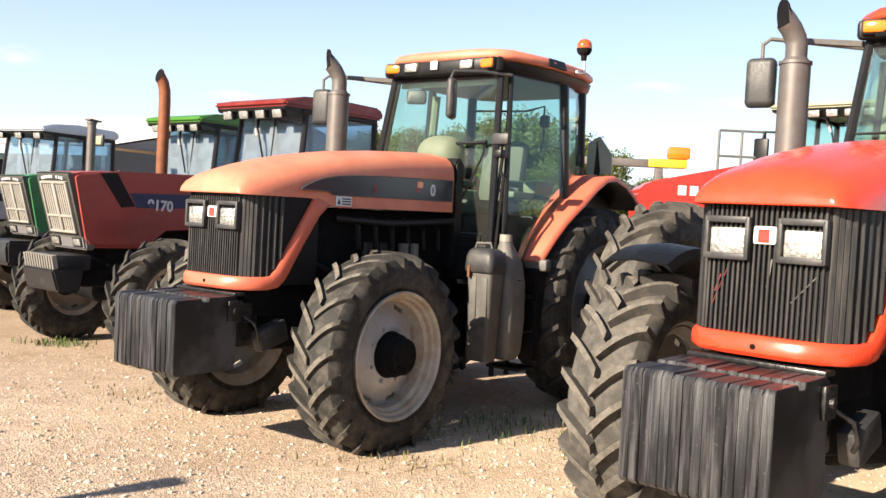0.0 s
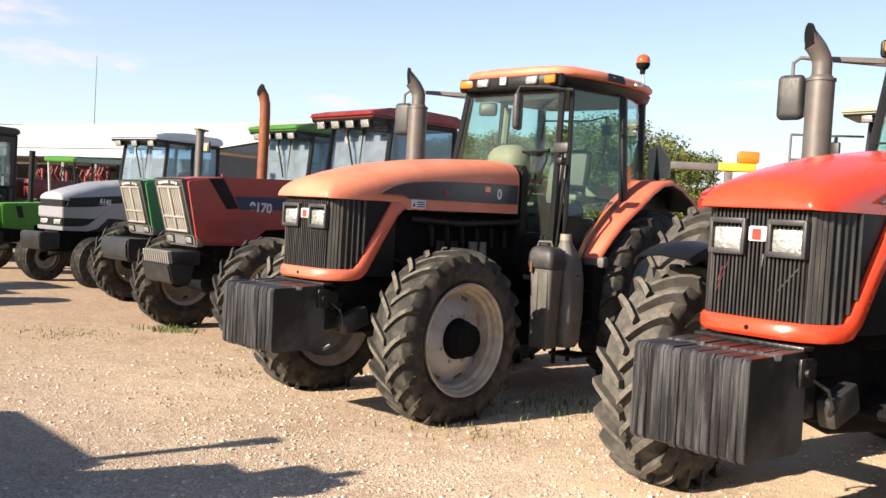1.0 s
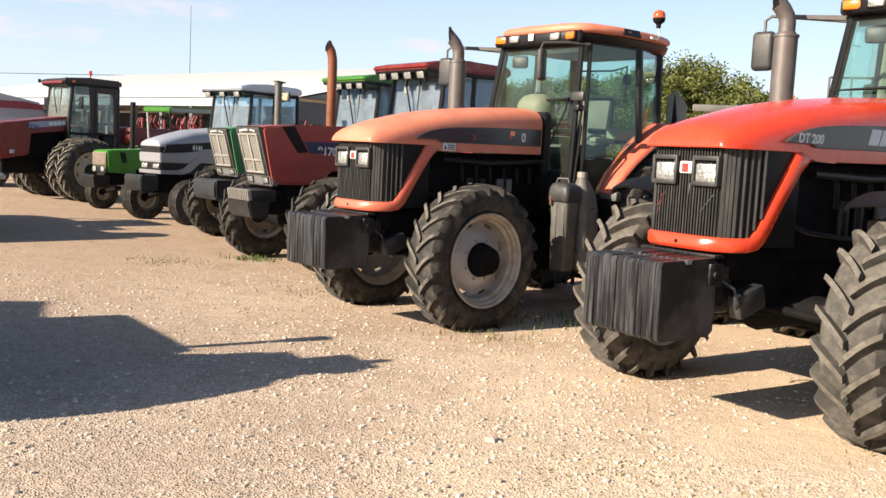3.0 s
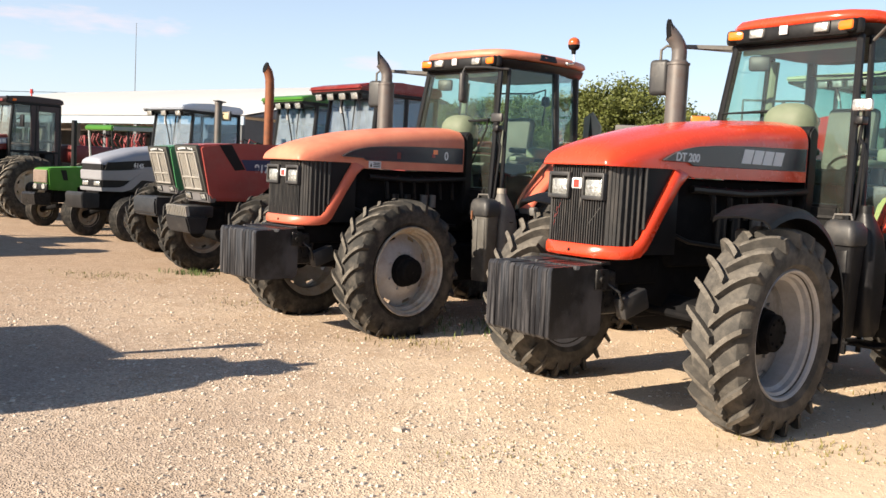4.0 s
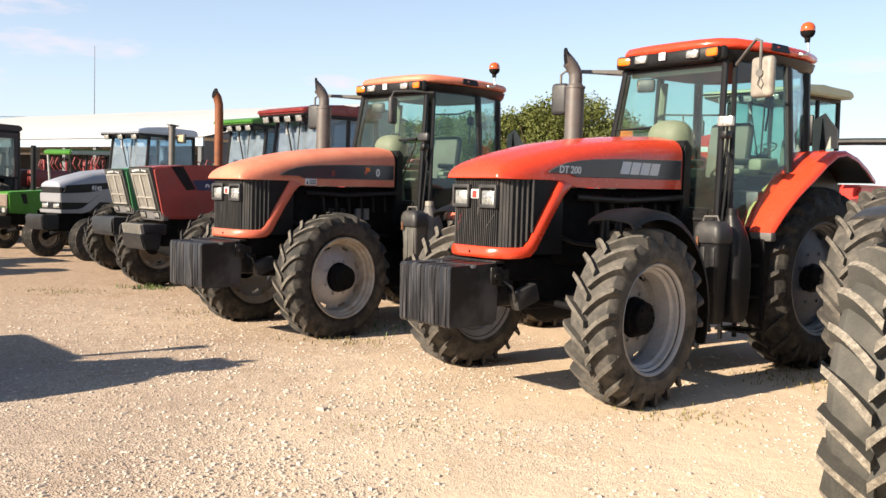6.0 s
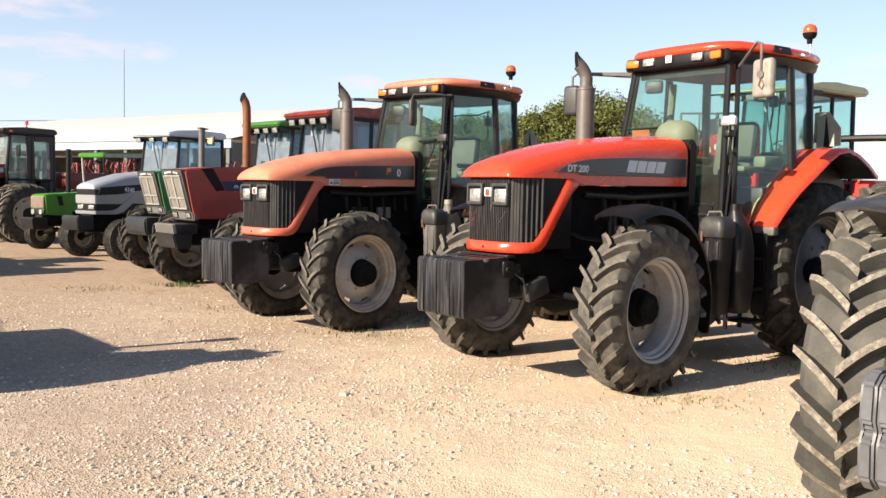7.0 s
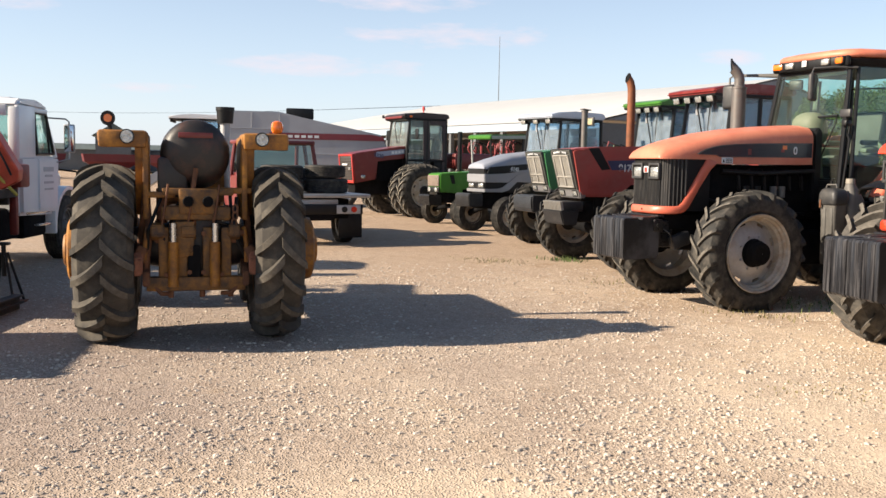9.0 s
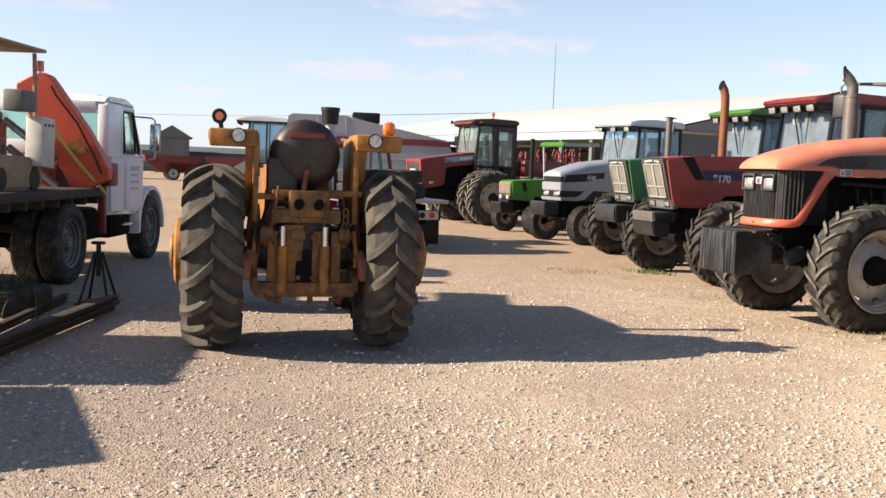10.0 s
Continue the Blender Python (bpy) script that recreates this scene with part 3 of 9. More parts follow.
def disc_mesh(bm, rim, w, out, inset, bulge, lugs=8, flange=0.8):
    """The wheel's centre plate: a swelling dish whose eight feet reach the barrel, with hand holes between them, and bolts."""
    o, r, n = out, rim - 0.057, 64
    y0 = o * (w / 2 * flange - inset)
    face = [(r + 0.004, 0.0), (r * 0.97, 0.004), (r * 0.86, bulge * 0.2), (r * 0.72, bulge * 0.55), (r * 0.56, bulge * 0.9), (r * 0.44, bulge), (0.01, bulge)]
    grid = []
    for back in (0.0, -0.016):
        grid.append([[bm.verts.new((q * math.cos(2 * math.pi * k / n), y0 + o * (y + back), q * math.sin(2 * math.pi * k / n))) for k in range(n)] for q, y in face])
    hole = lambda i, k: i == 1 and (k % 8) in (3, 4, 5)
    for i in range(len(face) - 1):
        for k in range(n):
            if hole(i, k):
                continue
            k1 = (k + 1) % n
            for g in grid:
                bm.faces.new((g[i][k], g[i][k1], g[i + 1][k1], g[i + 1][k]))
    for k in range(lugs):
        a = 2 * math.pi * (k + 0.5) / lugs
        c, s = math.cos(a), math.sin(a)
        p = Vector((r * 0.52 * c, y0 + o * bulge * 0.94, r * 0.52 * s))
        cyl(bm, p, p + Vector((0, o * 0.022, 0)), 0.015, n=6)
    return bm


MESHES = {}


def wheel(name, parent, m, r, w, rim, out, lugs=22, lug_h=0.045, rubber=None, rim_mat=None, hub_r=0.12, hub_len=0.12, hub_mat=None, sweep=1.0, plain=False, dish=0.06, worn=0.0, inset=0.1, disc_mat=None, fat=1.0, flange=0.8, flat=0.0, tread=None, crown=0.0):
    """A wheel under its vehicle: the hub carries tyre, rim and centre disc. Wheels that look alike share their meshes."""
    rubber, rim_mat, hub_mat = rubber or RUBBER, rim_mat or RIM_GREY, hub_mat or BLACK
    disc_mat = disc_mat or rim_mat
    key = (r, w, rim, out, lugs, lug_h, rubber.name, rim_mat.name, hub_mat.name, hub_r, hub_len, plain, dish, worn, inset, disc_mat.name, fat, sweep, flange, flat, tread.name if tread else "", crown)
    if key not in MESHES:
        h = w / 2 * flange - inset + dish
        bm = bmn()
        lathe(bm, [(0.002, out * (h + hub_len)), (hub_r * 0.75, out * (h + hub_len)), (hub_r * 0.85, out * (h + hub_len - 0.012)), (hub_r * 0.9, out * (h + hub_len * 0.5)), (hub_r, out * (h + hub_len * 0.45)), (hub_r * 1.05, out * (h + 0.004)), (hub_r * 1.1, out * (h + 0.004)), (hub_r * 1.1, out * (h - 0.03)), (0.002, out * (h - 0.03))], 28)
        for k in range(8):
            a = 2 * math.pi * k / 8
            p = Vector((hub_r * 0.6 * math.cos(a), out * (h + hub_len), hub_r * 0.6 * math.sin(a)))
            cyl(bm, p, p + Vector((0, out * 0.012, 0)), 0.01, n=6)
        hub = part(name, bm, hub_mat, parent)
        bm = bmn()
        plain_tyre_mesh(bm, r, w, rim) if plain else tyre_mesh(bm, r, w, rim, lugs, lug_h, sweep, worn=worn, fat=fat, flat=flat, crown=crown)
        made = [("tyre", part("tyre", bm, rubber, hub, sharp=28))]
        made[0][1].data.materials.append(tread or rubber)
        bm = bmn()
        rim_mesh(bm, rim, w, out, flange)
        made.append(("rim", part("rim", bm, rim_mat, hub)))
        bm = bmn()
        disc_mesh(bm, rim, w, out, inset, dish, flange=flange)
        made.append(("disc", part("disc", bm, disc_mat, hub)))
        MESHES[key] = (hub.data, [(a, b.data) for a, b in made])
    else:
        hub = new(name, MESHES[key][0])
        hub.parent = parent
        for nm, d in MESHES[key][1]:
            o = new(nm, d)
            o.parent = hub
    hub.matrix_basis = m
    return hub


# ---- ground ----
bm = bmn()
cells, inner = 60, 60.0
xs = [-1500, -600, -250, -120] + [-60 + 2 * i for i in range(61)] + [120, 250, 600, 1500]
grid = [[bm.verts.new((x, y + 8, 0.0)) for x in xs] for y in xs]
for r0, r1 in zip(grid, grid[1:]):
    for i in range(len(xs) - 1):
        bm.faces.new((r0[i], r0[i + 1], r1[i + 1], r1[i]))
ground = part("ground", bm, GRAVEL)
tagged(ground, "pale tan gravel yard with dusty patches", "ground", kind="structure")


# ---- large tractors with a sloped hood ----
SEAT_CLOTH = surface("dark_seat_cloth", (0.10, 0.11, 0.09), 0.85, 0, (0.11, 0.11, 0.09), 0.4, 4, 80, 0.001, 0.2)


def hood_rings(rows):
    """Half-round hood sections from (x, top z, half width, bottom z)."""
    rings = []
    for x, zt, w, zb in rows:
        e = min(0.035, 0.2 * (zt - zb))
        rr = min(0.16, w * 0.6, (zt - zb) * 0.8 - e * 0.05)
        ring = [(x, -w, zb)]
        for i in range(7):
            a = math.pi * (1 - i / 12)
            ring.append((x, -w + rr + rr * math.cos(a), zt - e - rr + rr * math.sin(a)))
        ring += [(x, -w * 0.5 + rr * 0.3, zt - 0.012), (x, 0, zt), (x, w * 0.5 - rr * 0.3, zt - 0.012)]
        for i in range(7):
            a = math.pi * (0.5 - i / 12)
            ring.append((x, w - rr + rr * math.cos(a), zt - e - rr + rr * math.sin(a)))
        ring.append((x, w, zb))
        rings.append(ring)
    return rings


def cab_pane(name, quad, mat, parent, th=0.008):
    bm = bmn()
    sheet(bm, quad, th)
    ob = part(name, bm, mat, parent)
    ob.visible_shadow = False
    return ob


def seat_and_wheel(root, x, z, trim=None):
    trim = trim or OLIVE
    bm = bmn()
    box(bm, (x, 0, z), (0.52, 0.54, 0.14), 0.05)
    box(bm, (x - 0.3, 0, z + 0.36), (0.14, 0.5, 0.62), 0.06, (0, -8, 0))
    for s in (-1, 1):
        box(bm, (x - 0.05, s * 0.31, z + 0.24), (0.4, 0.09, 0.07), 0.03)
    part("seat", bm, SEAT_CLOTH, root, "worn cloth driver seat")
    bm = bmn()
    box(bm, (x, 0, z - 0.24), (0.36, 0.36, 0.34), 0.02)
    part("seat_base", bm, BLACK, root)
    bm = bmn()
    sc = Vector((x + 0.62, 0, z + 0.42))
    m = Matrix.Translation(sc) @ pose(0, 0, 0, 0, 35, 0)
    ring = [m @ Vector((0.2 * math.cos(k * math.pi / 10), 0.2 * math.sin(k * math.pi / 10), 0)) for k in range(21)]
    tube(bm, ring, 0.014, 8, caps=False)
    for k in range(3):
        tube(bm, [sc, m @ Vector((0.2 * math.cos(k * 2.1), 0.2 * math.sin(k * 2.1), 0))], 0.012, 6)
    part("steering_wheel", bm, BLACK, root)
    bm = bmn()
    tube(bm, [(x + 0.78, 0, z - 0.2), (x + 0.7, 0, z + 0.2), sc], 0.04, 10)
    box(bm, (x + 0.84, 0, z - 0.02), (0.26, 0.5, 0.62), 0.07, (0, 10, 0))
    if trim is OLIVE:
        box(bm, (x + 0.83, 0.09, z + 0.385), (0.36, 0.46, 0.46), 0.17, (0, 10, 0), 4)
    part("dashboard", bm, SAGE if trim is OLIVE else trim, root, "grey-green plastic dashboard console")
    bm = bmn()
    box(bm, (x - 0.05, -0.42, z - 0.02), (0.7, 0.22, 0.4), 0.05)
    part("side_console", bm, trim, root)


def large_tractor(name, m, label, paint, track, wr, rim_r, rubber, rim_mat, lug_h, steer=0.0, front_fender=False, duals=False, decal_text="", jug=False, left_mirror=True, drop=0.0, worn=0.0, paint2=None, flat=0.0, tread=None):
    paint2 = paint2 or paint
    root = thing(name, m, label, "tractor")
    fr, fw, rr_, rw = wr, 0.42, wr + 0.2, 0.48
    rx = -2.95
    # wheels
    for s in (-1, 1):
        wheel("front_wheel", root, pose(-0.13 if duals else -0.15, s * track, (flat or fr - 0.012) - drop, 0, 0, steer), fr, fw, rim_r, s, 22, lug_h, rubber, rim_mat, 0.155, 0.13 if duals else 0.15, ENGINE, dish=0.03 if duals else 0.085, worn=worn, inset=0.235 if duals else 0.185, disc_mat=RIM_SHADED if duals else RIM_GREY, flange=0.82 if duals else 0.97, flat=flat, tread=tread)
        # rear tyre, lug and rim colours are darker for the shade there
        wheel("rear_wheel", root, pose(rx - 0.12, s * (0.82 if duals else 0.88), rr_ - 0.015 - drop), rr_, rw, 0.56, s, 23, lug_h, RUBBER, RIM_SHADED, 0.14, 0.14, BLACK, dish=0.05, worn=worn, inset=0.16, disc_mat=RIM_SHADED_BLUE, tread=LUG_SHADED)
        if duals:
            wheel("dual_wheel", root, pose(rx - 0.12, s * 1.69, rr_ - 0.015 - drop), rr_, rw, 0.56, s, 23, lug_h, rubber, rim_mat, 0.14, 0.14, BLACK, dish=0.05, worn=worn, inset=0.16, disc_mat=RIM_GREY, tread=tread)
    # hood shell
    rows = [(0.790, 1.836, 0.300, 1.820), (0.786, 1.858, 0.318, 1.815), (0.774, 1.886, 0.332, 1.813), (0.750, 1.925, 0.348, 1.812), (0.70, 1.968, 0.365, 1.812), (0.62, 2.005, 0.385, 1.812), (0.48, 2.046, 0.400, 1.813), (0.25, 2.102, 0.412, 1.815), (0.12, 2.130, 0.418, 1.812), (0.05, 2.145, 0.422, 1.778), (-0.04, 2.160, 0.425, 1.762), (-0.30, 2.198, 0.432, 1.764), (-0.80, 2.248, 0.436, 1.770), (-1.30, 2.282, 0.436, 1.776), (-1.46, 2.290, 0.434, 1.778)]
    bm = bmn()
    loft(bm, hood_rings(rows))
    part("hood", bm, paint, root, sharp=50)
    # painted bar that runs from the hood's side straight down to the chin and round it: inner and outer edge
    bm = bmn()
    rail = [((0.16, 0.395, 1.835), (-0.02, 0.400, 1.775)), ((0.172, 0.414, 1.806), (0.045, 0.420, 1.752)), ((0.21, 0.416, 1.745), (0.115, 0.420, 1.690)), ((0.34, 0.410, 1.540), (0.255, 0.412, 1.480)), ((0.49, 0.398, 1.300), (0.405, 0.402, 1.230)), ((0.53, 0.393, 1.257), (0.465, 0.397, 1.176)), ((0.58, 0.382, 1.250), (0.55, 0.388, 1.160)), ((0.66, 0.348, 1.249), (0.655, 0.352, 1.156)), ((0.73, 0.275, 1.248), (0.73, 0.275, 1.156)), ((0.765, 0.14, 1.248), (0.765, 0.14, 1.156))]
    rail = rail + [((a[0], -a[1], a[2]), (b[0], -b[1], b[2])) for a, b in rail[::-1]]
    rings = []
    for i, (a, b) in enumerate(rail):
        a, b = Vector(a), Vector(b)
        mid = (a + b) / 2
        sy = math.copysign(1, mid.y)
        turn = min(1.0, max(0.0, (mid.x - 0.42) / 0.33))
        nrm = Vector((turn, sy * (1 - turn * 0.85), 0)).normalized()
        rings.append([a - nrm * 0.05, a + nrm * 0.004, a.lerp(b, 0.2) + nrm * 0.020, a.lerp(b, 0.8) + nrm * 0.022, b + nrm * 0.006, b - nrm * 0.05])
    loft(bm, rings)
    part("chin_strip", bm, paint2, root, sharp=40)
    bm = bmn()
    cyl(bm, (0.76, 0.0, 1.20), (0.789, 0.0, 1.20), 0.013, n=10)
    part("chin_bolt", bm, ENGINE, root)
    # grille: fine upright ribs over the front, stronger fins round the corners, a plain panel behind them
    bm = bmn()
    outline = [(0.715, 0.27), (0.655, 0.335), (0.54, 0.378), (0.1, 0.40)]
    ring = outline + [(x, -y) for x, y in outline[::-1]]
    loft(bm, [[(x, y, 1.19) for x, y in ring], [(x, y, 1.815) for x, y in ring]])
    part("grille_backing", bm, BLACK, root)
    bm = bmn()
    for k in range(23):
        y = -0.26 + 0.52 * k / 22
        box(bm, (0.716 + 0.008 * math.cos(y * 4), y, 1.53), (0.026, 0.011, 0.565), 0.003, seg=1)
    for sd in (-1, 1):
        for k in range(8):
            t = k / 7
            x, y = (0.70 - 0.05 * t / 0.4, 0.285 + 0.05 * t / 0.4) if t < 0.4 else (0.65 - 0.20 * (t - 0.4) / 0.6, 0.335 + 0.055 * (t - 0.4) / 0.6)
            lo = 1.245 if x > 0.53 else 1.245 + (0.53 - x) * 1.57
            box(bm, (x, sd * y, (lo + 1.813) / 2), (0.03, 0.03, 1.813 - lo), 0.006, (0, 0, sd * 40), 1)
    part("grille", bm, GRILLE_BLACK, root, "black ribbed plastic grille with scratches")
    for s in (-1, 1):
        bm = bmn()
        for dz, dy, sz, sy in ((0.082, 0, 0.03, 0.2), (-0.082, 0, 0.03, 0.2), (0, 0.097, 0.19, 0.022), (0, -0.097, 0.19, 0.022)):
            box(bm, (0.812, s * 0.172 + dy, 1.664 + dz), (0.045, sy, sz), 0.006)
        lamp = part("headlamp", bm, PLASTIC, root)
        lamp.location.x = -0.07
        bm = bmn()
        box(bm, (0.806, s * 0.172, 1.652), (0.03, 0.168, 0.12), 0.012)
        part("lens", bm, LENS_WHITE, lamp, "clear headlamp lens")
    bm = bmn()
    box(bm, (0.808, 0, 1.682), (0.02, 0.105, 0.08), 0.01)
    b = part("badge", bm, DECAL_WHITE, root, "small square white badge with a red mark")
    b.location.x = -0.07
    bm = bmn()
    prism(bm, [(0, -0.025), (0.006, -0.025), (0.006, 0.02), (0, 0.03)], -0.025, 0.025)
    mk = part("badge_mark", bm, LENS_RED, b)
    mk.matrix_basis = pose(0.818, 0, 1.678)
    if decal_text:
        for k, (y0, z0, y1, z1, w, mat) in enumerate(((-0.15, 1.58, -0.235, 1.36, 0.004, DEEP_RED), (-0.2, 1.50, -0.225, 1.42, 0.007, DEEP_RED), (0.13, 1.40, 0.235, 1.52, 0.004, TANK_GREY), (0.02, 1.46, 0.035, 1.58, 0.008, TANK_GREY))):
            bm = bmn()
            sheet(bm, [(0.8015, y0 - w / 2, z0), (0.8015, y0 + w / 2, z0), (0.8015, y1 + w / 2, z1), (0.8015, y1 - w / 2, z1)], 0.003)
            part("scuff_mark", bm, mat, root, "scuff mark on the grille").location.x = -0.07
        bm = bmn()
        tube(bm, [Vector((-1.7 + 0.035 * math.cos(k * math.pi / 5), 0.86, 1.42 + 0.045 * math.sin(k * math.pi / 5))) for k in range(9)], 0.009, 6)
        part("yellow_hook", bm, YELLOW_HOOK, root, "small yellow hook below the door")
    # decals on the hood's sides
    for s in (-1, 1):
        bm = bmn()
        prof = [(0.325, 1.876), (0.27, 1.905), (0.19, 1.940), (0.09, 1.968), (-0.05, 1.990), (-0.25, 2.008), (-0.6, 2.025), (-1.44, 2.048), (-1.44, 1.868), (0.0, 1.852), (0.05, 1.874)]
        prism(bm, prof, s * 0.41, s * 0.4385)
        d = part("hood_decal", bm, DECAL, root, "glossy slate grey tapered hood decal")
        bm = bmn()
        edge = [Vector((x, s * 0.4392, z)) for x, z in prof]
        tube(bm, edge + edge[:1], 0.0035, 5)
        part("decal_border", bm, TANK_GREY, d, "thin pale line round the decal")
        if s > 0 and decal_text:
            lettering("model_number", decal_text, 0.085, Matrix.Translation((0.07, 0.4395, 1.905)) @ pose(0, 0, 0, 90, 0, 180), DECAL_WHITE, d, 0.002, 0.1, 0.0025)
            bm = bmn()
            for x0, w in ((-0.57, 0.12), (-0.705, 0.12), (-0.84, 0.12), (-0.975, 0.12)):
                prism(bm, [(x0, 1.895), (x0 - w, 1.895), (x0 - w - 0.035, 2.005), (x0 - 0.035, 2.005)], s * 0.437, s * 0.4415)
            part("brand_bars", bm, DECAL_WHITE, d, "white bars of a brand mark")
        elif s > 0:
            lettering("model_number", "0", 0.13, Matrix.Translation((-1.17, 0.4395, 1.945)) @ pose(0, 0, 0, 90, 0, 180), DECAL_WHITE, d, 0.002, 0.0, 0.003)
            for x, z, w, h, mat in ((-1.0, 1.985, 0.07, 0.05, LENS_AMBER), (-0.97, 1.945, 0.05, 0.04, BRICK_RED), (-0.45, 1.92, 0.05, 0.07, DEEP_RED)):
                bm = bmn()
                box(bm, (x, 0.4395, z), (w, 0.003, h))
                part("decal_remnant", bm, mat, d, "coloured scrap of a torn decal")
    if not decal_text:
        bm = bmn()
        box(bm, (-0.12, 0.432, 1.808), (0.17, 0.006, 0.075), 0.002)
        ws = part("warning_sticker", bm, DECAL_WHITE, root, "white warning sticker with dark print")
        bm = bmn()
        prism(bm, [(-0.05, 1.785), (-0.08, 1.785), (-0.065, 1.825)], 0.434, 0.4365)
        for k in range(3):
            box(bm, (-0.145, 0.4355, 1.826 - 0.019 * k), (0.095, 0.002, 0.009))
        part("sticker_print", bm, ENGINE, ws)
    # engine, frame and front axle
    bm = bmn()
    box(bm, (-0.85, 0, 1.42), (1.75, 0.62, 0.68), 0.05)
    part("engine_block", bm, ENGINE, root, "black engine under the hood")
    bm = bmn()
    box(bm, (-0.75, 0, 0.95), (2.3, 0.46, 0.5), 0.05)
    part("frame_rail", bm, ENGINE, root)
    bm = bmn()
    box(bm, (0.36, 0, 1.06), (0.56, 0.52, 0.2), 0.03)
    part("radiator_support", bm, ENGINE, root)
    # black box added under the frame to darken the gap between the wheels
    bm = bmn()
    box(bm, (-1.5, 0, 0.72), (1.6, 0.9, 0.44), 0.05)
    part("fuel_tank", bm, ENGINE, root)
    bm = bmn()
    for k in range(6):
        tube(bm, [(-0.35 - 0.2 * k, 0.31, 1.7), (-0.35 - 0.2 * k, 0.37, 1.62), (-0.38 - 0.2 * k, 0.36, 1.45)], 0.022, 8)
    cyl(bm, (-0.5, 0.33, 1.25), (-0.5, 0.33, 1.5), 0.055)
    cyl(bm, (-0.68, 0.33, 1.25), (-0.68, 0.33, 1.5), 0.05)
    tube(bm, [(-0.1, 0.36, 1.68), (-0.7, 0.4, 1.66), (-1.5, 0.42, 1.7)], 0.03, 8)
    tube(bm, [(0.1, 0.33, 1.35), (-0.1, 0.36, 1.28), (-0.9, 0.38, 1.2), (-1.4, 0.4, 1.15)], 0.018, 8)
    part("engine_plumbing", bm, BLACK, root)
    bm = bmn()
    for k in range(2):
        cyl(bm, (-0.92 - 0.13 * k, 0.36, 1.36), (-0.92 - 0.13 * k, 0.36, 1.5), 0.045)
    part("oil_filter", bm, TANK_GREY, root, "grey spin-on oil filters")
    bm = bmn()
    zc = fr - drop
    tube(bm, [(0, -track + 0.12, zc), (0, -0.35, zc + 0.02), (0, 0, zc - 0.02), (0, 0.35, zc + 0.02), (0, track - 0.12, zc)], [0.12, 0.11, 0.17, 0.11, 0.12], 14)
    box(bm, (0.0, 0, zc + 0.18), (0.5, 0.36, 0.3), 0.04)
    tube(bm, [(0.28, -track + 0.2, zc + 0.02), (0.3, 0, zc + 0.05), (0.28, track - 0.2, zc + 0.02)], 0.03, 8)
    part("front_axle", bm, ENGINE, root).location.x = -0.13
    bm = bmn()
    box(bm, (0.48, 0.36, 0.84), (0.26, 0.1, 0.16), 0.02, (0, 18, 0))
    part("axle_guard", bm, PLASTIC, root)
    # front weights: fourteen slabs in a row, no two quite flush
    wr_ = random.Random(7 if duals else 8)
    for k in range(14):
        bm = bmn()
        y, dx, dz = -0.335 + 0.67 * (k + 0.5) / 14, wr_.uniform(-0.006, 0.006), wr_.uniform(-0.004, 0.004)
        prism(bm, [(0.76, 0.66), (0.80, 0.62 + dz), (1.235 + dx, 0.615 + dz), (1.255 + dx, 0.635), (1.262 + dx, 1.08), (1.245 + dx, 1.105 + dz), (1.06, 1.110 + dz), (1.055, 1.085), (1.0, 1.085), (0.995, 1.114 + dz), (0.80, 1.122 + dz), (0.76, 1.10)], y - 0.0237 + wr_.uniform(0, 0.0012), y + 0.0235 - wr_.uniform(0, 0.0012), 0.003)
        part("weight_slab", bm, WEIGHT_IRON, root)
    bm = bmn()
    box(bm, (0.70, 0, 1.0), (0.22, 0.60, 0.14), 0.02)
    box(bm, (0.62, 0, 0.90), (0.24, 0.5, 0.3), 0.02)
    box(bm, (0.73, 0, 1.128), (0.10, 0.64, 0.024), 0.006)
    for sd in (-1, 1):
        box(bm, (0.79, sd * 0.345, 1.02), (0.12, 0.022, 0.14), 0.006)
        cyl(bm, (0.80, sd * 0.35, 1.02), (0.80, sd * 0.375, 1.02), 0.022, n=8)
        tube(bm, [(0.70, sd * 0.33, 0.98), (0.66, sd * 0.40, 0.93), (0.63, sd * 0.41, 0.85), (0.60, sd * 0.38, 0.80)], 0.011, 8)
    part("weight_bracket", bm, CAST, root)
    # exhaust on the right
    bm = bmn()
    cyl(bm, (-1.32, -0.9, 1.85), (-1.32, -0.9, 2.82), 0.098, n=24)
    cyl(bm, (-1.32, -0.90, 2.82), (-1.32, -0.90, 2.86), 0.098, 0.074, n=24)
    cyl(bm, (-1.32, -0.90, 1.6), (-1.32, -0.90, 1.85), 0.06)
    cyl(bm, (-1.32, -0.9, 2.815), (-1.32, -0.9, 2.835), 0.106, n=24)
    part("muffler", bm, STEEL, root, "grey steel muffler").location.x = -0.05
    bm = bmn()
    way = (0.85, -0.53)
    rim = cut_pipe(bm, [(-1.32 + way[0] * o, -0.90 + way[1] * o, z) for o, z in ((0, 2.84), (0, 2.94), (0.012, 2.99), (0.045, 3.045), (0.085, 3.09), (0.115, 3.12))], 0.07, (way[0], way[1], -0.12))
    el = part("exhaust_elbow", bm, STEEL, root)
    el.location.x = -0.05
    bm = bmn()
    mouth_disc(bm, rim, (way[0], way[1], -0.12))
    part("exhaust_mouth", bm, ENGINE, el)
    # cab
    fx, bx, ex = -1.62, -2.35, -3.2          # windscreen foot, middle post, rear
    zf, zt = 1.55, 3.02
    A, B, C = (fx, 0.73), (bx, 0.86), (ex, 0.68)
    top = {"A": (-1.83, 0.605), "B": (-2.42, 0.76), "C": (-3.16, 0.66)}
    bm = bmn()
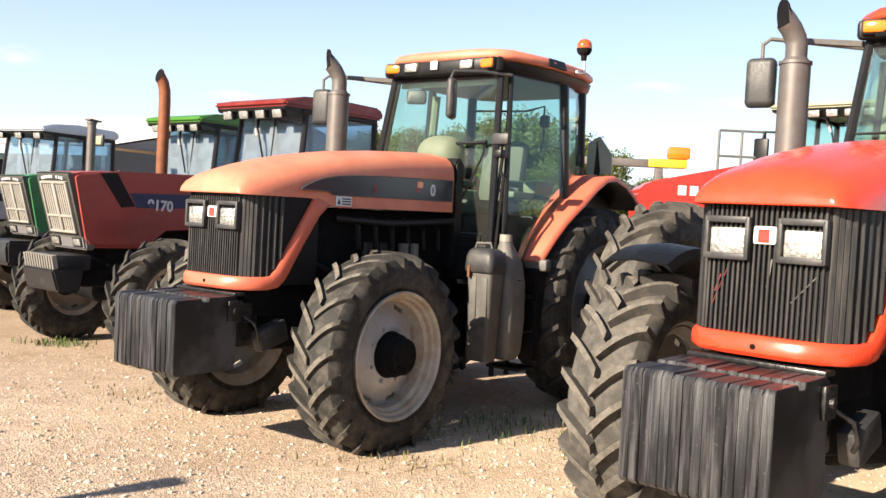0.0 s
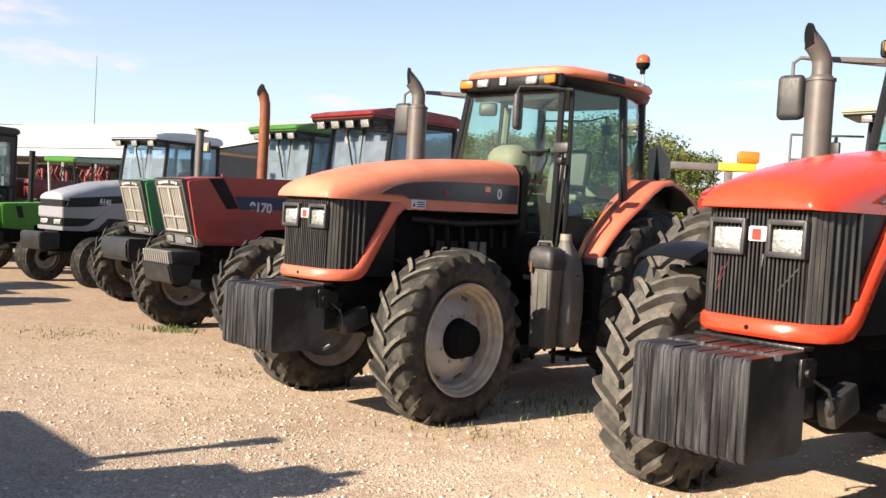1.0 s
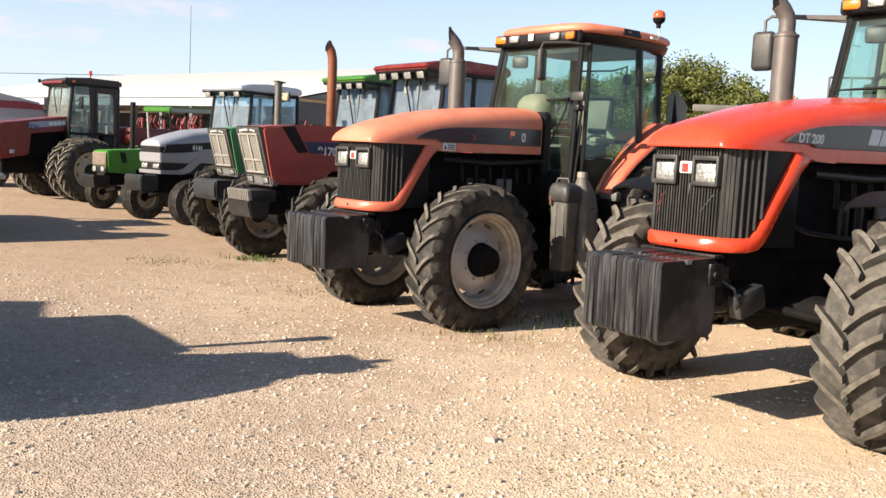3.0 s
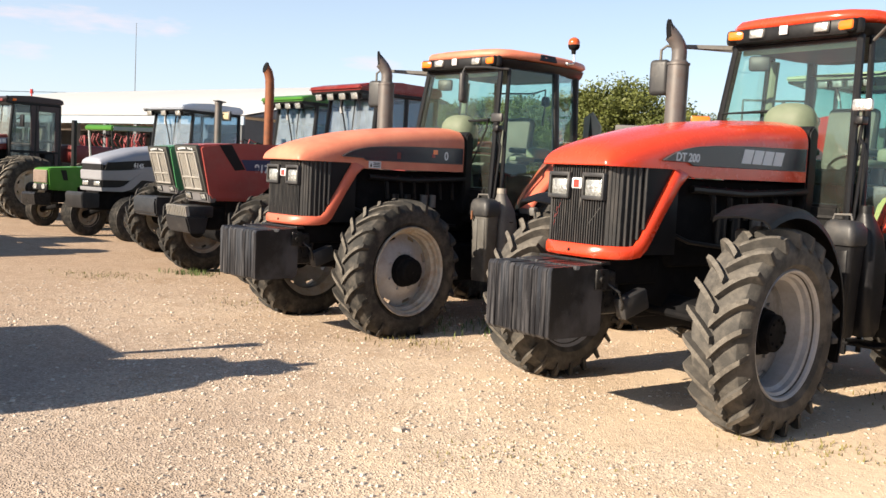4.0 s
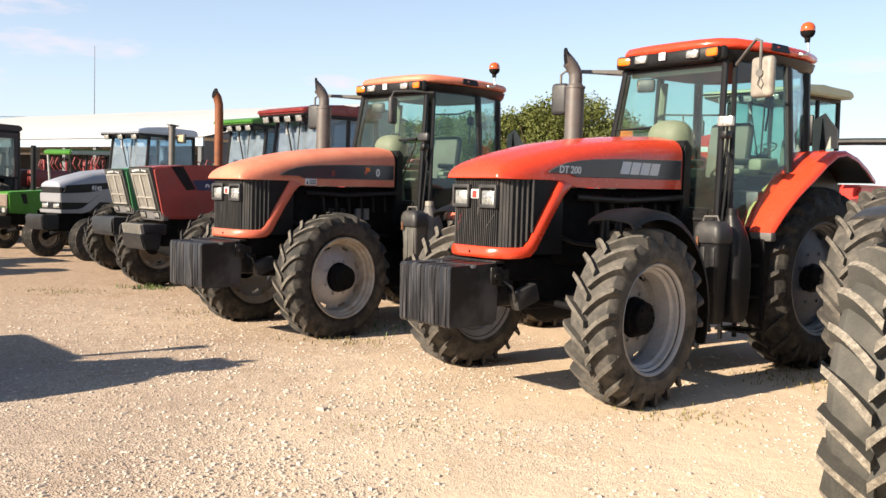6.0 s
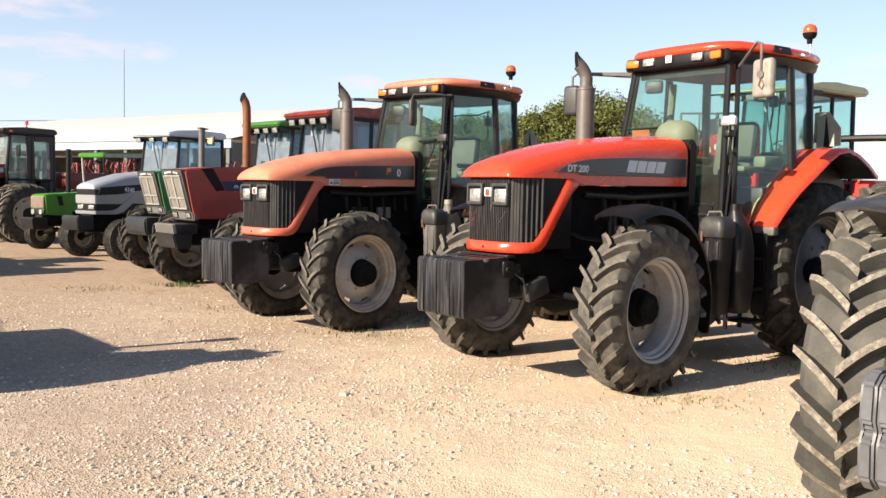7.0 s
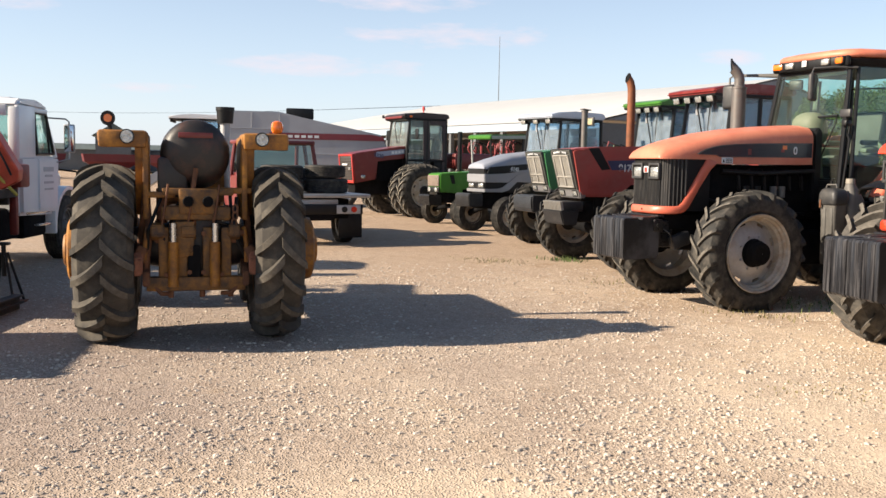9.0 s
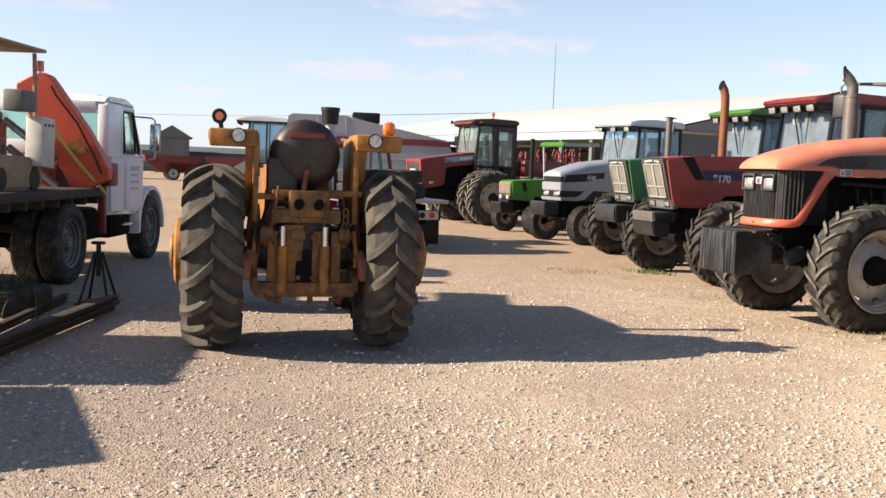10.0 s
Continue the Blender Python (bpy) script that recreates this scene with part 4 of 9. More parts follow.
    for s in (-1, 1):
        tube(bm, [(fx + 0.02, s * A[1], 1.25), (fx, s * A[1], zf), (top["A"][0], s * top["A"][1], zt)], 0.034, 8)
        tube(bm, [(fx - 0.12, s * (A[1] + 0.06), 1.3), (fx - 0.13, s * (A[1] + 0.055), zf), (top["A"][0] - 0.1, s * (top["A"][1] + 0.04), zt)], 0.026, 8)
        tube(bm, [(C[0], s * C[1], 1.9), (top["C"][0], s * top["C"][1], zt)], 0.05, 8)
        tube(bm, [(bx - 0.3, s * 0.85, 1.75), (top["B"][0] - 0.2, s * 0.78, zt)], 0.045, 8)
        tube(bm, [(fx - 0.1, s * 0.72, 1.32), (bx + 0.2, s * 0.84, 1.3), (bx - 0.05, s * 0.86, 1.55), (bx - 0.3, s * 0.85, 1.8), (ex, s * 0.68, 2.0)], 0.035, 8)
    for z, x, w in ((zf - 0.05, fx, 0.73), (zt - 0.02, -1.83, 0.605)):
        tube(bm, [(x, -w, z), (x, w, z)], 0.03, 8)
    tube(bm, [(ex, -0.68, 2.0), (ex, 0.68, 2.0)], 0.04, 8)
    part("cab_frame", bm, BLACK, root)
    bm = bmn()
    prism(bm, [(fx + 0.02, 1.2), (fx + 0.02, 1.6), (fx - 0.06, 1.62), (fx - 0.08, 1.3), (ex, 1.3), (ex, 1.1)], -0.66, 0.66, 0.02)
    box(bm, (-2.9, 0, 1.55), (0.8, 1.2, 0.5), 0.05)
    box(bm, (-2.15, -0.42, 1.52), (0.9, 0.4, 0.5), 0.04)
    part("cab_floor", bm, BLACK, root)
    bm = bmn()
    prism(bm, [(-1.5, 1.3), (-1.5, 2.2), (-1.56, 2.26), (-1.63, 2.2), (-1.63, 1.3)], -0.42, 0.42, 0.015)
    part("rear_cowl", bm, BLACK, root)
    g = GLASS
    cab_pane("windscreen", [(fx, -0.71, zf), (fx, 0.71, zf), (-1.825, 0.59, zt), (-1.825, -0.59, zt)], g, root)
    for s in (-1, 1):
        bm = bmn()
        loft(bm, [[(fx - 0.14, s * (0.785 + o), 1.36), (bx + 0.14, s * (0.845 + o), 1.36), (bx - 0.02, s * (0.86 + o), 1.58), (bx - 0.28, s * (0.85 + o), 1.85), (-2.62, s * (0.78 + o), zt), (-1.94, s * (0.655 + o), zt)] for o in (0, 0.008)])
        ob = part("door_glass", bm, g, root)
        ob.visible_shadow = False
        cab_pane("quarter_glass", [(bx - 0.34, s * 0.845, 1.9), (ex + 0.03, s * 0.70, 2.05), (-3.14, s * 0.67, zt), (-2.68, s * 0.775, zt)], g, root)
    cab_pane("rear_glass", [(ex, -0.66, 2.03), (ex, 0.66, 2.03), (-3.16, 0.64, zt), (-3.16, -0.64, zt)], g, root)
    seat_and_wheel(root, -2.55, 1.85)
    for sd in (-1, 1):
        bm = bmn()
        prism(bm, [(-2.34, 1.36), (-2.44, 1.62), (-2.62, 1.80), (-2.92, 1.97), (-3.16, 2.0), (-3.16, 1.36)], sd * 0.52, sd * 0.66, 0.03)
        part("fender_liner", bm, SAGE_LIT, root, "inner liner beside the seat, sunlight in its yellow-green colour")
    bm = bmn()
    tube(bm, [(-2.62, -0.79, 1.95), (-2.63, -0.73, zt - 0.05)], 0.045, 8)
    part("post_trim", bm, SAGE, root, "pale green inner post trim")
    bm = bmn()
    box(bm, (-2.72, 0.50, 2.06), (0.34, 0.16, 0.13), 0.04)
    box(bm, (-2.45, 0.46, 1.98), (0.36, 0.12, 0.06), 0.02)
    part("armrest", bm, SAGE, root, "pale padded armrest")
    bm = bmn()
    box(bm, (-1.90, 0.0, 2.965), (0.03, 1.16, 0.06), 0.012)
    part("sun_visor", bm, VISOR_PALE, root, "pale rolled sun visor")
    bm = bmn()
    box(bm, (-1.93, -0.42, 2.86), (0.05, 0.2, 0.14), 0.03, (0, 0, 20))
    part("interior_mirror", bm, PLASTIC, root)
    bm = bmn()
    tube(bm, [(-2.9, -0.5, 2.85), (-2.9, 0.2, 2.83), (-2.88, 0.42, 2.87), (-2.86, 0.44, 2.6), (-2.88, 0.40, 2.42)], 0.012, 6)
    box(bm, (-2.87, 0.44, 2.72), (0.09, 0.09, 0.13), 0.03)
    part("rear_wiper", bm, BLACK, root)
    bm = bmn()
    wy = (0.031, -0.603) if left_mirror else (0.58, -0.088)
    tube(bm, [(-1.60, (wy[0] + wy[1]) / 2, zf), (-1.665, wy[0], 2.30), (-1.675, wy[0], 2.39)], 0.010, 6)
    tube(bm, [(-1.675, wy[0] + 0.02, 2.40), (-1.675, wy[0] - 0.12, 2.395), (-1.675, wy[1], 2.385)], [0.022, 0.018, 0.008], 6)
    tube(bm, [(-1.72, 0.69, 1.75), (-1.76, 0.72, 2.3)], 0.016, 8)
    part("wiper", bm, BLACK, root)
    # roof
    def roof_ring(z, grow, dome=0.0):
        pl = [(-1.70, 0.0), (-1.71, 0.35), (-1.76, 0.56), (-1.90, 0.70), (-2.4, 0.80), (-3.0, 0.78), (-3.3, 0.70), (-3.42, 0.55), (-3.44, 0.0)]
        pl = pl + [(x, -y) for x, y in pl[-2:0:-1]]
        cx = -2.55
        return [(cx + (x - cx) * grow, y * grow, z) for x, y in pl]
    bm = bmn()
    loft(bm, [roof_ring(3.135, 0.975), roof_ring(3.16, 1.003), roof_ring(3.195, 1.0), roof_ring(3.228, 0.965), roof_ring(3.252, 0.85), roof_ring(3.268, 0.5)])
    part("roof", bm, paint, root, sharp=50)
    bm = bmn()
    loft(bm, [roof_ring(3.01, 0.93), roof_ring(3.05, 0.965), roof_ring(3.12, 0.985), roof_ring(3.125, 0.9)])
    box(bm, (-1.745, 0, 3.085), (0.07, 1.10, 0.135), 0.03)
    for sd in (-1, 1):
        box(bm, (-1.79, sd * 0.575, 3.085), (0.07, 0.20, 0.135), 0.03, (0, 0, -sd * 32))
    part("roof_lining", bm, BLACK, root)
    for s in (-1, 1):
        for nm, y, w, mat in (("turn_signal", 0.525, 0.20, LENS_AMBER), ("work_lamp", 0.315, 0.165, LENS_WHITE)):
            tilt = -s * (15 if nm == "turn_signal" else 3)
            bm = bmn()
            box(bm, (-1.725 - (0.012 if nm == "turn_signal" else 0), s * y, 3.092), (0.06, w, 0.108), 0.022, (0, 0, tilt))
            lamp = part(nm, bm, BLACK, root)
            bm = bmn()
            box(bm, (-1.705 - (0.012 if nm == "turn_signal" else 0), s * y, 3.092), (0.045, w - 0.025, 0.082), 0.018, (0, 0, tilt))
            part("lens", bm, mat, lamp, "amber turn signal lens" if nm == "turn_signal" else "clear work lamp lens")
    bm = bmn()
    box(bm, (-1.695, -0.04, 3.10), (0.02, 0.08, 0.08), 0.008)
    part("roof_badge", bm, DECAL_WHITE, root)
    bm = bmn()
    sheet(bm, [(-2.30, 0.797, 3.15), (-2.60, 0.806, 3.15), (-2.58, 0.788, 3.222), (-2.33, 0.78, 3.222)], 0.016)
    part("roof_vent", bm, BLACK, root)
    # beacon
    bm = bmn()
    tube(bm, [(-2.80, 0.77, 3.16), (-2.80, 0.82, 3.165), (-2.87, 0.83, 3.17), (-2.915, 0.82, 3.20), (-2.92, 0.81, 3.27), (-2.92, 0.80, 3.34)], 0.013, 8)
    box(bm, (-2.80, 0.80, 3.165), (0.05, 0.05, 0.035), 0.008)
    bk = part("beacon_bracket", bm, CHROME, root, "bright bent beacon pole")
    bm = bmn()
    loft(bm, [[(-2.92 + q * math.cos(k * math.pi / 8), 0.80 + q * math.sin(k * math.pi / 8), z) for k in range(16)] for q, z in ((0.026, 3.30), (0.03, 3.345), (0.055, 3.36), (0.070, 3.385), (0.074, 3.412))])
    part("beacon_base", bm, ENGINE, bk, "black beacon base")
    bm = bmn()
    loft(bm, [[(-2.92 + q * math.cos(k * math.pi / 8), 0.80 + q * math.sin(k * math.pi / 8), z) for k in range(16)] for q, z in ((0.072, 3.412), (0.074, 3.43), (0.069, 3.46), (0.052, 3.487), (0.022, 3.502))])
    part("beacon_lens", bm, LENS_BEACON, bk, "amber beacon dome")
    # mirrors
    sides = [(-1, 1.0)] + ([(1, 1.0)] if left_mirror else [])
    for s, _ in sides:
        bm = bmn()
        if s < 0:
            tube(bm, [(-1.86, -0.64, 2.98), (-1.7, -0.85, 3.0), (-1.45, -1.12, 3.02), (-1.42, -1.16, 2.98), (-1.42, -1.16, 2.86)], 0.014, 8)
            sheet(bm, [(-1.86, -0.62, 2.985), (-1.86, -0.66, 3.03), (-1.5, -1.05, 3.03), (-1.5, -1.05, 3.0)], 0.016)
            c, turn = (-1.42, -1.16, 2.72), 12
        else:
            tube(bm, [(-1.9, 0.68, 2.98), (-1.78, 0.85, 3.06), (-1.66, 1.04, 3.15), (-1.645, 1.10, 3.13), (-1.645, 1.10, 2.82)], 0.014, 8)
            cyl(bm, (-1.66, 1.10, 2.84), (-1.63, 1.10, 2.84), 0.035, n=12)
            tube(bm, [(-1.645, 1.10, 2.82), (-1.64, 1.08, 2.74), (-1.64, 1.12, 2.70), (-1.64, 1.14, 2.74), (-1.645, 1.11, 2.80)], 0.006, 6)
            c, turn = (-1.70, 1.10, 2.81), 12
        arm = part("mirror_arm", bm, TANK_GREY, root)
        bm = bmn()
        box(bm, c, (0.09, 0.2 if s < 0 else 0.25, 0.34 if s < 0 else 0.37), 0.043, (0, 0, turn * -s), 4)
        mi = part("mirror", bm, PLASTIC if s < 0 else MIRROR_SHELL, arm)
        bm = bmn()
        box(bm, (c[0] - 0.044, c[1], c[2]), (0.008, 0.17, 0.3), 0.002, (0, 0, turn * -s))
        part("mirror_glass", bm, MIRROR, arm)
        mi["label"] = "black plastic mirror housing" if s < 0 else "weathered beige mirror housing"
    if not left_mirror:
        bm = bmn()
        tube(bm, [(-1.86, 0.70, 3.0), (-1.66, 0.52, 3.01), (-1.5, 0.34, 3.0), (-1.49, 0.32, 2.94), (-1.5, 0.33, 2.80)], 0.016, 8)
        box(bm, (-1.5, 0.33, 2.76), (0.075, 0.2, 0.35), 0.037, (0, 0, 118), 4)
        part("mirror", bm, PLASTIC, root, "black mirror folded inwards")
    bm = bmn()
    box(bm, (-1.60, 0.80, 2.42), (0.05, 0.17, 0.1), 0.02)
    mk = part("side_marker", bm, LENS_WHITE if left_mirror else PLASTIC, root, "small rectangular side lamp")
    bm = bmn()
    box(bm, (-1.66, 0.76, 2.30), (0.1, 0.08, 0.07), 0.015)
    tube(bm, [(-1.66, 0.73, 2.25), (-1.64, 0.79, 2.34), (-1.62, 0.80, 2.4)], 0.012, 6)
    tube(bm, [(-1.66, 0.72, 1.45), (-1.62, 0.79, 1.5), (-1.70, 0.78, 2.1), (-1.72, 0.73, 2.16)], 0.015, 8)
    part("grab_rail", bm, BLACK, root)
    # rear fenders
    for s in (-1, 1):
        bm = bmn()
        line = [(-2.03, 1.40), (-2.11, 1.51), (-2.20, 1.62), (-2.36, 1.77), (-2.47, 1.86), (-2.59, 1.95), (-2.82, 2.10), (-3.02, 2.20), (-3.22, 2.225), (-3.45, 2.17), (-3.66, 2.07), (-3.84, 1.95)]
        rings, under = [], []
        for i, (x, z) in enumerate(line):
            a, b = line[max(i - 1, 0)], line[min(i + 1, len(line) - 1)]
            d = Vector((b[0] - a[0], 0, b[1] - a[1])).normalized()
            up = Vector((d.z, 0, -d.x))
            up = up if up.z > 0 else -up
            grow = min(1.0, i / 5)
            y0, y1 = 0.80 - 0.12 * grow, (1.04 if duals else 0.98) + 0.09 * grow
            at = lambda y, o: Vector((x, s * y, z)) + up * o
            rings.append([at(y0, -0.16), at(y0, -0.02), at(y0 + 0.02, 0.0), at((y0 + y1) / 2 - 0.04, 0.010), at((y0 + y1) / 2, -0.004), at(y1 - 0.03, 0.0), at(y1, -0.018), at(y1 + 0.006, -0.055), at(y1 - 0.012, -0.055), at(y1 - 0.04, -0.025), at(y0 + 0.03, -0.025), at(y0 + 0.02, -0.16)])
            under.append([at(y0 + 0.03, -0.03), at(y1 - 0.02, -0.03), at(y1 - 0.02, -0.05), at(y0 + 0.03, -0.05)])
        loft(bm, rings)
        rf = part("rear_fender", bm, paint2, root, sharp=50)
        # black band added below the fender as the shade in the wheel arch
        bm = bmn()
        loft(bm, under)
        part("arch_shade", bm, BLACK, rf, "black band under the fender for the shade there")
        # inner wall in black, which puts the wheel arch's shade into its colour
        bm = bmn()
        prism(bm, [(-2.10, 1.38), (-2.26, 1.62), (-2.50, 1.84), (-2.82, 2.06), (-3.2, 2.17), (-3.44, 2.1), (-3.64, 2.0), (-3.82, 1.85), (-3.7, 1.2), (-2.3, 1.2)], s * 0.69, s * 0.745)
        part("fender_wall", bm, BLACK, root)
        bm = bmn()
        box(bm, (-2.09, s * 0.93, 1.36), (0.10, 0.24, 0.105), 0.025)
        part("fender_end", bm, TANK_GREY, root, "grey lamp box at the fender's foot")
        bm = bmn()
        prism(bm, [(-2.02, 1.35), (-2.19, 1.35), (-2.13, 0.95), (-2.12, 0.55), (-2.05, 0.5)], s * 0.80, s * 0.98, 0.02)
        part("fender_skirt", bm, BLACK, root)
    # battery box with lid, handle and latch, then steps and a tall plastic side tank
    for s in (-1, 1):
        shell = TANK_DUSTY if jug else PLASTIC_DARK
        bm = bmn()
        rounded_loft(bm, [(-1.48, s * 0.80, 0.08, 0.10, 0.03, 0.55), (-1.48, s * 0.80, 0.09, 0.11, 0.035, 0.60), (-1.47, s * 0.81, 0.095, 0.115, 0.035, 0.95), (-1.465, s * 0.82, 0.105, 0.125, 0.035, 1.29), (-1.465, s * 0.82, 0.09, 0.11, 0.03, 1.30)])
        for o in (-0.055, 0.055):
            box(bm, (-1.372, s * (0.82 + o), 1.05), (0.024, 0.07, 0.42), 0.008, (0, 1.5, 0))
        bx_ = part("battery_box", bm, shell, root, "moulded plastic battery box", sharp=45)
        bm = bmn()
        rounded_loft(bm, [(-1.455, s * 0.82, 0.115, 0.135, 0.04, 1.295), (-1.455, s * 0.82, 0.125, 0.145, 0.045, 1.32), (-1.455, s * 0.82, 0.12, 0.14, 0.05, 1.43), (-1.455, s * 0.815, 0.10, 0.12, 0.05, 1.475), (-1.455, s * 0.81, 0.07, 0.09, 0.04, 1.495)])
        part("lid", bm, PLASTIC, bx_, "black rounded lid", sharp=50)
        bm = bmn()
        tube(bm, [(-1.42, s * 0.73, 1.48), (-1.42, s * 0.745, 1.535), (-1.44, s * 0.87, 1.54), (-1.44, s * 0.89, 1.48)], 0.011, 8)
        part("handle", bm, TANK_GREY, bx_)
        bm = bmn()
        box(bm, (-1.328, s * 0.74, 1.30), (0.02, 0.025, 0.10), 0.006)
        part("latch", bm, RUST, bx_)
    bm = bmn()
    for z in (0.45, 0.78, 1.08):
        box(bm, (-1.98, 0.78, z), (0.28, 0.34, 0.03), 0.008)
    for x in (-1.86, -2.1):
        box(bm, (x, 0.66, 0.8), (0.03, 0.04, 0.9), 0.006)
    part("steps", bm, BLACK, root)
    bm = bmn()
    rounded_loft(bm, [(-1.75, 0.85, 0.10, 0.09, 0.05, 0.55), (-1.75, 0.855, 0.13, 0.11, 0.06, 0.61), (-1.745, 0.86, 0.145, 0.12, 0.06, 0.9), (-1.735, 0.86, 0.145, 0.12, 0.07, 1.2), (-1.72, 0.86, 0.125, 0.105, 0.07, 1.36), (-1.70, 0.86, 0.09, 0.08, 0.06, 1.46), (-1.68, 0.86, 0.058, 0.055, 0.05, 1.54), (-1.675, 0.86, 0.05, 0.05, 0.048, 1.56)])
    jt = part("side_tank", bm, TANK_GREY if jug else PLASTIC_DARK, root, "worn grey plastic side tank" if jug else "black plastic side tank", sharp=50)
    bm = bmn()
    cyl(bm, (-1.675, 0.86, 1.555), (-1.675, 0.86, 1.615), 0.056, 0.052, n=18)
    part("cap", bm, MIRROR_SHELL if jug else BLACK, jt)
    if jug:
        bm = bmn()
        tube(bm, [(-1.61, 0.95, 1.25), (-1.74, 0.982, 1.23), (-1.86, 0.95, 1.25)], 0.005, 5)
        part("tank_seam", bm, ENGINE, jt)
    if front_fender:
        for s in (-1, 1):
            bm = bmn()
            rings = []
            for i in range(19):
                a = radians(64 + 134 * i / 18)
                c, sn = math.cos(a), math.sin(a)
                ro = fr + 0.15
                yy = track - 0.03
                prof = [(-0.22, -0.05), (-0.2, 0.0), (0, 0.02), (0.17, 0.0), (0.205, -0.03), (0.215, -0.07), (0.2, -0.07), (0.185, -0.03), (0.16, -0.012), (0, 0.008), (-0.17, -0.012)]
                rings.append([((ro + dz) * c, s * (yy + dy), fr - 0.03 + (ro + dz) * sn) for dy, dz in prof])
            loft(bm, rings)
            fd = part("front_fender", bm, FENDER_BLACK, root, "black plastic front fender")
            fd.matrix_basis = Matrix.Translation((-0.13, s * track, 0)) @ pose(0, 0, 0, 0, 0, steer) @ Matrix.Translation((0, -s * track, 0))
    # rear linkage and slow sign
    bm = bmn()
    box(bm, (-3.2, 0, 0.95), (0.8, 0.5, 0.6), 0.05)
    tube(bm, [(rx, -0.95, 0.92), (rx, 0.95, 0.92)], 0.13, 12)
    for s in (-1, 1):
        tube(bm, [(-3.4, s * 0.35, 0.8), (-4.0, s * 0.42, 0.72)], 0.035, 8)
    part("rear_housing", bm, ENGINE, root)
    bm = bmn()
    loft(bm, [[(x, 0.58, 2.25), (x, 0.86, 2.265), (x, 0.857, 2.455), (x, 0.71, 2.64), (x, 0.578, 2.57)] for x in (-3.50, -3.515)])
    ss = part("slow_sign", bm, SIGN_GREY, root, "grey-green back of a roadside warning sign")
    bm = bmn()
    loft(bm, [[(x, 0.66, 2.1), (x, 0.74, 2.1), (x, 0.735, 2.3), (x, 0.69, 2.59), (x, 0.675, 2.3)] for x in (-3.485, -3.498)])
    part("sign_bracket", bm, BLACK, ss)
    return root


FENDER_BLACK = surface("black_fender_plastic", (0.008, 0.008, 0.009), 0.45, 0, (0.03, 0.026, 0.024), 0.3, 4, 50, 0.001, 0.2, spec=0.15)
TANK_DUSTY = surface("dusty_brown_plastic", (0.082, 0.078, 0.072), 0.6, 0, (0.13, 0.12, 0.105), 0.5, 5, 40, 0.001, 0.2)
YELLOW_HOOK = surface("hook_yellow", (0.6, 0.45, 0.04), 0.5, 0, None, 0, 4, 50, 0, 0.1)
MIRROR_SHELL = surface("weathered_mirror_shell", (0.3, 0.27, 0.23), 0.5, 0, (0.12, 0.11, 0.1), 0.5, 8, 50, 0, 0.2)
RED_POSE = pose(1.809, 4.729, 0, 0, 0, 228.4)
FADED_POSE = pose(-1.426, 7.063, -0.045, 0, 0, 236.06)
large_tractor("red_tractor", RED_POSE, "glossy orange-red farm tractor with dual rear tyres on gravel", RED, 1.05, 0.735, 0.435, RUBBER_DRY, RIM_GREY, 0.06, steer=6, front_fender=True, duals=True, decal_text="DT 200", flat=0.712, tread=LUG_DUSTY)
large_tractor("faded_tractor", FADED_POSE, "faded salmon farm tractor with worn black front tyres", FADED, 0.83, 0.74, 0.442, RUBBER, RIM_RUST, 0.038, jug=True, left_mirror=False, worn=0.3, paint2=FADED_DEEP, drop=-0.045, flat=0.682, tread=LUG_DUSTY)


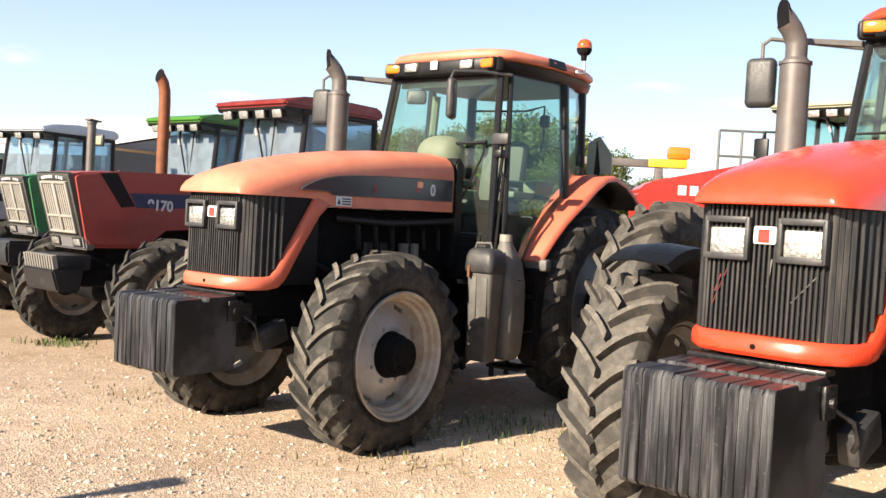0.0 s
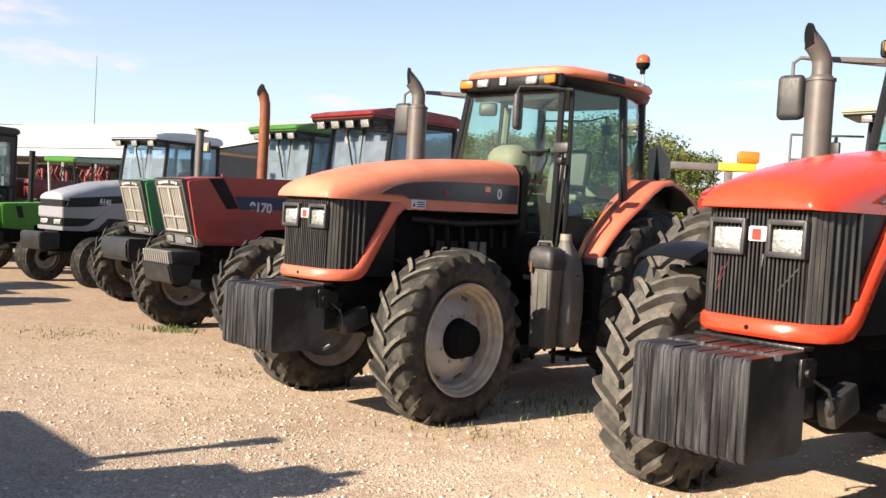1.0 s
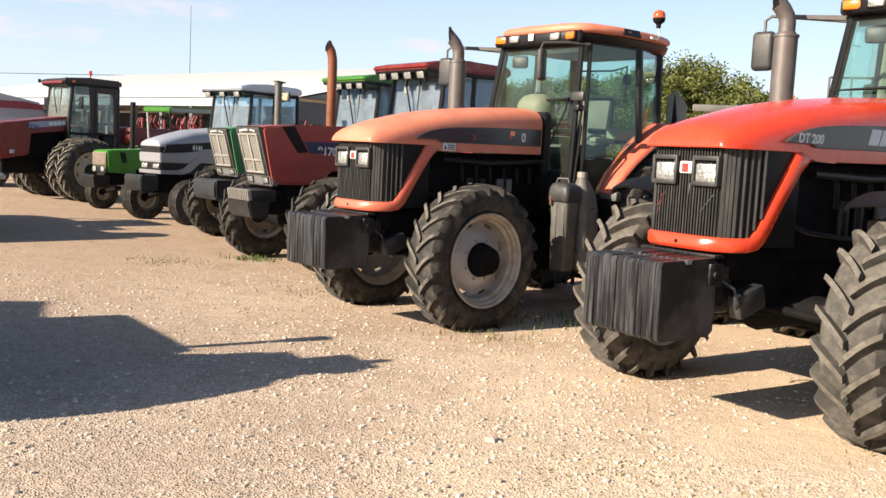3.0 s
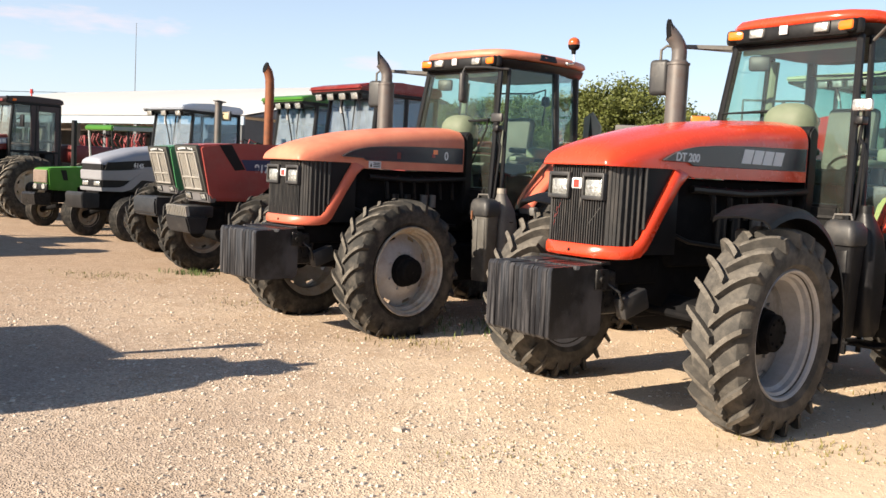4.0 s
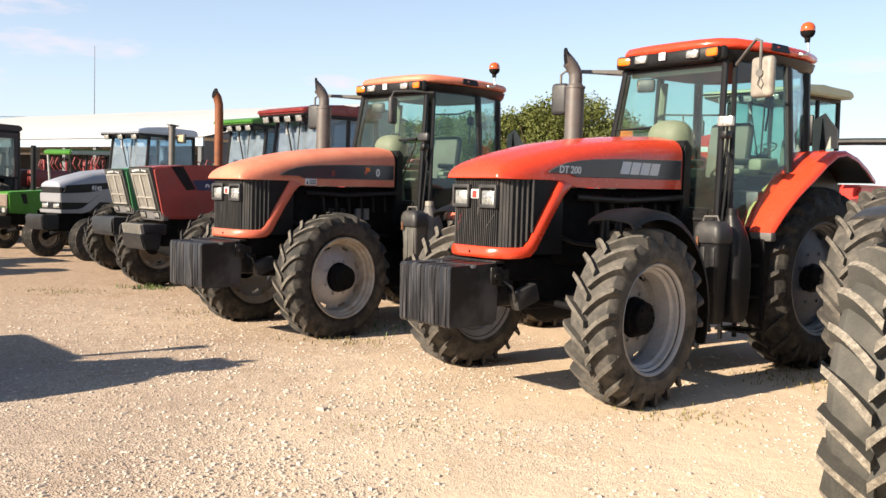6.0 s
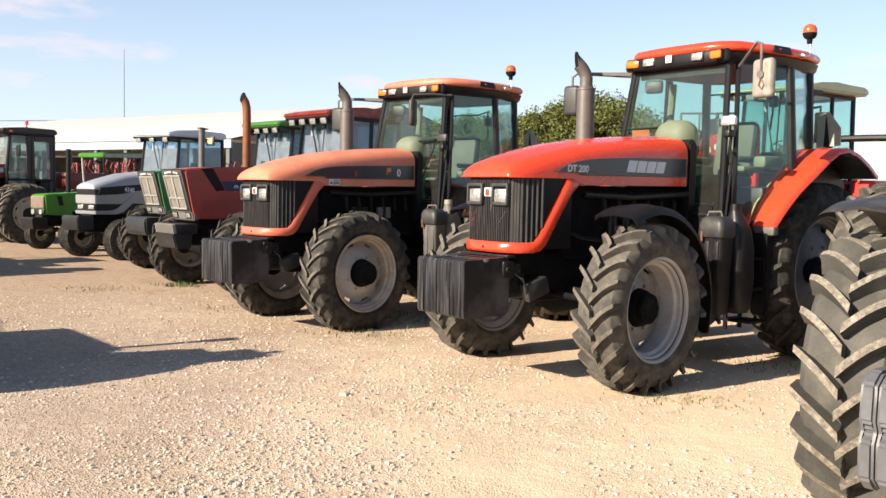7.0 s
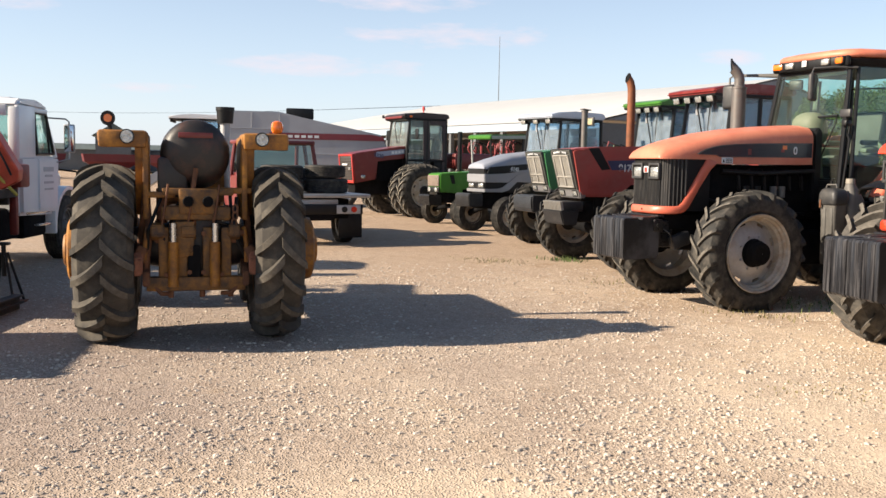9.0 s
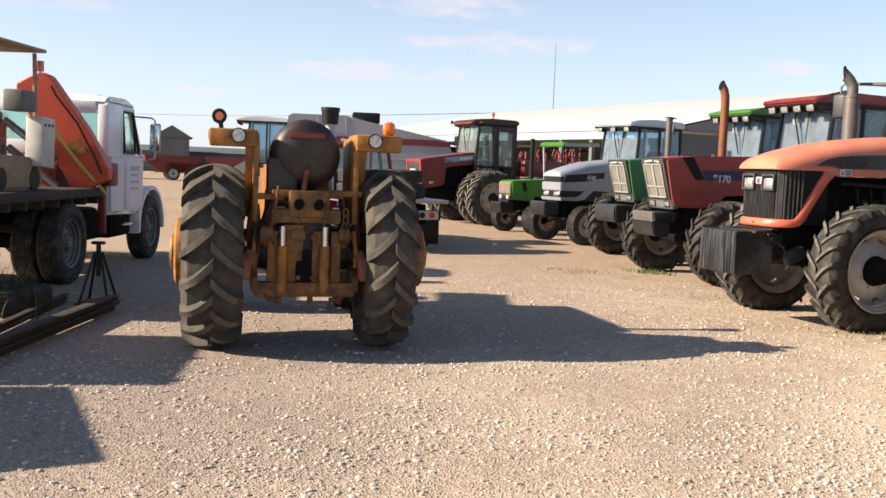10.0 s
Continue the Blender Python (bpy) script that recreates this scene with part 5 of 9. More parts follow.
# ---- mid-size tractors with an upright grille ----
def visor_cab(root, x0, x1, half, z0, z1, roof_mat, glass_mat, visor=0.28, lamps=3, trim=None, floor_z=1.15, brim=0.06):
    """A boxy cab with an overhanging front visor that carries lamps."""
    bm = bmn()
    for s in (-1, 1):
        tube(bm, [(x0, s * half, floor_z), (x0, s * half, z0), (x0 - 0.1, s * half * 0.97, z1)], 0.04, 8)
        tube(bm, [((x0 + x1) / 2, s * half, floor_z), ((x0 + x1) / 2 - 0.03, s * half * 0.97, z1)], 0.04, 8)
        tube(bm, [(x1, s * half, floor_z), (x1, s * half * 0.97, z1)], 0.045, 8)
        for z in (z0 - 0.3, z1):
            tube(bm, [(x0, s * half, z), (x1, s * half, z)], 0.035, 8)
    for x in (x0, x1):
        for z in (z0, z1):
            tube(bm, [(x - (0.1 if z == z1 and x == x0 else 0), -half, z), (x - (0.1 if z == z1 and x == x0 else 0), half, z)], 0.035, 8)
    tube(bm, [(x0 - 0.02, 0.06, z0), (x0 - 0.1, 0.06, z1)], 0.018, 6)
    part("cab_frame", bm, BLACK, root)
    bm = bmn()
    prism(bm, [(x0 + 0.02, floor_z - 0.3), (x0 + 0.02, z0), (x0 - 0.05, z0), (x0 - 0.05, floor_z), (x1, floor_z), (x1, floor_z - 0.3)], -half, half, 0.02)
    box(bm, (x1 + 0.2, 0, floor_z + 0.2), (0.4, 2 * half - 0.04, 0.45), 0.03)
    part("cab_floor", bm, BLACK, root)
    cab_pane("windscreen", [(x0, -half, z0), (x0, half, z0), (x0 - 0.1, half * 0.97, z1), (x0 - 0.1, -half * 0.97, z1)], glass_mat, root)
    xm = (x0 + x1) / 2
    for s in (-1, 1):
        cab_pane("door_glass", [(x0 - 0.03, s * half, floor_z + 0.1), (xm + 0.03, s * half, floor_z + 0.1), (xm, s * half * 0.97, z1), (x0 - 0.12, s * half * 0.97, z1)], glass_mat, root)
        cab_pane("side_glass", [(xm - 0.03, s * half, z0 - 0.25), (x1 + 0.03, s * half, z0 - 0.25), (x1 + 0.03, s * half * 0.97, z1), (xm - 0.05, s * half * 0.97, z1)], glass_mat, root)
    cab_pane("rear_glass", [(x1, -half, z0), (x1, half, z0), (x1, half * 0.97, z1), (x1, -half * 0.97, z1)], glass_mat, root)
    bm = bmn()
    hw = half + brim
    prism(bm, [(x0 + visor, z1 + 0.03), (x0 + visor + 0.02, z1 + 0.1), (x0 + 0.02, z1 + 0.17), (x0 - 0.5, z1 + 0.21), (x1 - 0.02, z1 + 0.19), (x1 - 0.1, z1 + 0.12), (x1 - 0.08, z1 + 0.03)], -hw, hw, 0.03)
    part("roof", bm, roof_mat, root)
    bm = bmn()
    prism(bm, [(x0 + visor - 0.02, z1 + 0.035), (x0 + visor - 0.03, z1 - 0.01), (x0 - 0.1, z1 - 0.06), (x0 - 0.1, z1 + 0.04)], -hw + 0.04, hw - 0.04, 0.01)
    part("visor", bm, BLACK, root)
    for k in range(lamps):
        y = (k - (lamps - 1) / 2) * (1.5 * half / max(1, lamps - 1)) if lamps > 1 else 0
        bm = bmn()
        box(bm, (x0 + visor - 0.09, y, z1 - 0.045), (0.08, 0.19, 0.125), 0.02, (0, 12, 0))
        lp = part("work_lamp", bm, BLACK, root)
        bm = bmn()
        box(bm, (x0 + visor - 0.052, y, z1 - 0.054), (0.02, 0.165, 0.098), 0.008, (0, 12, 0))
        part("lens", bm, LENS_WHITE, lp, "clear work lamp lens")
    bm = bmn()
    tube(bm, [(x0 - 0.05, -half * 0.35, z1 - 0.05), (x0 + 0.04, -half * 0.2, z1 - 0.2), (x0 + 0.03, half * 0.05, z0 + 0.22)], 0.013, 6)
    wp = part("wiper", bm, BLACK, root)
    bm = bmn()
    tube(bm, [(x0 - 0.02, -half * 0.36, z1 - 0.06), (x0 + 0.05, -half * 0.22, z1 - 0.24), (x0 + 0.05, -half * 0.18, z1 - 0.3)], [0.014, 0.02, 0.02], 6)
    part("wiper_arm", bm, RIM_GREY, wp, "pale wiper arm")
    seat_and_wheel(root, (x0 + x1) / 2 - 0.15, floor_z + 0.45, trim)


def fender_pair(root, rx, zc, ro, y0, y1, mat, a0=20, a1=160):
    for s in (-1, 1):
        bm = bmn()
        arc_band(bm, rx, zc, ro - 0.02, ro, s * y0, s * y1, a0, a1, 20)
        arc_band(bm, rx, zc, ro - 0.09, ro, s * (y1 - 0.012), s * y1, a0, a1, 20)
        part("rear_fender", bm, mat, root)


def wedge_tractor(name, m, label, paint, roof_mat, number, stack, stack_mat, ribbed, axle):
    """A square-cut tractor with a pale slatted grille, seen from the front."""
    root = thing(name, m, label, "tractor")
    track, fr, rr_, rx = 1.03, 0.66, 0.88, -2.75
    for s in (-1, 1):
        wheel("front_wheel", root, pose(axle, s * track, fr - 0.012), fr, 0.40, 0.37, s, 19, 0.05, RUBBER, RIM_RUST, 0.13, 0.1)
        wheel("rear_wheel", root, pose(rx, s * 0.9, rr_ - 0.015), rr_, 0.46, 0.5, s, 22, 0.045, RUBBER, RIM_RUST, 0.13, 0.1)
    hw = 0.38
    bm = bmn()
    prism(bm, [(0.70, 1.16), (0.73, 1.27), (0.90, 1.88), (0.885, 1.925), (0.84, 1.945), (0.4, 1.985), (-1.75, 2.05), (-1.75, 1.42), (-0.2, 1.40), (-0.02, 1.16)], -hw, hw, 0.035)
    part("hood", bm, paint, root)
    # grille panel: dark surround, pale frame, slats and a cross rail
    tilt = math.degrees(math.atan2(0.17, 0.61))
    face = pose(0.822, 0, 1.60, 0, tilt, 0)
    bm = bmn()
    for y, z, sy, sz in ((0.262, -0.02, 0.026, 0.55), (-0.262, -0.02, 0.026, 0.55), (0, 0.245, 0.55, 0.026), (0, -0.285, 0.55, 0.026), (0, -0.115, 0.53, 0.026), (0, -0.02, 0.045, 0.52)):
        box(bm, (0.022, y, z), (0.046, sy, sz), 0.008)
    gf = part("grille_frame", bm, CREAM_PALE, root, "pale grille frame")
    gf.matrix_basis = face
    for k in range(5):
        for sd in (-1, 1):
            bm = bmn()
            box(bm, (0.018, sd * (0.052 + 0.043 * k), -0.02), (0.026, 0.027, 0.52), 0.004, seg=1)
            part("grille_slat", bm, CREAM_PALE, gf)
    bm = bmn()
    box(bm, (0.0, 0, 0.0), (0.02, 0.70, 0.70), 0.03)
    for y in (-0.325, 0.325):
        box(bm, (0.012, y, -0.01), (0.03, 0.045, 0.62), 0.012)
    box(bm, (0.006, 0, 0.305), (0.04, 0.68, 0.07), 0.014)
    part("grille_back", bm, FRAME_DARK, gf, "dark grey-green surround of the grille")
    bm = bmn()
    for k, w in enumerate((0.04, 0.045, 0.035, 0.045, 0.03, 0.05, 0.03, 0.028, 0.04)):
        if k != 5:
            box(bm, (0.03, -0.21 + 0.052 * k, 0.308 - 0.00012 * (k - 4) ** 2 * 8), (0.006, w * 0.9, 0.030))
    part("brand_bars", bm, DECAL_WHITE, gf, "white bars of a brand mark")
    bm = bmn()
    prism(bm, [(0.60, 1.14), (0.715, 1.135), (0.75, 1.285), (0.60, 1.30)], -0.365, 0.365, 0.02)
    part("lamp_panel", bm, LAMP_GREY, root, "grey panel round the headlamps")
    for s in (-1, 1):
        bm = bmn()
        box(bm, (0.735, s * 0.225, 1.212), (0.022, 0.19, 0.105), 0.012, (0, tilt, 0))
        hl = part("headlamp", bm, BLACK, root)
        bm = bmn()
        box(bm, (0.742, s * 0.225, 1.213), (0.022, 0.15, 0.08), 0.012, (0, tilt, 0))
        part("lens", bm, LENS_WHITE, hl, "clear rectangular headlamp lens")
        # dark slanted notch, number panel and louvres on the hood's side
        bm = bmn()
        prism(bm, [(0.60, 1.955), (0.40, 1.965), (0.18, 1.62), (0.34, 1.60)], s * (hw - 0.02), s * (hw + 0.004))
        part("side_intake", bm, BLACK, root, "black slanted side intake")
        bm = bmn()
        prism(bm, [(0.155, 1.605), (-1.7, 1.665), (-1.7, 1.82), (0.245, 1.76)], s * (hw - 0.02), s * (hw + 0.003))
        st = part("side_stripe", bm, STRIPE_BLUE, root, "dark blue side stripe")
        bm = bmn()
        prism(bm, [(0.70, 1.385), (-1.72, 1.44), (-1.72, 1.455), (0.70, 1.40)], s * (hw - 0.02), s * (hw + 0.004), 0.0)
        part("crease", bm, paint, root)
        bm = bmn()
        for k in range(7):
            box(bm, (0.38, s * hw, 1.30 + 0.026 * k), (0.44, 0.014, 0.014))
        part("side_louvre", bm, paint, root)
        if number and s > 0:
            lettering("model_number", number, 0.16, Matrix.Translation((-0.13, s * (hw + 0.009), 1.637)) @ pose(0, 0, 0, 90, 2, 180), DECAL_WHITE, st, 0.002, bold=0.005)
    bm = bmn()
    box(bm, (-0.6, 0, 1.1), (2.0, 0.5, 0.75), 0.05)
    box(bm, (-2.3, 0, 0.95), (1.5, 0.5, 0.6), 0.05)
    tube(bm, [(axle, -track, fr), (axle, 0, fr - 0.03), (axle, track, fr)], [0.1, 0.15, 0.1], 12)
    tube(bm, [(rx, -0.95, rr_), (rx, 0.95, rr_)], 0.13, 12)
    box(bm, (0.3, 0, 0.9), (0.7, 0.42, 0.34), 0.04)
    part("chassis", bm, ENGINE, root)
    bm = bmn()
    if ribbed:
        box(bm, (0.8, 0, 1.0), (0.4, 0.56, 0.16), 0.02)
        prism(bm, [(0.7, 0.94), (1.06, 0.93), (0.99, 0.70), (0.75, 0.68)], -0.34, 0.34, 0.02)
    else:
        prism(bm, [(0.65, 0.75), (0.65, 1.07), (1.12, 1.07), (1.15, 1.01), (1.13, 0.77), (1.07, 0.73)], -0.42, 0.42, 0.03)
    fw_ = part("front_weight", bm, PLATE_GREY, root, "dark grey cast front weight block")
    if ribbed:
        for k in range(12):
            bm = bmn()
            box(bm, (1.015, -0.297 + 0.054 * k, 1.005), (0.06, 0.020, 0.15), 0.006, (0, 12, 0), seg=1)
            part("weight_rib", bm, CREAM_PALE, fw_, "pale upright rib")
    if stack:
        bm = bmn()
        if stack == "bent":
            rim = cut_pipe(bm, [(-0.84, -0.74, 1.9), (-0.84, -0.74, 2.92), (-0.835, -0.745, 3.07), (-0.81, -0.75, 3.17), (-0.76, -0.765, 3.25)], 0.072, (1, 0, 0.35), 16)
        else:
            tube(bm, [(-0.55, -0.55, 1.9), (-0.55, -0.55, 2.80)], 0.065, 14)
            cyl(bm, (-0.55, -0.55, 2.80), (-0.55, -0.55, 2.83), 0.075)
            sheet(bm, [(-0.48, -0.63, 2.86), (-0.48, -0.47, 2.86), (-0.66, -0.47, 2.84), (-0.66, -0.63, 2.84)], 0.02)
        part("exhaust_pipe", bm, stack_mat, root, "rust-brown exhaust stack" if stack == "bent" else "grey exhaust stack with a rain flap")
        if stack == "bent":
            bm = bmn()
            mouth_disc(bm, rim, (1, 0, 0.35))
            part("pipe_mouth", bm, ENGINE, root)
    visor_cab(root, -1.86, -3.15, 0.66, 1.95, 2.90, roof_mat, GLASS_BLUE, 0.3, 4, TANK_GREY)
    fender_pair(root, rx, rr_, rr_ + 0.1, 0.62, 1.02, paint, 15, 150)
    bm = bmn()
    box(bm, (-1.9, 0.78, 0.62), (0.3, 0.3, 0.04), 0.01)
    box(bm, (-1.9, 0.78, 0.92), (0.3, 0.3, 0.04), 0.01)
    box(bm, (-1.3, 0.55, 0.95), (0.7, 0.3, 0.45), 0.05)
    part("step_tank", bm, BLACK, root)
    return root


FRAME_DARK = surface("dark_grille_surround", (0.05, 0.05, 0.045), 0.6, 0, (0.09, 0.08, 0.07), 0.4, 6, 50, 0, 0.15)
LAMP_GREY = surface("grey_lamp_panel", (0.15, 0.145, 0.15), 0.5, 0, (0.2, 0.16, 0.13), 0.4, 6, 50, 0, 0.12)
STRIPE_BLUE = surface("dark_blue_stripe", (0.03, 0.042, 0.10), 0.35, 0, None, 0, 3, 60, 0, 0.12)
PLATE_GREY = surface("dark_grey_weight", (0.018, 0.019, 0.022), 0.45, 0, (0.09, 0.08, 0.07), 0.35, 6, 45, 0.003, 0.25)
CREAM_PALE = surface("pale_grille_paint", (0.29, 0.275, 0.25), 0.5, 0, (0.3, 0.24, 0.16), 0.4, 6, 50, 0, 0.12)
RED_DARK_ROOF = surface("dark_red_roof", (0.2, 0.022, 0.022), 0.4, 0, (0.35, 0.2, 0.17), 0.4, 3, 50, 0, 0.12)
GREEN_ROOF = surface("green_roof", (0.06, 0.20, 0.03), 0.4, 0, None, 0, 3, 50, 0, 0.12)
BLUE_WHITE = surface("blue_white_roof", (0.52, 0.57, 0.66), 0.4, 0, (0.4, 0.4, 0.4), 0.3, 3, 50, 0, 0.08)
BROWN_PIPE = surface("rusted_pipe", (0.22, 0.075, 0.03), 0.7, 0.2, (0.1, 0.05, 0.03), 0.5, 8, 50, 0, 0.25)

wedge_tractor("brick_red_tractor", pose(-4.0, 10.3, 0, 0, 0, 233), "brick red farm tractor with pale slatted grille and brown stack", BRICK_RED, RED_DARK_ROOF, "9170", "bent", BROWN_PIPE, True, 0.14)
wedge_tractor("green_tractor", pose(-5.9, 12.91, 0, 0, 0, 235), "green farm tractor with pale grille and green cab roof", PLAIN_GREEN, GREEN_ROOF, "", "flap", STEEL, False, 0.3)


def silver_tractor(m):
    root = thing("silver_tractor", m, "silver-white farm tractor with black grille band and blue-tinted cab", "tractor")
    track, fr, rr_, rx = 0.8, 0.46, 0.86, -2.6
    for s in (-1, 1):
        wheel("front_wheel", root, pose(0, s * track, fr - 0.01), fr, 0.28, 0.24, s, rubber=RUBBER, rim_mat=RIM_RUST, hub_r=0.08, hub_len=0.06, plain=True, dish=0.02)
        wheel("rear_wheel", root, pose(rx, s * 0.88, rr_ - 0.015), rr_, 0.46, 0.5, s, 22, 0.045, RUBBER, RIM_GREY, 0.13, 0.1)
    bm = bmn()
    loft(bm, hood_rings([(0.42, 1.66, 0.34, 1.56), (0.36, 1.72, 0.37, 1.55), (0.1, 1.80, 0.38, 1.52), (-0.4, 1.93, 0.39, 1.5), (-1.5, 2.05, 0.40, 1.48)]))
    part("hood", bm, SILVER_HOOD, root, sharp=50)
    bm = bmn()
    prism(bm, [(0.40, 1.02), (0.415, 1.60), (0.30, 1.66), (-1.5, 1.7), (-1.5, 0.95), (-0.2, 1.0)], -0.352, 0.352, 0.02)
    part("grille_band", bm, BLACK, root)
    bm = bmn()
    prism(bm, [(0.42, 1.235), (0.432, 1.43), (-0.2, 1.455), (-1.5, 1.61), (-1.5, 1.2), (-0.62, 1.25), (-0.2, 1.235)], -0.375, 0.375, 0.014)
    part("side_panel", bm, SILVER, root, "silver side panel")
    bm = bmn()
    prism(bm, [(0.415, 1.005), (0.43, 1.08), (0.0, 1.085), (-0.12, 1.12), (-0.56, 1.44), (-0.80, 1.46), (-0.30, 1.05), (-0.1, 1.0)], -0.383, 0.383, 0.008)
    part("bumper_strip", bm, SILVER, root, "silver strip that rises along the side")
    for s in (-1, 1):
        bm = bmn()
        box(bm, (0.408, s * 0.2, 1.16), (0.03, 0.2, 0.09), 0.01)
        part("headlamp", bm, LENS_WHITE, root)
        bm = bmn()
        prism(bm, [(0.36, 1.45), (-1.4, 1.60), (-1.4, 1.74), (0.30, 1.60)], s * 0.36, s * 0.394)
        st = part("number_stripe", bm, BLACK, root)
        if s > 0:
            lettering("model_number", "6145", 0.125, Matrix.Translation((-0.45, 0.398, 1.558)) @ pose(0, 0, 0, 90, 5, 180), DECAL_WHITE, st, 0.002, bold=0.004)
    bm = bmn()
    box(bm, (-0.7, 0, 0.85), (2.2, 0.45, 0.5), 0.05)
    tube(bm, [(0, -track, fr), (0, -0.4, fr + 0.12), (0, 0, fr + 0.2), (0, 0.4, fr + 0.12), (0, track, fr)], 0.07, 10)
    tube(bm, [(rx, -0.9, rr_), (rx, 0.9, rr_)], 0.12, 12)
    box(bm, (-2.3, 0, 0.95), (1.2, 0.5, 0.6), 0.05)
    part("chassis", bm, ENGINE, root)
    bm = bmn()
    prism(bm, [(0.42, 0.66), (0.42, 0.96), (0.80, 0.98), (0.84, 0.93), (0.82, 0.70), (0.78, 0.65)], -0.27, 0.32, 0.015)
    part("front_weight", bm, PLATE_GREY, root, "dark grey front weight block")
    bm = bmn()
    box(bm, (0.42, 0, 0.85), (0.3, 0.4, 0.14), 0.02)
    part("weight_bracket", bm, CAST, root)
    visor_cab(root, -1.55, -2.95, 0.66, 1.85, 2.80, BLUE_WHITE, GLASS_BLUE, 0.26, 3, TANK_GREY)
    fender_pair(root, rx, rr_, rr_ + 0.1, 0.62, 1.0, BLACK, 15, 150)
    bm = bmn()
    tube(bm, [(-2.12, 0.66, 2.68), (-2.2, 0.8, 2.80), (-2.3, 0.93, 2.80)], 0.013, 6)
    box(bm, (-2.32, 0.95, 2.76), (0.06, 0.27, 0.22), 0.02)
    mr = part("mirror", bm, PLASTIC, root)
    bm = bmn()
    box(bm, (-2.286, 0.95, 2.76), (0.012, 0.2, 0.15), 0.006)
    part("mirror_back", bm, CREAM, mr, "cream mirror back")
    return root


SILVER_HOOD = surface("pale_silver_hood", (0.28, 0.295, 0.345), 0.4, 0.1, (0.4, 0.38, 0.35), 0.3, 2, 50, 0, 0.06)
silver_tractor(pose(-9.15, 15.1, 0, 0, 0, 246))


def lime_tractor(m):
    root = thing("lime_tractor", m, "small lime green tractor with roll bar canopy and front weights", "tractor")
    track, fr, rr_, rx = 0.66, 0.40, 0.72, -2.0
    for s in (-1, 1):
        wheel("front_wheel", root, pose(0, s * track, fr - 0.01), fr, 0.24, 0.2, s, rubber=RUBBER, rim_mat=RIM_RUST, hub_r=0.07, hub_len=0.05, plain=True, dish=0.02)
        wheel("rear_wheel", root, pose(rx, s * 0.72, rr_ - 0.015), rr_, 0.38, 0.4, s, 20, 0.04, RUBBER, RIM_RUST, 0.1, 0.08)
    bm = bmn()
    prism(bm, [(0.50, 0.90), (0.54, 1.36), (0.45, 1.40), (-1.1, 1.48), (-1.1, 1.0), (-0.2, 1.0), (-0.3, 0.85)], -0.28, 0.28, 0.03)
    part("hood", bm, LIME, root)
    bm = bmn()
    box(bm, (0.525, 0, 1.2), (0.05, 0.5, 0.30), 0.02)
    for k in range(6):
        box(bm, (0.552, 0, 1.09 + 0.045 * k), (0.014, 0.44, 0.016), 0.004)
    part("grille", bm, GRILLE_TAN, root, "grey-brown weathered grille")
    bm = bmn()
    box(bm, (0.525, 0, 0.96), (0.05, 0.52, 0.15), 0.015)
    part("lamp_band", bm, BLACK, root)
    for s in (-1, 1):
        bm = bmn()
        cyl(bm, (0.50, s * 0.15, 0.97), (0.565, s * 0.15, 0.97), 0.062)
        part("headlamp", bm, LENS_WHITE, root, "round clear headlamp")
        bm = bmn()
        prism(bm, [(0.2, 1.36), (0.05, 1.36), (0.0, 1.12), (0.12, 1.12)], s * 0.27, s * 0.284)
        part("side_intake", bm, BLACK, root)
        bm = bmn()
        tube(bm, [(-1.2, s * 0.44, 1.1), (-1.08, s * 0.42, 2.40)], 0.028, 8)
        part("canopy_post", bm, RIM_GREY if s < 0 else BLACK, root)
        bm = bmn()
        tube(bm, [(-2.25, s * 0.44, 1.1), (-2.28, s * 0.42, 2.42)], 0.035, 8)
        part("canopy_post", bm, BLACK, root)
    bm = bmn()
    prism(bm, [(-1.02, 2.36), (-1.0, 2.44), (-1.08, 2.49), (-2.3, 2.53), (-2.36, 2.47), (-2.34, 2.40)], -0.5, 0.5, 0.02)
    cn = part("canopy", bm, GREEN_ROOF, root, "green sun canopy")
    # pale plate on one side holds the light that falls on it
    bm = bmn()
    prism(bm, [(-1.06, 2.365), (-1.06, 2.455), (-2.3, 2.50), (-2.32, 2.40)], 0.49, 0.512, 0.004)
    part("canopy_edge", bm, LIT_EDGE, cn, "canopy edge, light on that side in its pale grey-green")
    bm = bmn()
    tube(bm, [(-0.5, -0.2, 1.35), (-0.5, -0.2, 2.55)], 0.065, 10)
    part("exhaust_pipe", bm, BLACK, root)
    bm = bmn()
    box(bm, (-0.6, 0, 0.8), (1.8, 0.36, 0.4), 0.04)
    tube(bm, [(0, -track, fr), (0, 0, fr + 0.12), (0, track, fr)], 0.06, 10)
    tube(bm, [(rx, -0.8, rr_), (rx, 0.8, rr_)], 0.1, 12)
    box(bm, (-1.7, 0, 0.75), (0.9, 0.4, 0.4), 0.04)
    part("chassis", bm, ENGINE, root)
    for k in range(8):
        bm = bmn()
        prism(bm, [(0.42, 0.54), (0.42, 0.82), (0.82, 0.84), (0.85, 0.79), (0.82, 0.55)], -0.24 + 0.06 * k, -0.185 + 0.06 * k, 0.005)
        part("weight_slab", bm, CAST, root)
    bm = bmn()
    box(bm, (-1.5, 0, 1.15), (0.45, 0.45, 0.1), 0.04)
    box(bm, (-1.72, 0, 1.36), (0.1, 0.45, 0.36), 0.04)
    part("seat", bm, BLACK, root)
    fender_pair(root, rx, rr_, rr_ + 0.08, 0.5, 0.85, LIME, 20, 150)
    return root


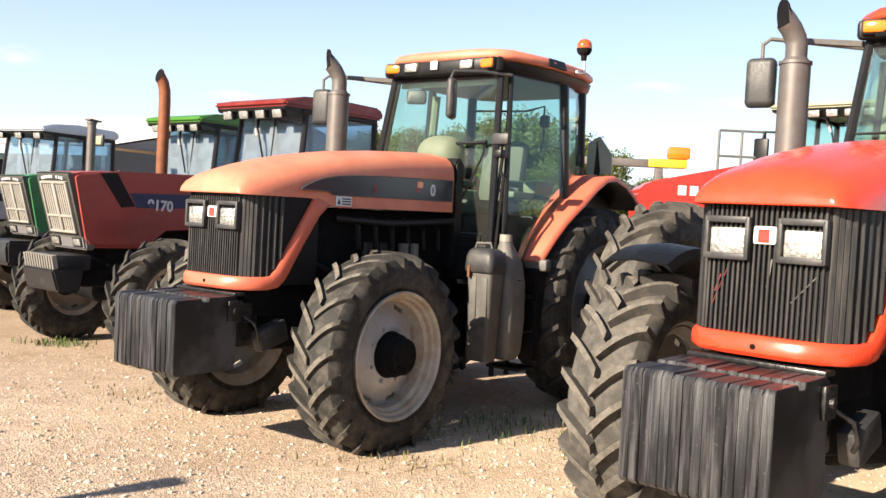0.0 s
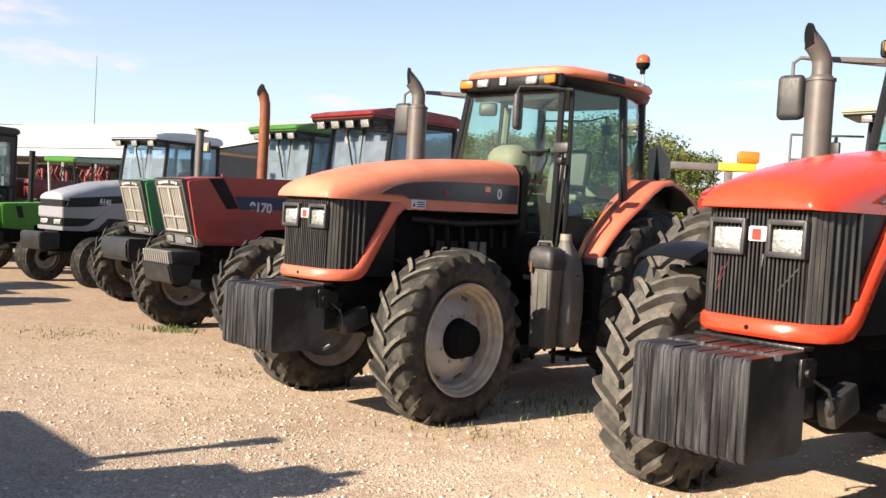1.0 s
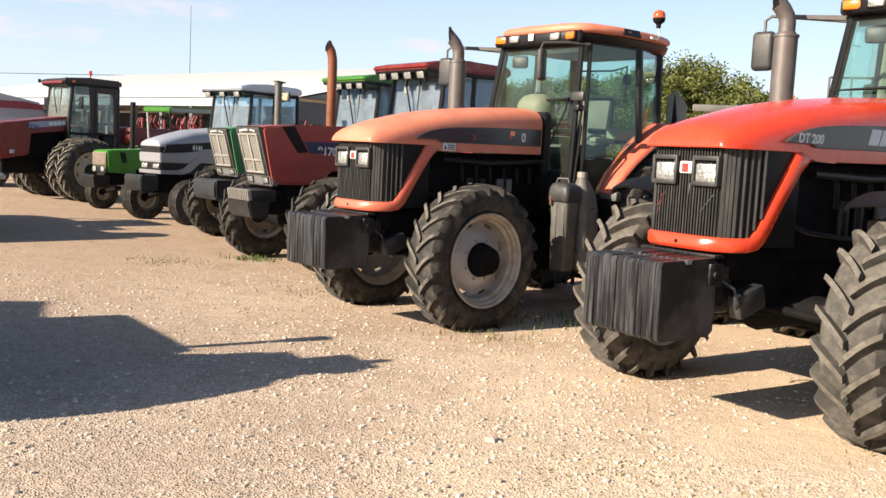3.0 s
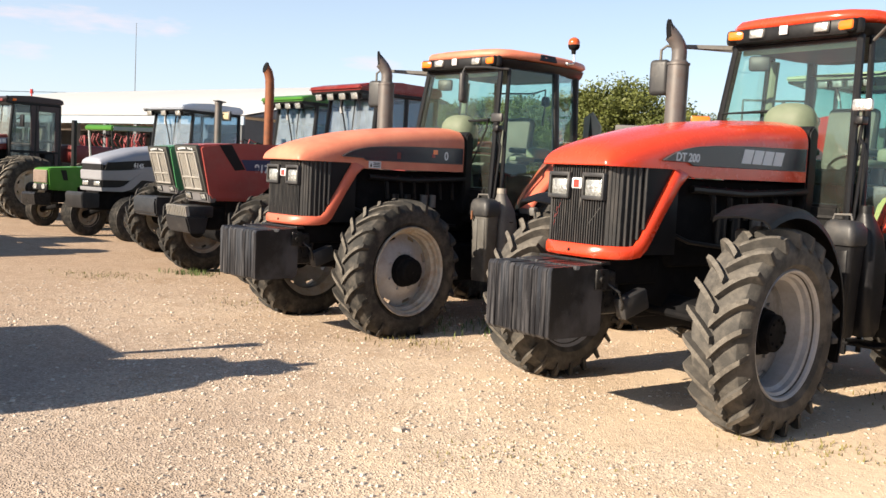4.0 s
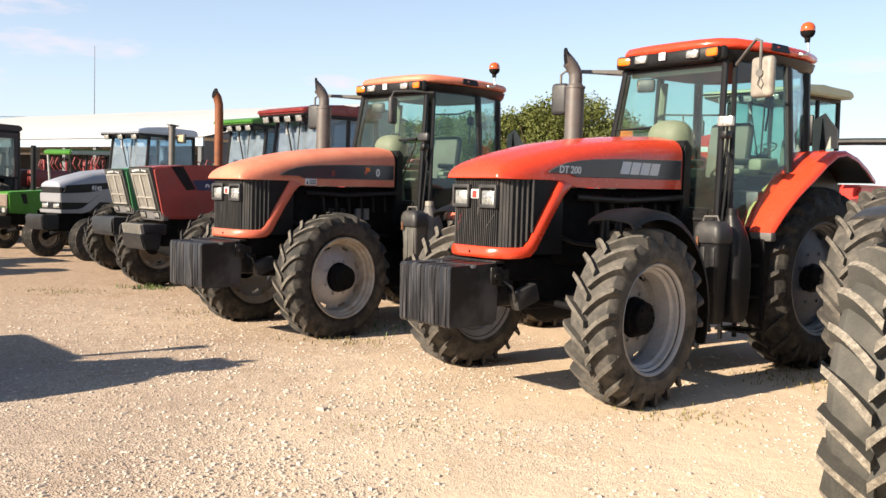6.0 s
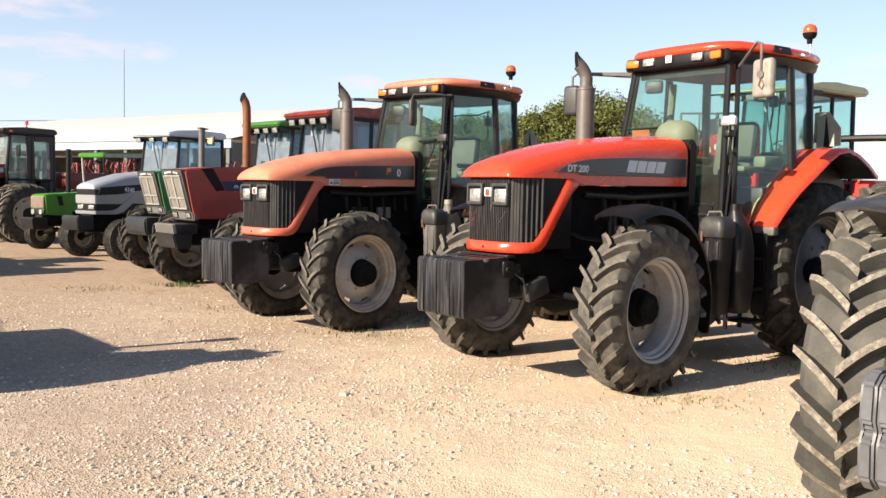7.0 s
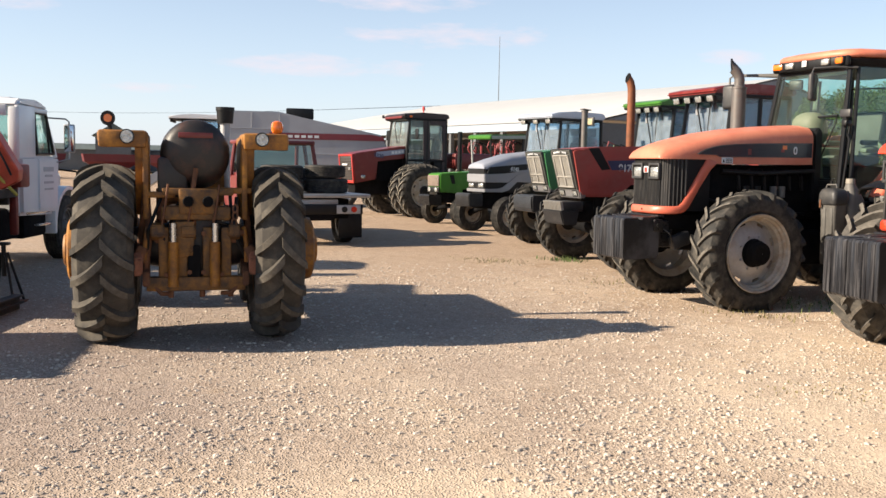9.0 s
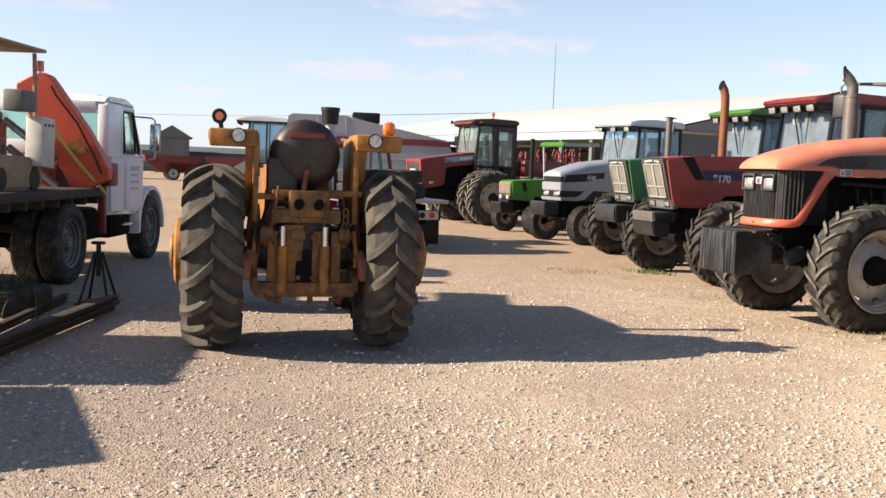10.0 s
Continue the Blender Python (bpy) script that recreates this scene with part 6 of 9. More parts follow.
GRILLE_TAN = surface("grey_brown_grille", (0.20, 0.15, 0.12), 0.7, 0, (0.1, 0.07, 0.05), 0.5, 6, 50, 0, 0.15)
LIT_EDGE = surface("lit_canopy_edge", (0.33, 0.38, 0.33), 0.5, 0, (0.2, 0.22, 0.18), 0.3, 3, 40, 0, 0.1)
lime_tractor(pose(-11.52, 16.92, 0, 0, 0, 250))


def articulated_tractor(m):
    root = thing("articulated_tractor", m, "dark red four-wheel-drive tractor with black cab and dual tyres", "tractor")
    r = 0.83
    for x in (-0.33, -3.6):
        for s in (-1, 1):
            for y in (0.92, 1.55):
                wheel("dual_wheel", root, pose(x, s * y, r - 0.015), r, 0.47, 0.45, s, 22, 0.045, RUBBER, RIM_RUST, 0.15, 0.14, dish=0.02, tread=LUG_WORN)
    bm = bmn()
    prism(bm, [(1.50, 1.02), (1.58, 1.88), (1.5, 1.93), (0.85, 2.03), (-0.25, 2.2), (-0.25, 1.8), (0.8, 1.72), (0.8, 1.15)], -0.60, 0.60, 0.03)
    part("hood", bm, DEEP_RED, root)
    bm = bmn()
    box(bm, (1.545, 0, 1.47), (0.06, 0.98, 0.76), 0.02, (0, 5, 0))
    for k in range(9):
        box(bm, (1.556 + 0.0065 * k, 0, 1.16 + 0.075 * k), (0.02, 0.9, 0.022), 0.005)
    gr = part("grille", bm, GRILLE_BROWN, root, "dark brown slatted grille")
    bm = bmn()
    box(bm, (1.615, 0, 1.58), (0.02, 0.42, 0.055), 0.006, (0, 5, 0))
    part("badge_bar", bm, DECAL_WHITE, gr, "white bar of a brand mark")
    bm = bmn()
    for y, z, sy, sz in ((0.545, 1.46, 0.07, 0.88), (-0.545, 1.46, 0.07, 0.88), (0, 1.87, 1.14, 0.06), (0, 1.06, 1.14, 0.08)):
        box(bm, (1.56 + (z - 1.46) * 0.09, y, z), (0.05, sy, sz), 0.012, (0, 5, 0))
    part("grille_frame", bm, BRIGHT_RED, root, "bright red frame round the grille")
    for s in (-1, 1):
        bm = bmn()
        box(bm, (1.60, s * 0.36, 1.46), (0.03, 0.16, 0.09), 0.012, (0, 5, 0))
        part("headlamp", bm, LENS_WHITE, root)
        bm = bmn()
        prism(bm, [(0.82, 1.83), (-0.22, 1.955), (-0.22, 2.105), (0.82, 1.98)], s * 0.58, s * 0.606)
        st = part("side_stripe", bm, STRIPE_PALE, root, "pale blue stripe with dark number")
        if s > 0:
            lettering("model_number", "9330", 0.16, Matrix.Translation((0.74, 0.608, 1.862)) @ pose(0, 0, 0, 90, 7, 180), STRIPE_BLUE, st, 0.002, bold=0.004)
            bm = bmn()
            for k in range(4):
                box(bm, (0.27 - 0.11 * k, 0.608, 1.97 + 0.013 * k), (0.085, 0.004, 0.085), 0, (0, 7, 0))
            part("brand_bars", bm, DECAL_WHITE, st, "white bars of a brand mark")
        bm = bmn()
        prism(bm, [(0.82, 1.1), (-0.2, 1.1), (-0.2, 1.82), (0.82, 1.72)], s * 0.4, s * 0.46)
        part("engine_side", bm, ENGINE, root)
        bm = bmn()
        box(bm, (1.25, s * 0.61, 1.22), (0.14, 0.05, 0.1), 0.015)
        part("marker_lamp", bm, LENS_WHITE, root)
        bm = bmn()
        tube(bm, [(-0.35, s * 0.7, 2.6), (-0.3, s * 1.1, 2.65)], 0.015, 6)
        box(bm, (-0.3, s * 1.12, 2.55), (0.05, 0.2, 0.32), 0.02)
        part("mirror", bm, BLACK, root)
    bm = bmn()
    box(bm, (0.2, 0, 0.95), (2.4, 0.6, 0.6), 0.05)
    box(bm, (-3.0, 0, 1.1), (2.4, 0.7, 0.6), 0.05)
    for x in (-0.33, -3.6):
        tube(bm, [(x, -1.6, r), (x, 1.6, r)], 0.16, 12)
    box(bm, (-1.9, 0, 0.9), (0.8, 0.4, 0.4), 0.05)
    part("chassis", bm, ENGINE, root)
    visor_cab(root, -0.15, -1.5, 0.72, 2.05, 3.02, BLACK_ROOF, GLASS_DARK, 0.14, 0, SEAT_TAN, 1.35)
    for s in (-1, 1):
        bm = bmn()
        prism(bm, [(-0.72, 1.35), (-0.70, 3.02), (-0.92, 3.02), (-0.96, 1.35)], s * 0.69, s * 0.735, 0.01)
        prism(bm, [(-1.36, 1.35), (-1.38, 3.02), (-1.54, 3.02), (-1.54, 1.35)], s * 0.69, s * 0.735, 0.01)
        prism(bm, [(-0.94, 2.84), (-0.94, 3.02), (-1.4, 3.02), (-1.4, 2.84)], s * 0.69, s * 0.733, 0.01)
        part("door_frame", bm, BLACK_ROOF, root, "broad dark maroon cab posts")
        bm = bmn()
        tube(bm, [(-0.1, s * 0.74, 3.08), (-0.04, s * 0.84, 3.1)], 0.012, 6)
        box(bm, (-0.02, s * 0.87, 3.13), (0.07, 0.08, 0.1), 0.02)
        part("work_lamp", bm, BLACK, root)
    bm = bmn()
    box(bm, (0.0, 0, 3.075), (0.03, 1.3, 0.07), 0.01)
    part("visor_strip", bm, DEEP_RED, root, "dark red strip along the visor")
    for s in (-1, 1):
        bm = bmn()
        box(bm, (-0.25, s * 0.74, 3.1), (0.1, 0.1, 0.07), 0.02)
        part("turn_signal", bm, LENS_AMBER, root)
    bm = bmn()
    tube(bm, [(-1.0, 0.1, 3.2), (-1.0, 0.1, 3.34)], 0.02, 8)
    cyl(bm, (-1.0, 0.1, 3.34), (-1.0, 0.1, 3.46), 0.05, 0.04)
    part("beacon", bm, LENS_RED, root, "red roof beacon")
    bm = bmn()
    box(bm, (-2.6, 0, 1.75), (1.4, 1.2, 0.5), 0.06)
    part("rear_deck", bm, DEEP_RED, root)
    bm = bmn()
    tube(bm, [(-1.95, -0.55, 1.6), (-1.95, -0.55, 3.0)], 0.07, 12)
    part("exhaust_pipe", bm, BLACK, root)
    return root


GRILLE_BROWN = surface("brown_black_grille", (0.035, 0.028, 0.024), 0.6, 0, (0.07, 0.05, 0.04), 0.4, 6, 50, 0, 0.2)
BRIGHT_RED = surface("bright_red_trim", (0.42, 0.03, 0.025), 0.38, 0, (0.3, 0.08, 0.06), 0.3, 3, 50, 0, 0.1)
STRIPE_PALE = surface("pale_blue_stripe", (0.26, 0.29, 0.40), 0.4, 0, (0.2, 0.2, 0.24), 0.3, 3, 50, 0, 0.1)
SEAT_TAN = surface("tan_cab_trim", (0.20, 0.13, 0.10), 0.7, 0, None, 0, 4, 50, 0, 0.15)
GLASS_DARK = glass("pale_cab_glass", (0.74, 0.80, 0.78), 0.16, film=(0.5, 0.52, 0.5))
BLACK_ROOF = surface("dark_maroon_paint", (0.036, 0.022, 0.024), 0.5, 0, (0.12, 0.1, 0.09), 0.3, 3, 40, 0, 0.2)
articulated_tractor(pose(-15.18, 19.27, 0, 0, 0, 240))


LUG_TAN = surface("tan_lug_rubber", (0.135, 0.118, 0.096), 0.9, 0, (0.07, 0.06, 0.05), 0.6, 10, 90, 0.003, 0.3, spec=0.2)
RUBBER_TAN = surface("tyre_rubber_weathered", (0.068, 0.061, 0.053), 0.85, 0, (0.17, 0.145, 0.11), 0.5, 4, 70, 0.004, 0.25, spec=0.25)


# ---- old yellow tractor seen from behind ----
def old_tractor(m):
    root = thing("yellow_tractor", m, "old rusty yellow industrial tractor with worn rear tyres", "tractor")
    r = 0.825
    for s in (-1, 1):
        wheel("rear_wheel", root, pose(0, 0.775 if s > 0 else -0.725, 0.80), r, 0.5 if s > 0 else 0.44, 0.42, s, 17, 0.075, RUBBER_TAN, YELLOW, 0.24, 0.14, YELLOW, sweep=0.8, dish=0.06, worn=0.35, fat=1.15, tread=LUG_TAN, crown=0.06, flat=0.80)
        bm = bmn()
        lathe(bm, [(0.002, s * 0.26), (0.13, s * 0.26), (0.15, s * 0.24), (0.15, s * 0.22), (0.25, s * 0.22), (0.29, s * 0.20), (0.30, s * 0.16), (0.30, s * 0.0), (0.002, s * 0.0)], 32, (0, 0.88 if s > 0 else -0.86, r))
        part("hub_weight", bm, YELLOW, root, "rusty yellow wheel weight on the hub")
        wheel("front_wheel", root, pose(2.25, s * 0.7, 0.49), 0.5, 0.3, 0.26, s, rubber=RUBBER, rim_mat=YELLOW, hub_r=0.1, hub_len=0.08, plain=True, dish=0.02)
        # fender with lamp box
        bm = bmn()
        box(bm, (-0.05, s * 0.62, 1.755), (0.5, 0.42, 0.11), 0.03)
        box(bm, (0.1, s * 0.43, 1.42), (0.75, 0.05, 0.72), 0.01)
        box(bm, (-0.28, s * 0.62, 1.735), (0.08, 0.4, 0.14), 0.02)
        prism(bm, [(-0.27, 1.7), (-0.22, 1.72), (-0.1, 1.4), (0.1, 1.1), (0.05, 1.08), (-0.17, 1.36)], s * 0.40, s * 0.52, 0.008)
        fd = part("fender", bm, YELLOW, root, "bent yellow fender with peeling paint")
        bm = bmn()
        cyl(bm, (-0.31, s * 0.58, 1.755), (-0.36, s * 0.58, 1.755), 0.062, n=20)
        rg = part("tail_lamp", bm, BLACK, fd)
        bm = bmn()
        cyl(bm, (-0.36, s * 0.58, 1.755), (-0.372, s * 0.58, 1.755), 0.052, n=20)
        part("lens", bm, LENS_WHITE, rg, "round clear lamp lens")
    bm = bmn()
    box(bm, (-0.1, -0.74, 1.87), (0.11, 0.11, 0.12), 0.04)
    part("side_beacon", bm, LENS_AMBER, root, "broken amber marker lamp")
    bm = bmn()
    tube(bm, [(-0.2, 0.72, 1.79), (-0.2, 0.73, 1.86)], 0.02, 8)
    cyl(bm, (-0.15, 0.74, 1.905), (-0.25, 0.74, 1.905), 0.056, 0.062, n=20)
    rl = part("rear_lamp", bm, BLACK, root, "round black work lamp")
    bm = bmn()
    cyl(bm, (-0.25, 0.74, 1.905), (-0.262, 0.74, 1.905), 0.034, n=16)
    part("lens", bm, LENS_AMBER, rl)
    # seat back: a dark rounded tub
    bm = bmn()
    rings = []
    for x, ry, rz, zc in ((-0.28, 0.05, 0.04, 1.66), (-0.27, 0.22, 0.21, 1.65), (-0.22, 0.28, 0.27, 1.64), (-0.08, 0.31, 0.3, 1.62), (0.2, 0.31, 0.3, 1.6), (0.55, 0.29, 0.28, 1.58), (0.6, 0.1, 0.1, 1.58)):
        rings.append([(x, ry * math.cos(k * math.pi / 12), zc + rz * math.sin(k * math.pi / 12)) for k in range(24)])
    loft(bm, rings)
    part("fuel_tank", bm, BLACK_RUST, root, "dark rounded tank with rust and red stripe", sharp=60)
    bm = bmn()
    box(bm, (-0.272, 0.0, 1.78), (0.02, 0.3, 0.045), 0.004)
    part("tank_stripe", bm, DEEP_RED, root, "faded red marking on the tank")
    bm = bmn()
    tube(bm, [(0.9, -0.32, 1.3), (0.9, -0.32, 1.95)], 0.05, 12)
    part("intake_pipe", bm, RIM_GREY, root)
    bm = bmn()
    cyl(bm, (0.9, -0.32, 1.93), (0.9, -0.32, 2.05), 0.078, 0.088, n=20)
    cyl(bm, (0.9, -0.32, 2.05), (0.9, -0.32, 2.085), 0.094, n=20)
    part("air_cleaner_cap", bm, BLACK, root, "black pre-cleaner cap")
    # dark battery box under the tank
    bm = bmn()
    box(bm, (-0.1, 0.2, 1.42), (0.3, 0.26, 0.34), 0.03)
    part("battery_box", bm, BLACK_RUST, root)
    # axle, gearbox and hitch frame
    bm = bmn()
    tube(bm, [(0, -0.62, r), (0, -0.3, r), (0, 0.3, r), (0, 0.62, r)], [0.14, 0.2, 0.2, 0.14], 16)
    box(bm, (0.3, 0, 0.85), (1.2, 0.46, 0.6), 0.05)
    box(bm, (1.5, 0, 0.9), (1.8, 0.5, 0.5), 0.05)
    # dark colour here stands for the shaded hollows behind the hitch frame
    part("rear_housing", bm, BLACK_RUST, root, "rear axle housing, dark for the shaded hollows round it")
    bm = bmn()
    prism(bm, [(0.7, 1.2), (0.7, 1.62), (2.5, 1.6), (2.55, 1.1), (2.5, 0.8)], -0.3, 0.3, 0.04)
    part("hood", bm, YELLOW, root)
    bm = bmn()
    box(bm, (-0.34, 0, 0.52), (0.12, 0.86, 0.12), 0.015)
    for y in (-0.26, -0.1, 0.12, 0.28):
        box(bm, (-0.33, y, 0.74), (0.08, 0.09, 0.52), 0.012)
    box(bm, (-0.36, 0.1, 0.9), (0.06, 0.16, 0.3), 0.01)
    box(bm, (-0.3, 0, 1.12), (0.14, 0.6, 0.12), 0.02)
    box(bm, (-0.26, -0.02, 1.3), (0.1, 0.62, 0.06), 0.01)
    part("hitch_frame", bm, YELLOW_DARK, root, "yellow bolted rear hitch frame")
    for y in (-0.16, 0.2):
        bm = bmn()
        cyl(bm, (-0.41, y, 0.5), (-0.41, y, 0.88), 0.045)
        cy = part("lift_cylinder", bm, YELLOW, root)
        bm = bmn()
        cyl(bm, (-0.41, y, 0.88), (-0.41, y, 1.04), 0.03)
        part("cylinder_rod", bm, CHROME, cy, "bright cylinder rod")
    for y in (-0.3, -0.05, 0.22):
        bm = bmn()
        cyl(bm, (-0.34, y, 0.40), (-0.34, y, 0.47), 0.025, n=8)
        part("hitch_pin", bm, RUST, root)
    bm = bmn()
    tube(bm, [(-0.3, 0.02, 1.02), (-0.33, 0.03, 1.3), (-0.31, 0.0, 1.5)], 0.022, 8)
    tube(bm, [(-0.3, 0.44, 0.62), (-0.28, 0.4, 0.95), (-0.2, 0.42, 1.2)], 0.03, 8)
    part("lever", bm, RUST, root)
    for k, (y0, z0, y1, z1) in enumerate(((0.3, 1.25, 0.42, 0.8), (-0.3, 1.3, -0.43, 0.75), (0.15, 1.2, 0.3, 0.7), (-0.12, 1.2, -0.34, 1.0), (-0.36, 1.25, -0.4, 0.9))):
        bm = bmn()
        tube(bm, [(-0.22, y0, z0), (-0.36, (y0 + y1) / 2 + 0.05, (z0 + z1) / 2 - 0.05), (-0.3, y1, z1)], 0.016, 8)
        part("hydraulic_hose", bm, BLACK, root)
    for s in (-1, 1):
        bm = bmn()
        prism(bm, [(-0.4, 0.62), (-0.1, 0.72), (-0.1, 0.56), (-0.42, 0.5)], s * 0.40, s * 0.46, 0.01)
        box(bm, (-0.3, s * 0.5, 0.72), (0.14, 0.1, 0.26), 0.03, (s * 20, 0, 0))
        part("lift_arm", bm, RUST, root, "rusty lift arm")
    # valve block, remote couplers, top rail and worn side plates
    bm = bmn()
    box(bm, (-0.31, -0.02, 1.22), (0.16, 0.34, 0.22), 0.02)
    vb = part("valve_block", bm, YELLOW_DARK, root, "oily yellow hydraulic valve block")
    for y in (-0.1, 0.07):
        bm = bmn()
        cyl(bm, (-0.38, y, 1.22), (-0.43, y, 1.22), 0.05, 0.042, n=14)
        part("coupler", bm, ENGINE, vb, "black oily hose coupler")
    bm = bmn()
    box(bm, (-0.2, -0.32, 1.31), (0.14, 0.34, 0.05), 0.01)
    box(bm, (-0.2, 0.3, 1.27), (0.14, 0.24, 0.05), 0.01)
    part("top_rail", bm, YELLOW, root)
    for s in (-1, 1):
        bm = bmn()
        prism(bm, [(-0.36, 1.0), (-0.12, 1.06), (-0.1, 0.92), (-0.34, 0.86)], s * 0.3, s * 0.36, 0.012)
        cyl(bm, (-0.3, s * 0.28, 0.95), (-0.3, s * 0.42, 0.95), 0.035, n=12)
        part("rocker_arm", bm, RUST, root, "rusty rocker arm")
        bm = bmn()
        tube(bm, [(-0.3, s * 0.42, 1.0), (-0.34, s * 0.44, 0.85), (-0.33, s * 0.44, 0.7)], 0.02, 8)
        part("lift_link", bm, YELLOW, root)
        bm = bmn()
        prism(bm, [(-0.42, 0.74), (-0.36, 0.8), (-0.28, 0.72), (-0.3, 0.58), (-0.42, 0.6)], s * 0.46, s * 0.54, 0.014)
        part("link_end", bm, PRIMER, root, "pinkish worn link end")
    for y, z in ((-0.06, 0.62), (0.06, 0.62), (-0.06, 0.95), (0.08, 0.95), (-0.22, 0.6), (0.26, 0.6)):
        bm = bmn()
        cyl(bm, (-0.385, y, z), (-0.405, y, z), 0.022, n=6)
        part("bolt", bm, RUST, root)
    bm = bmn()
    box(bm, (-0.375, 0.02, 0.7), (0.03, 0.11, 0.3), 0.008)
    part("drawbar_slot", bm, ENGINE, root)
    # clutter of the linkage: knuckles, pipes, a chain and a pinkish drum behind the frame
    for y, z in ((-0.34, 1.16), (-0.34, 1.10), (-0.33, 1.04), (-0.345, 0.98)):
        bm = bmn()
        ringp = [Vector((-0.36, y + 0.022 * math.cos(k * math.pi / 4), z + 0.035 * math.sin(k * math.pi / 4))) for k in range(9)]
        tube(bm, ringp, 0.009, 6)
        part("chain_link", bm, RUST, root)
    for y in (-0.2, 0.02, 0.24):
        bm = bmn()
        tube(bm, [(-0.34, y, 1.36), (-0.40, y + 0.02, 1.22), (-0.38, y + 0.05, 1.05), (-0.30, y + 0.06, 0.95)], 0.011, 6)
        part("steel_pipe", bm, RUST, root)
    for y, w in ((-0.33, 0.10), (0.07, 0.13), (0.33, 0.12)):
        bm = bmn()
        prism(bm, [(-0.42, 0.93), (-0.40, 1.02), (-0.30, 1.04), (-0.26, 0.94), (-0.32, 0.88)], y - w / 2, y + w / 2, 0.012)
        part("knuckle", bm, YELLOW_DARK, root, "oily cast knuckle")
    bm = bmn()
    cyl(bm, (-0.1, 0.30, 1.02), (-0.1, 0.30, 1.32), 0.045, n=14)
    part("filter_can", bm, PRIMER, root, "red and white filter can")
    for s in (-1, 1):
        bm = bmn()
        box(bm, (-0.1, s * 0.46, 1.05), (0.16, 0.06, 0.5), 0.02, (s * 6, 0, 0))
        part("fender_bracket", bm, RUST, root, "rust-brown fender bracket")
        bm = bmn()
        tube(bm, [(-0.38, s * 0.36, 0.5), (-0.40, s * 0.30, 0.44), (-0.34, s * 0.22, 0.43)], 0.02, 8)
        part("tow_eye", bm, RUST, root)
    for o in root.children:
        if "wheel" not in o.name and o.name.split(".")[0] not in ("hub_weight", "hood"):
            o.scale.z = 1.05
    return root


PRIMER = surface("worn_primer", (0.36, 0.14, 0.08), 0.7, 0, (0.14, 0.06, 0.03), 0.6, 9, 50, 0.001, 0.25)
BLACK_RUST = surface("rusted_black_paint", (0.022, 0.018, 0.017), 0.5, 0, (0.14, 0.045, 0.025), 0.45, 4, 40, 0.001, 0.3)
# dark patches are oil and also the shaded gaps between the hitch plates
YELLOW_DARK = surface("oily_shaded_yellow_paint", (0.26, 0.11, 0.015), 0.6, 0, (0.03, 0.018, 0.012), 0.85, 6, 40, 0.002, 0.3)
old_tractor(pose(-4.31, 1.51, 0, 0, 0, 139.6))


RUBBER_DUSTY = surface("tyre_rubber_caked", (0.085, 0.082, 0.074), 0.85, 0, (0.17, 0.155, 0.13), 0.45, 3, 70, 0.004, 0.25, spec=0.25)


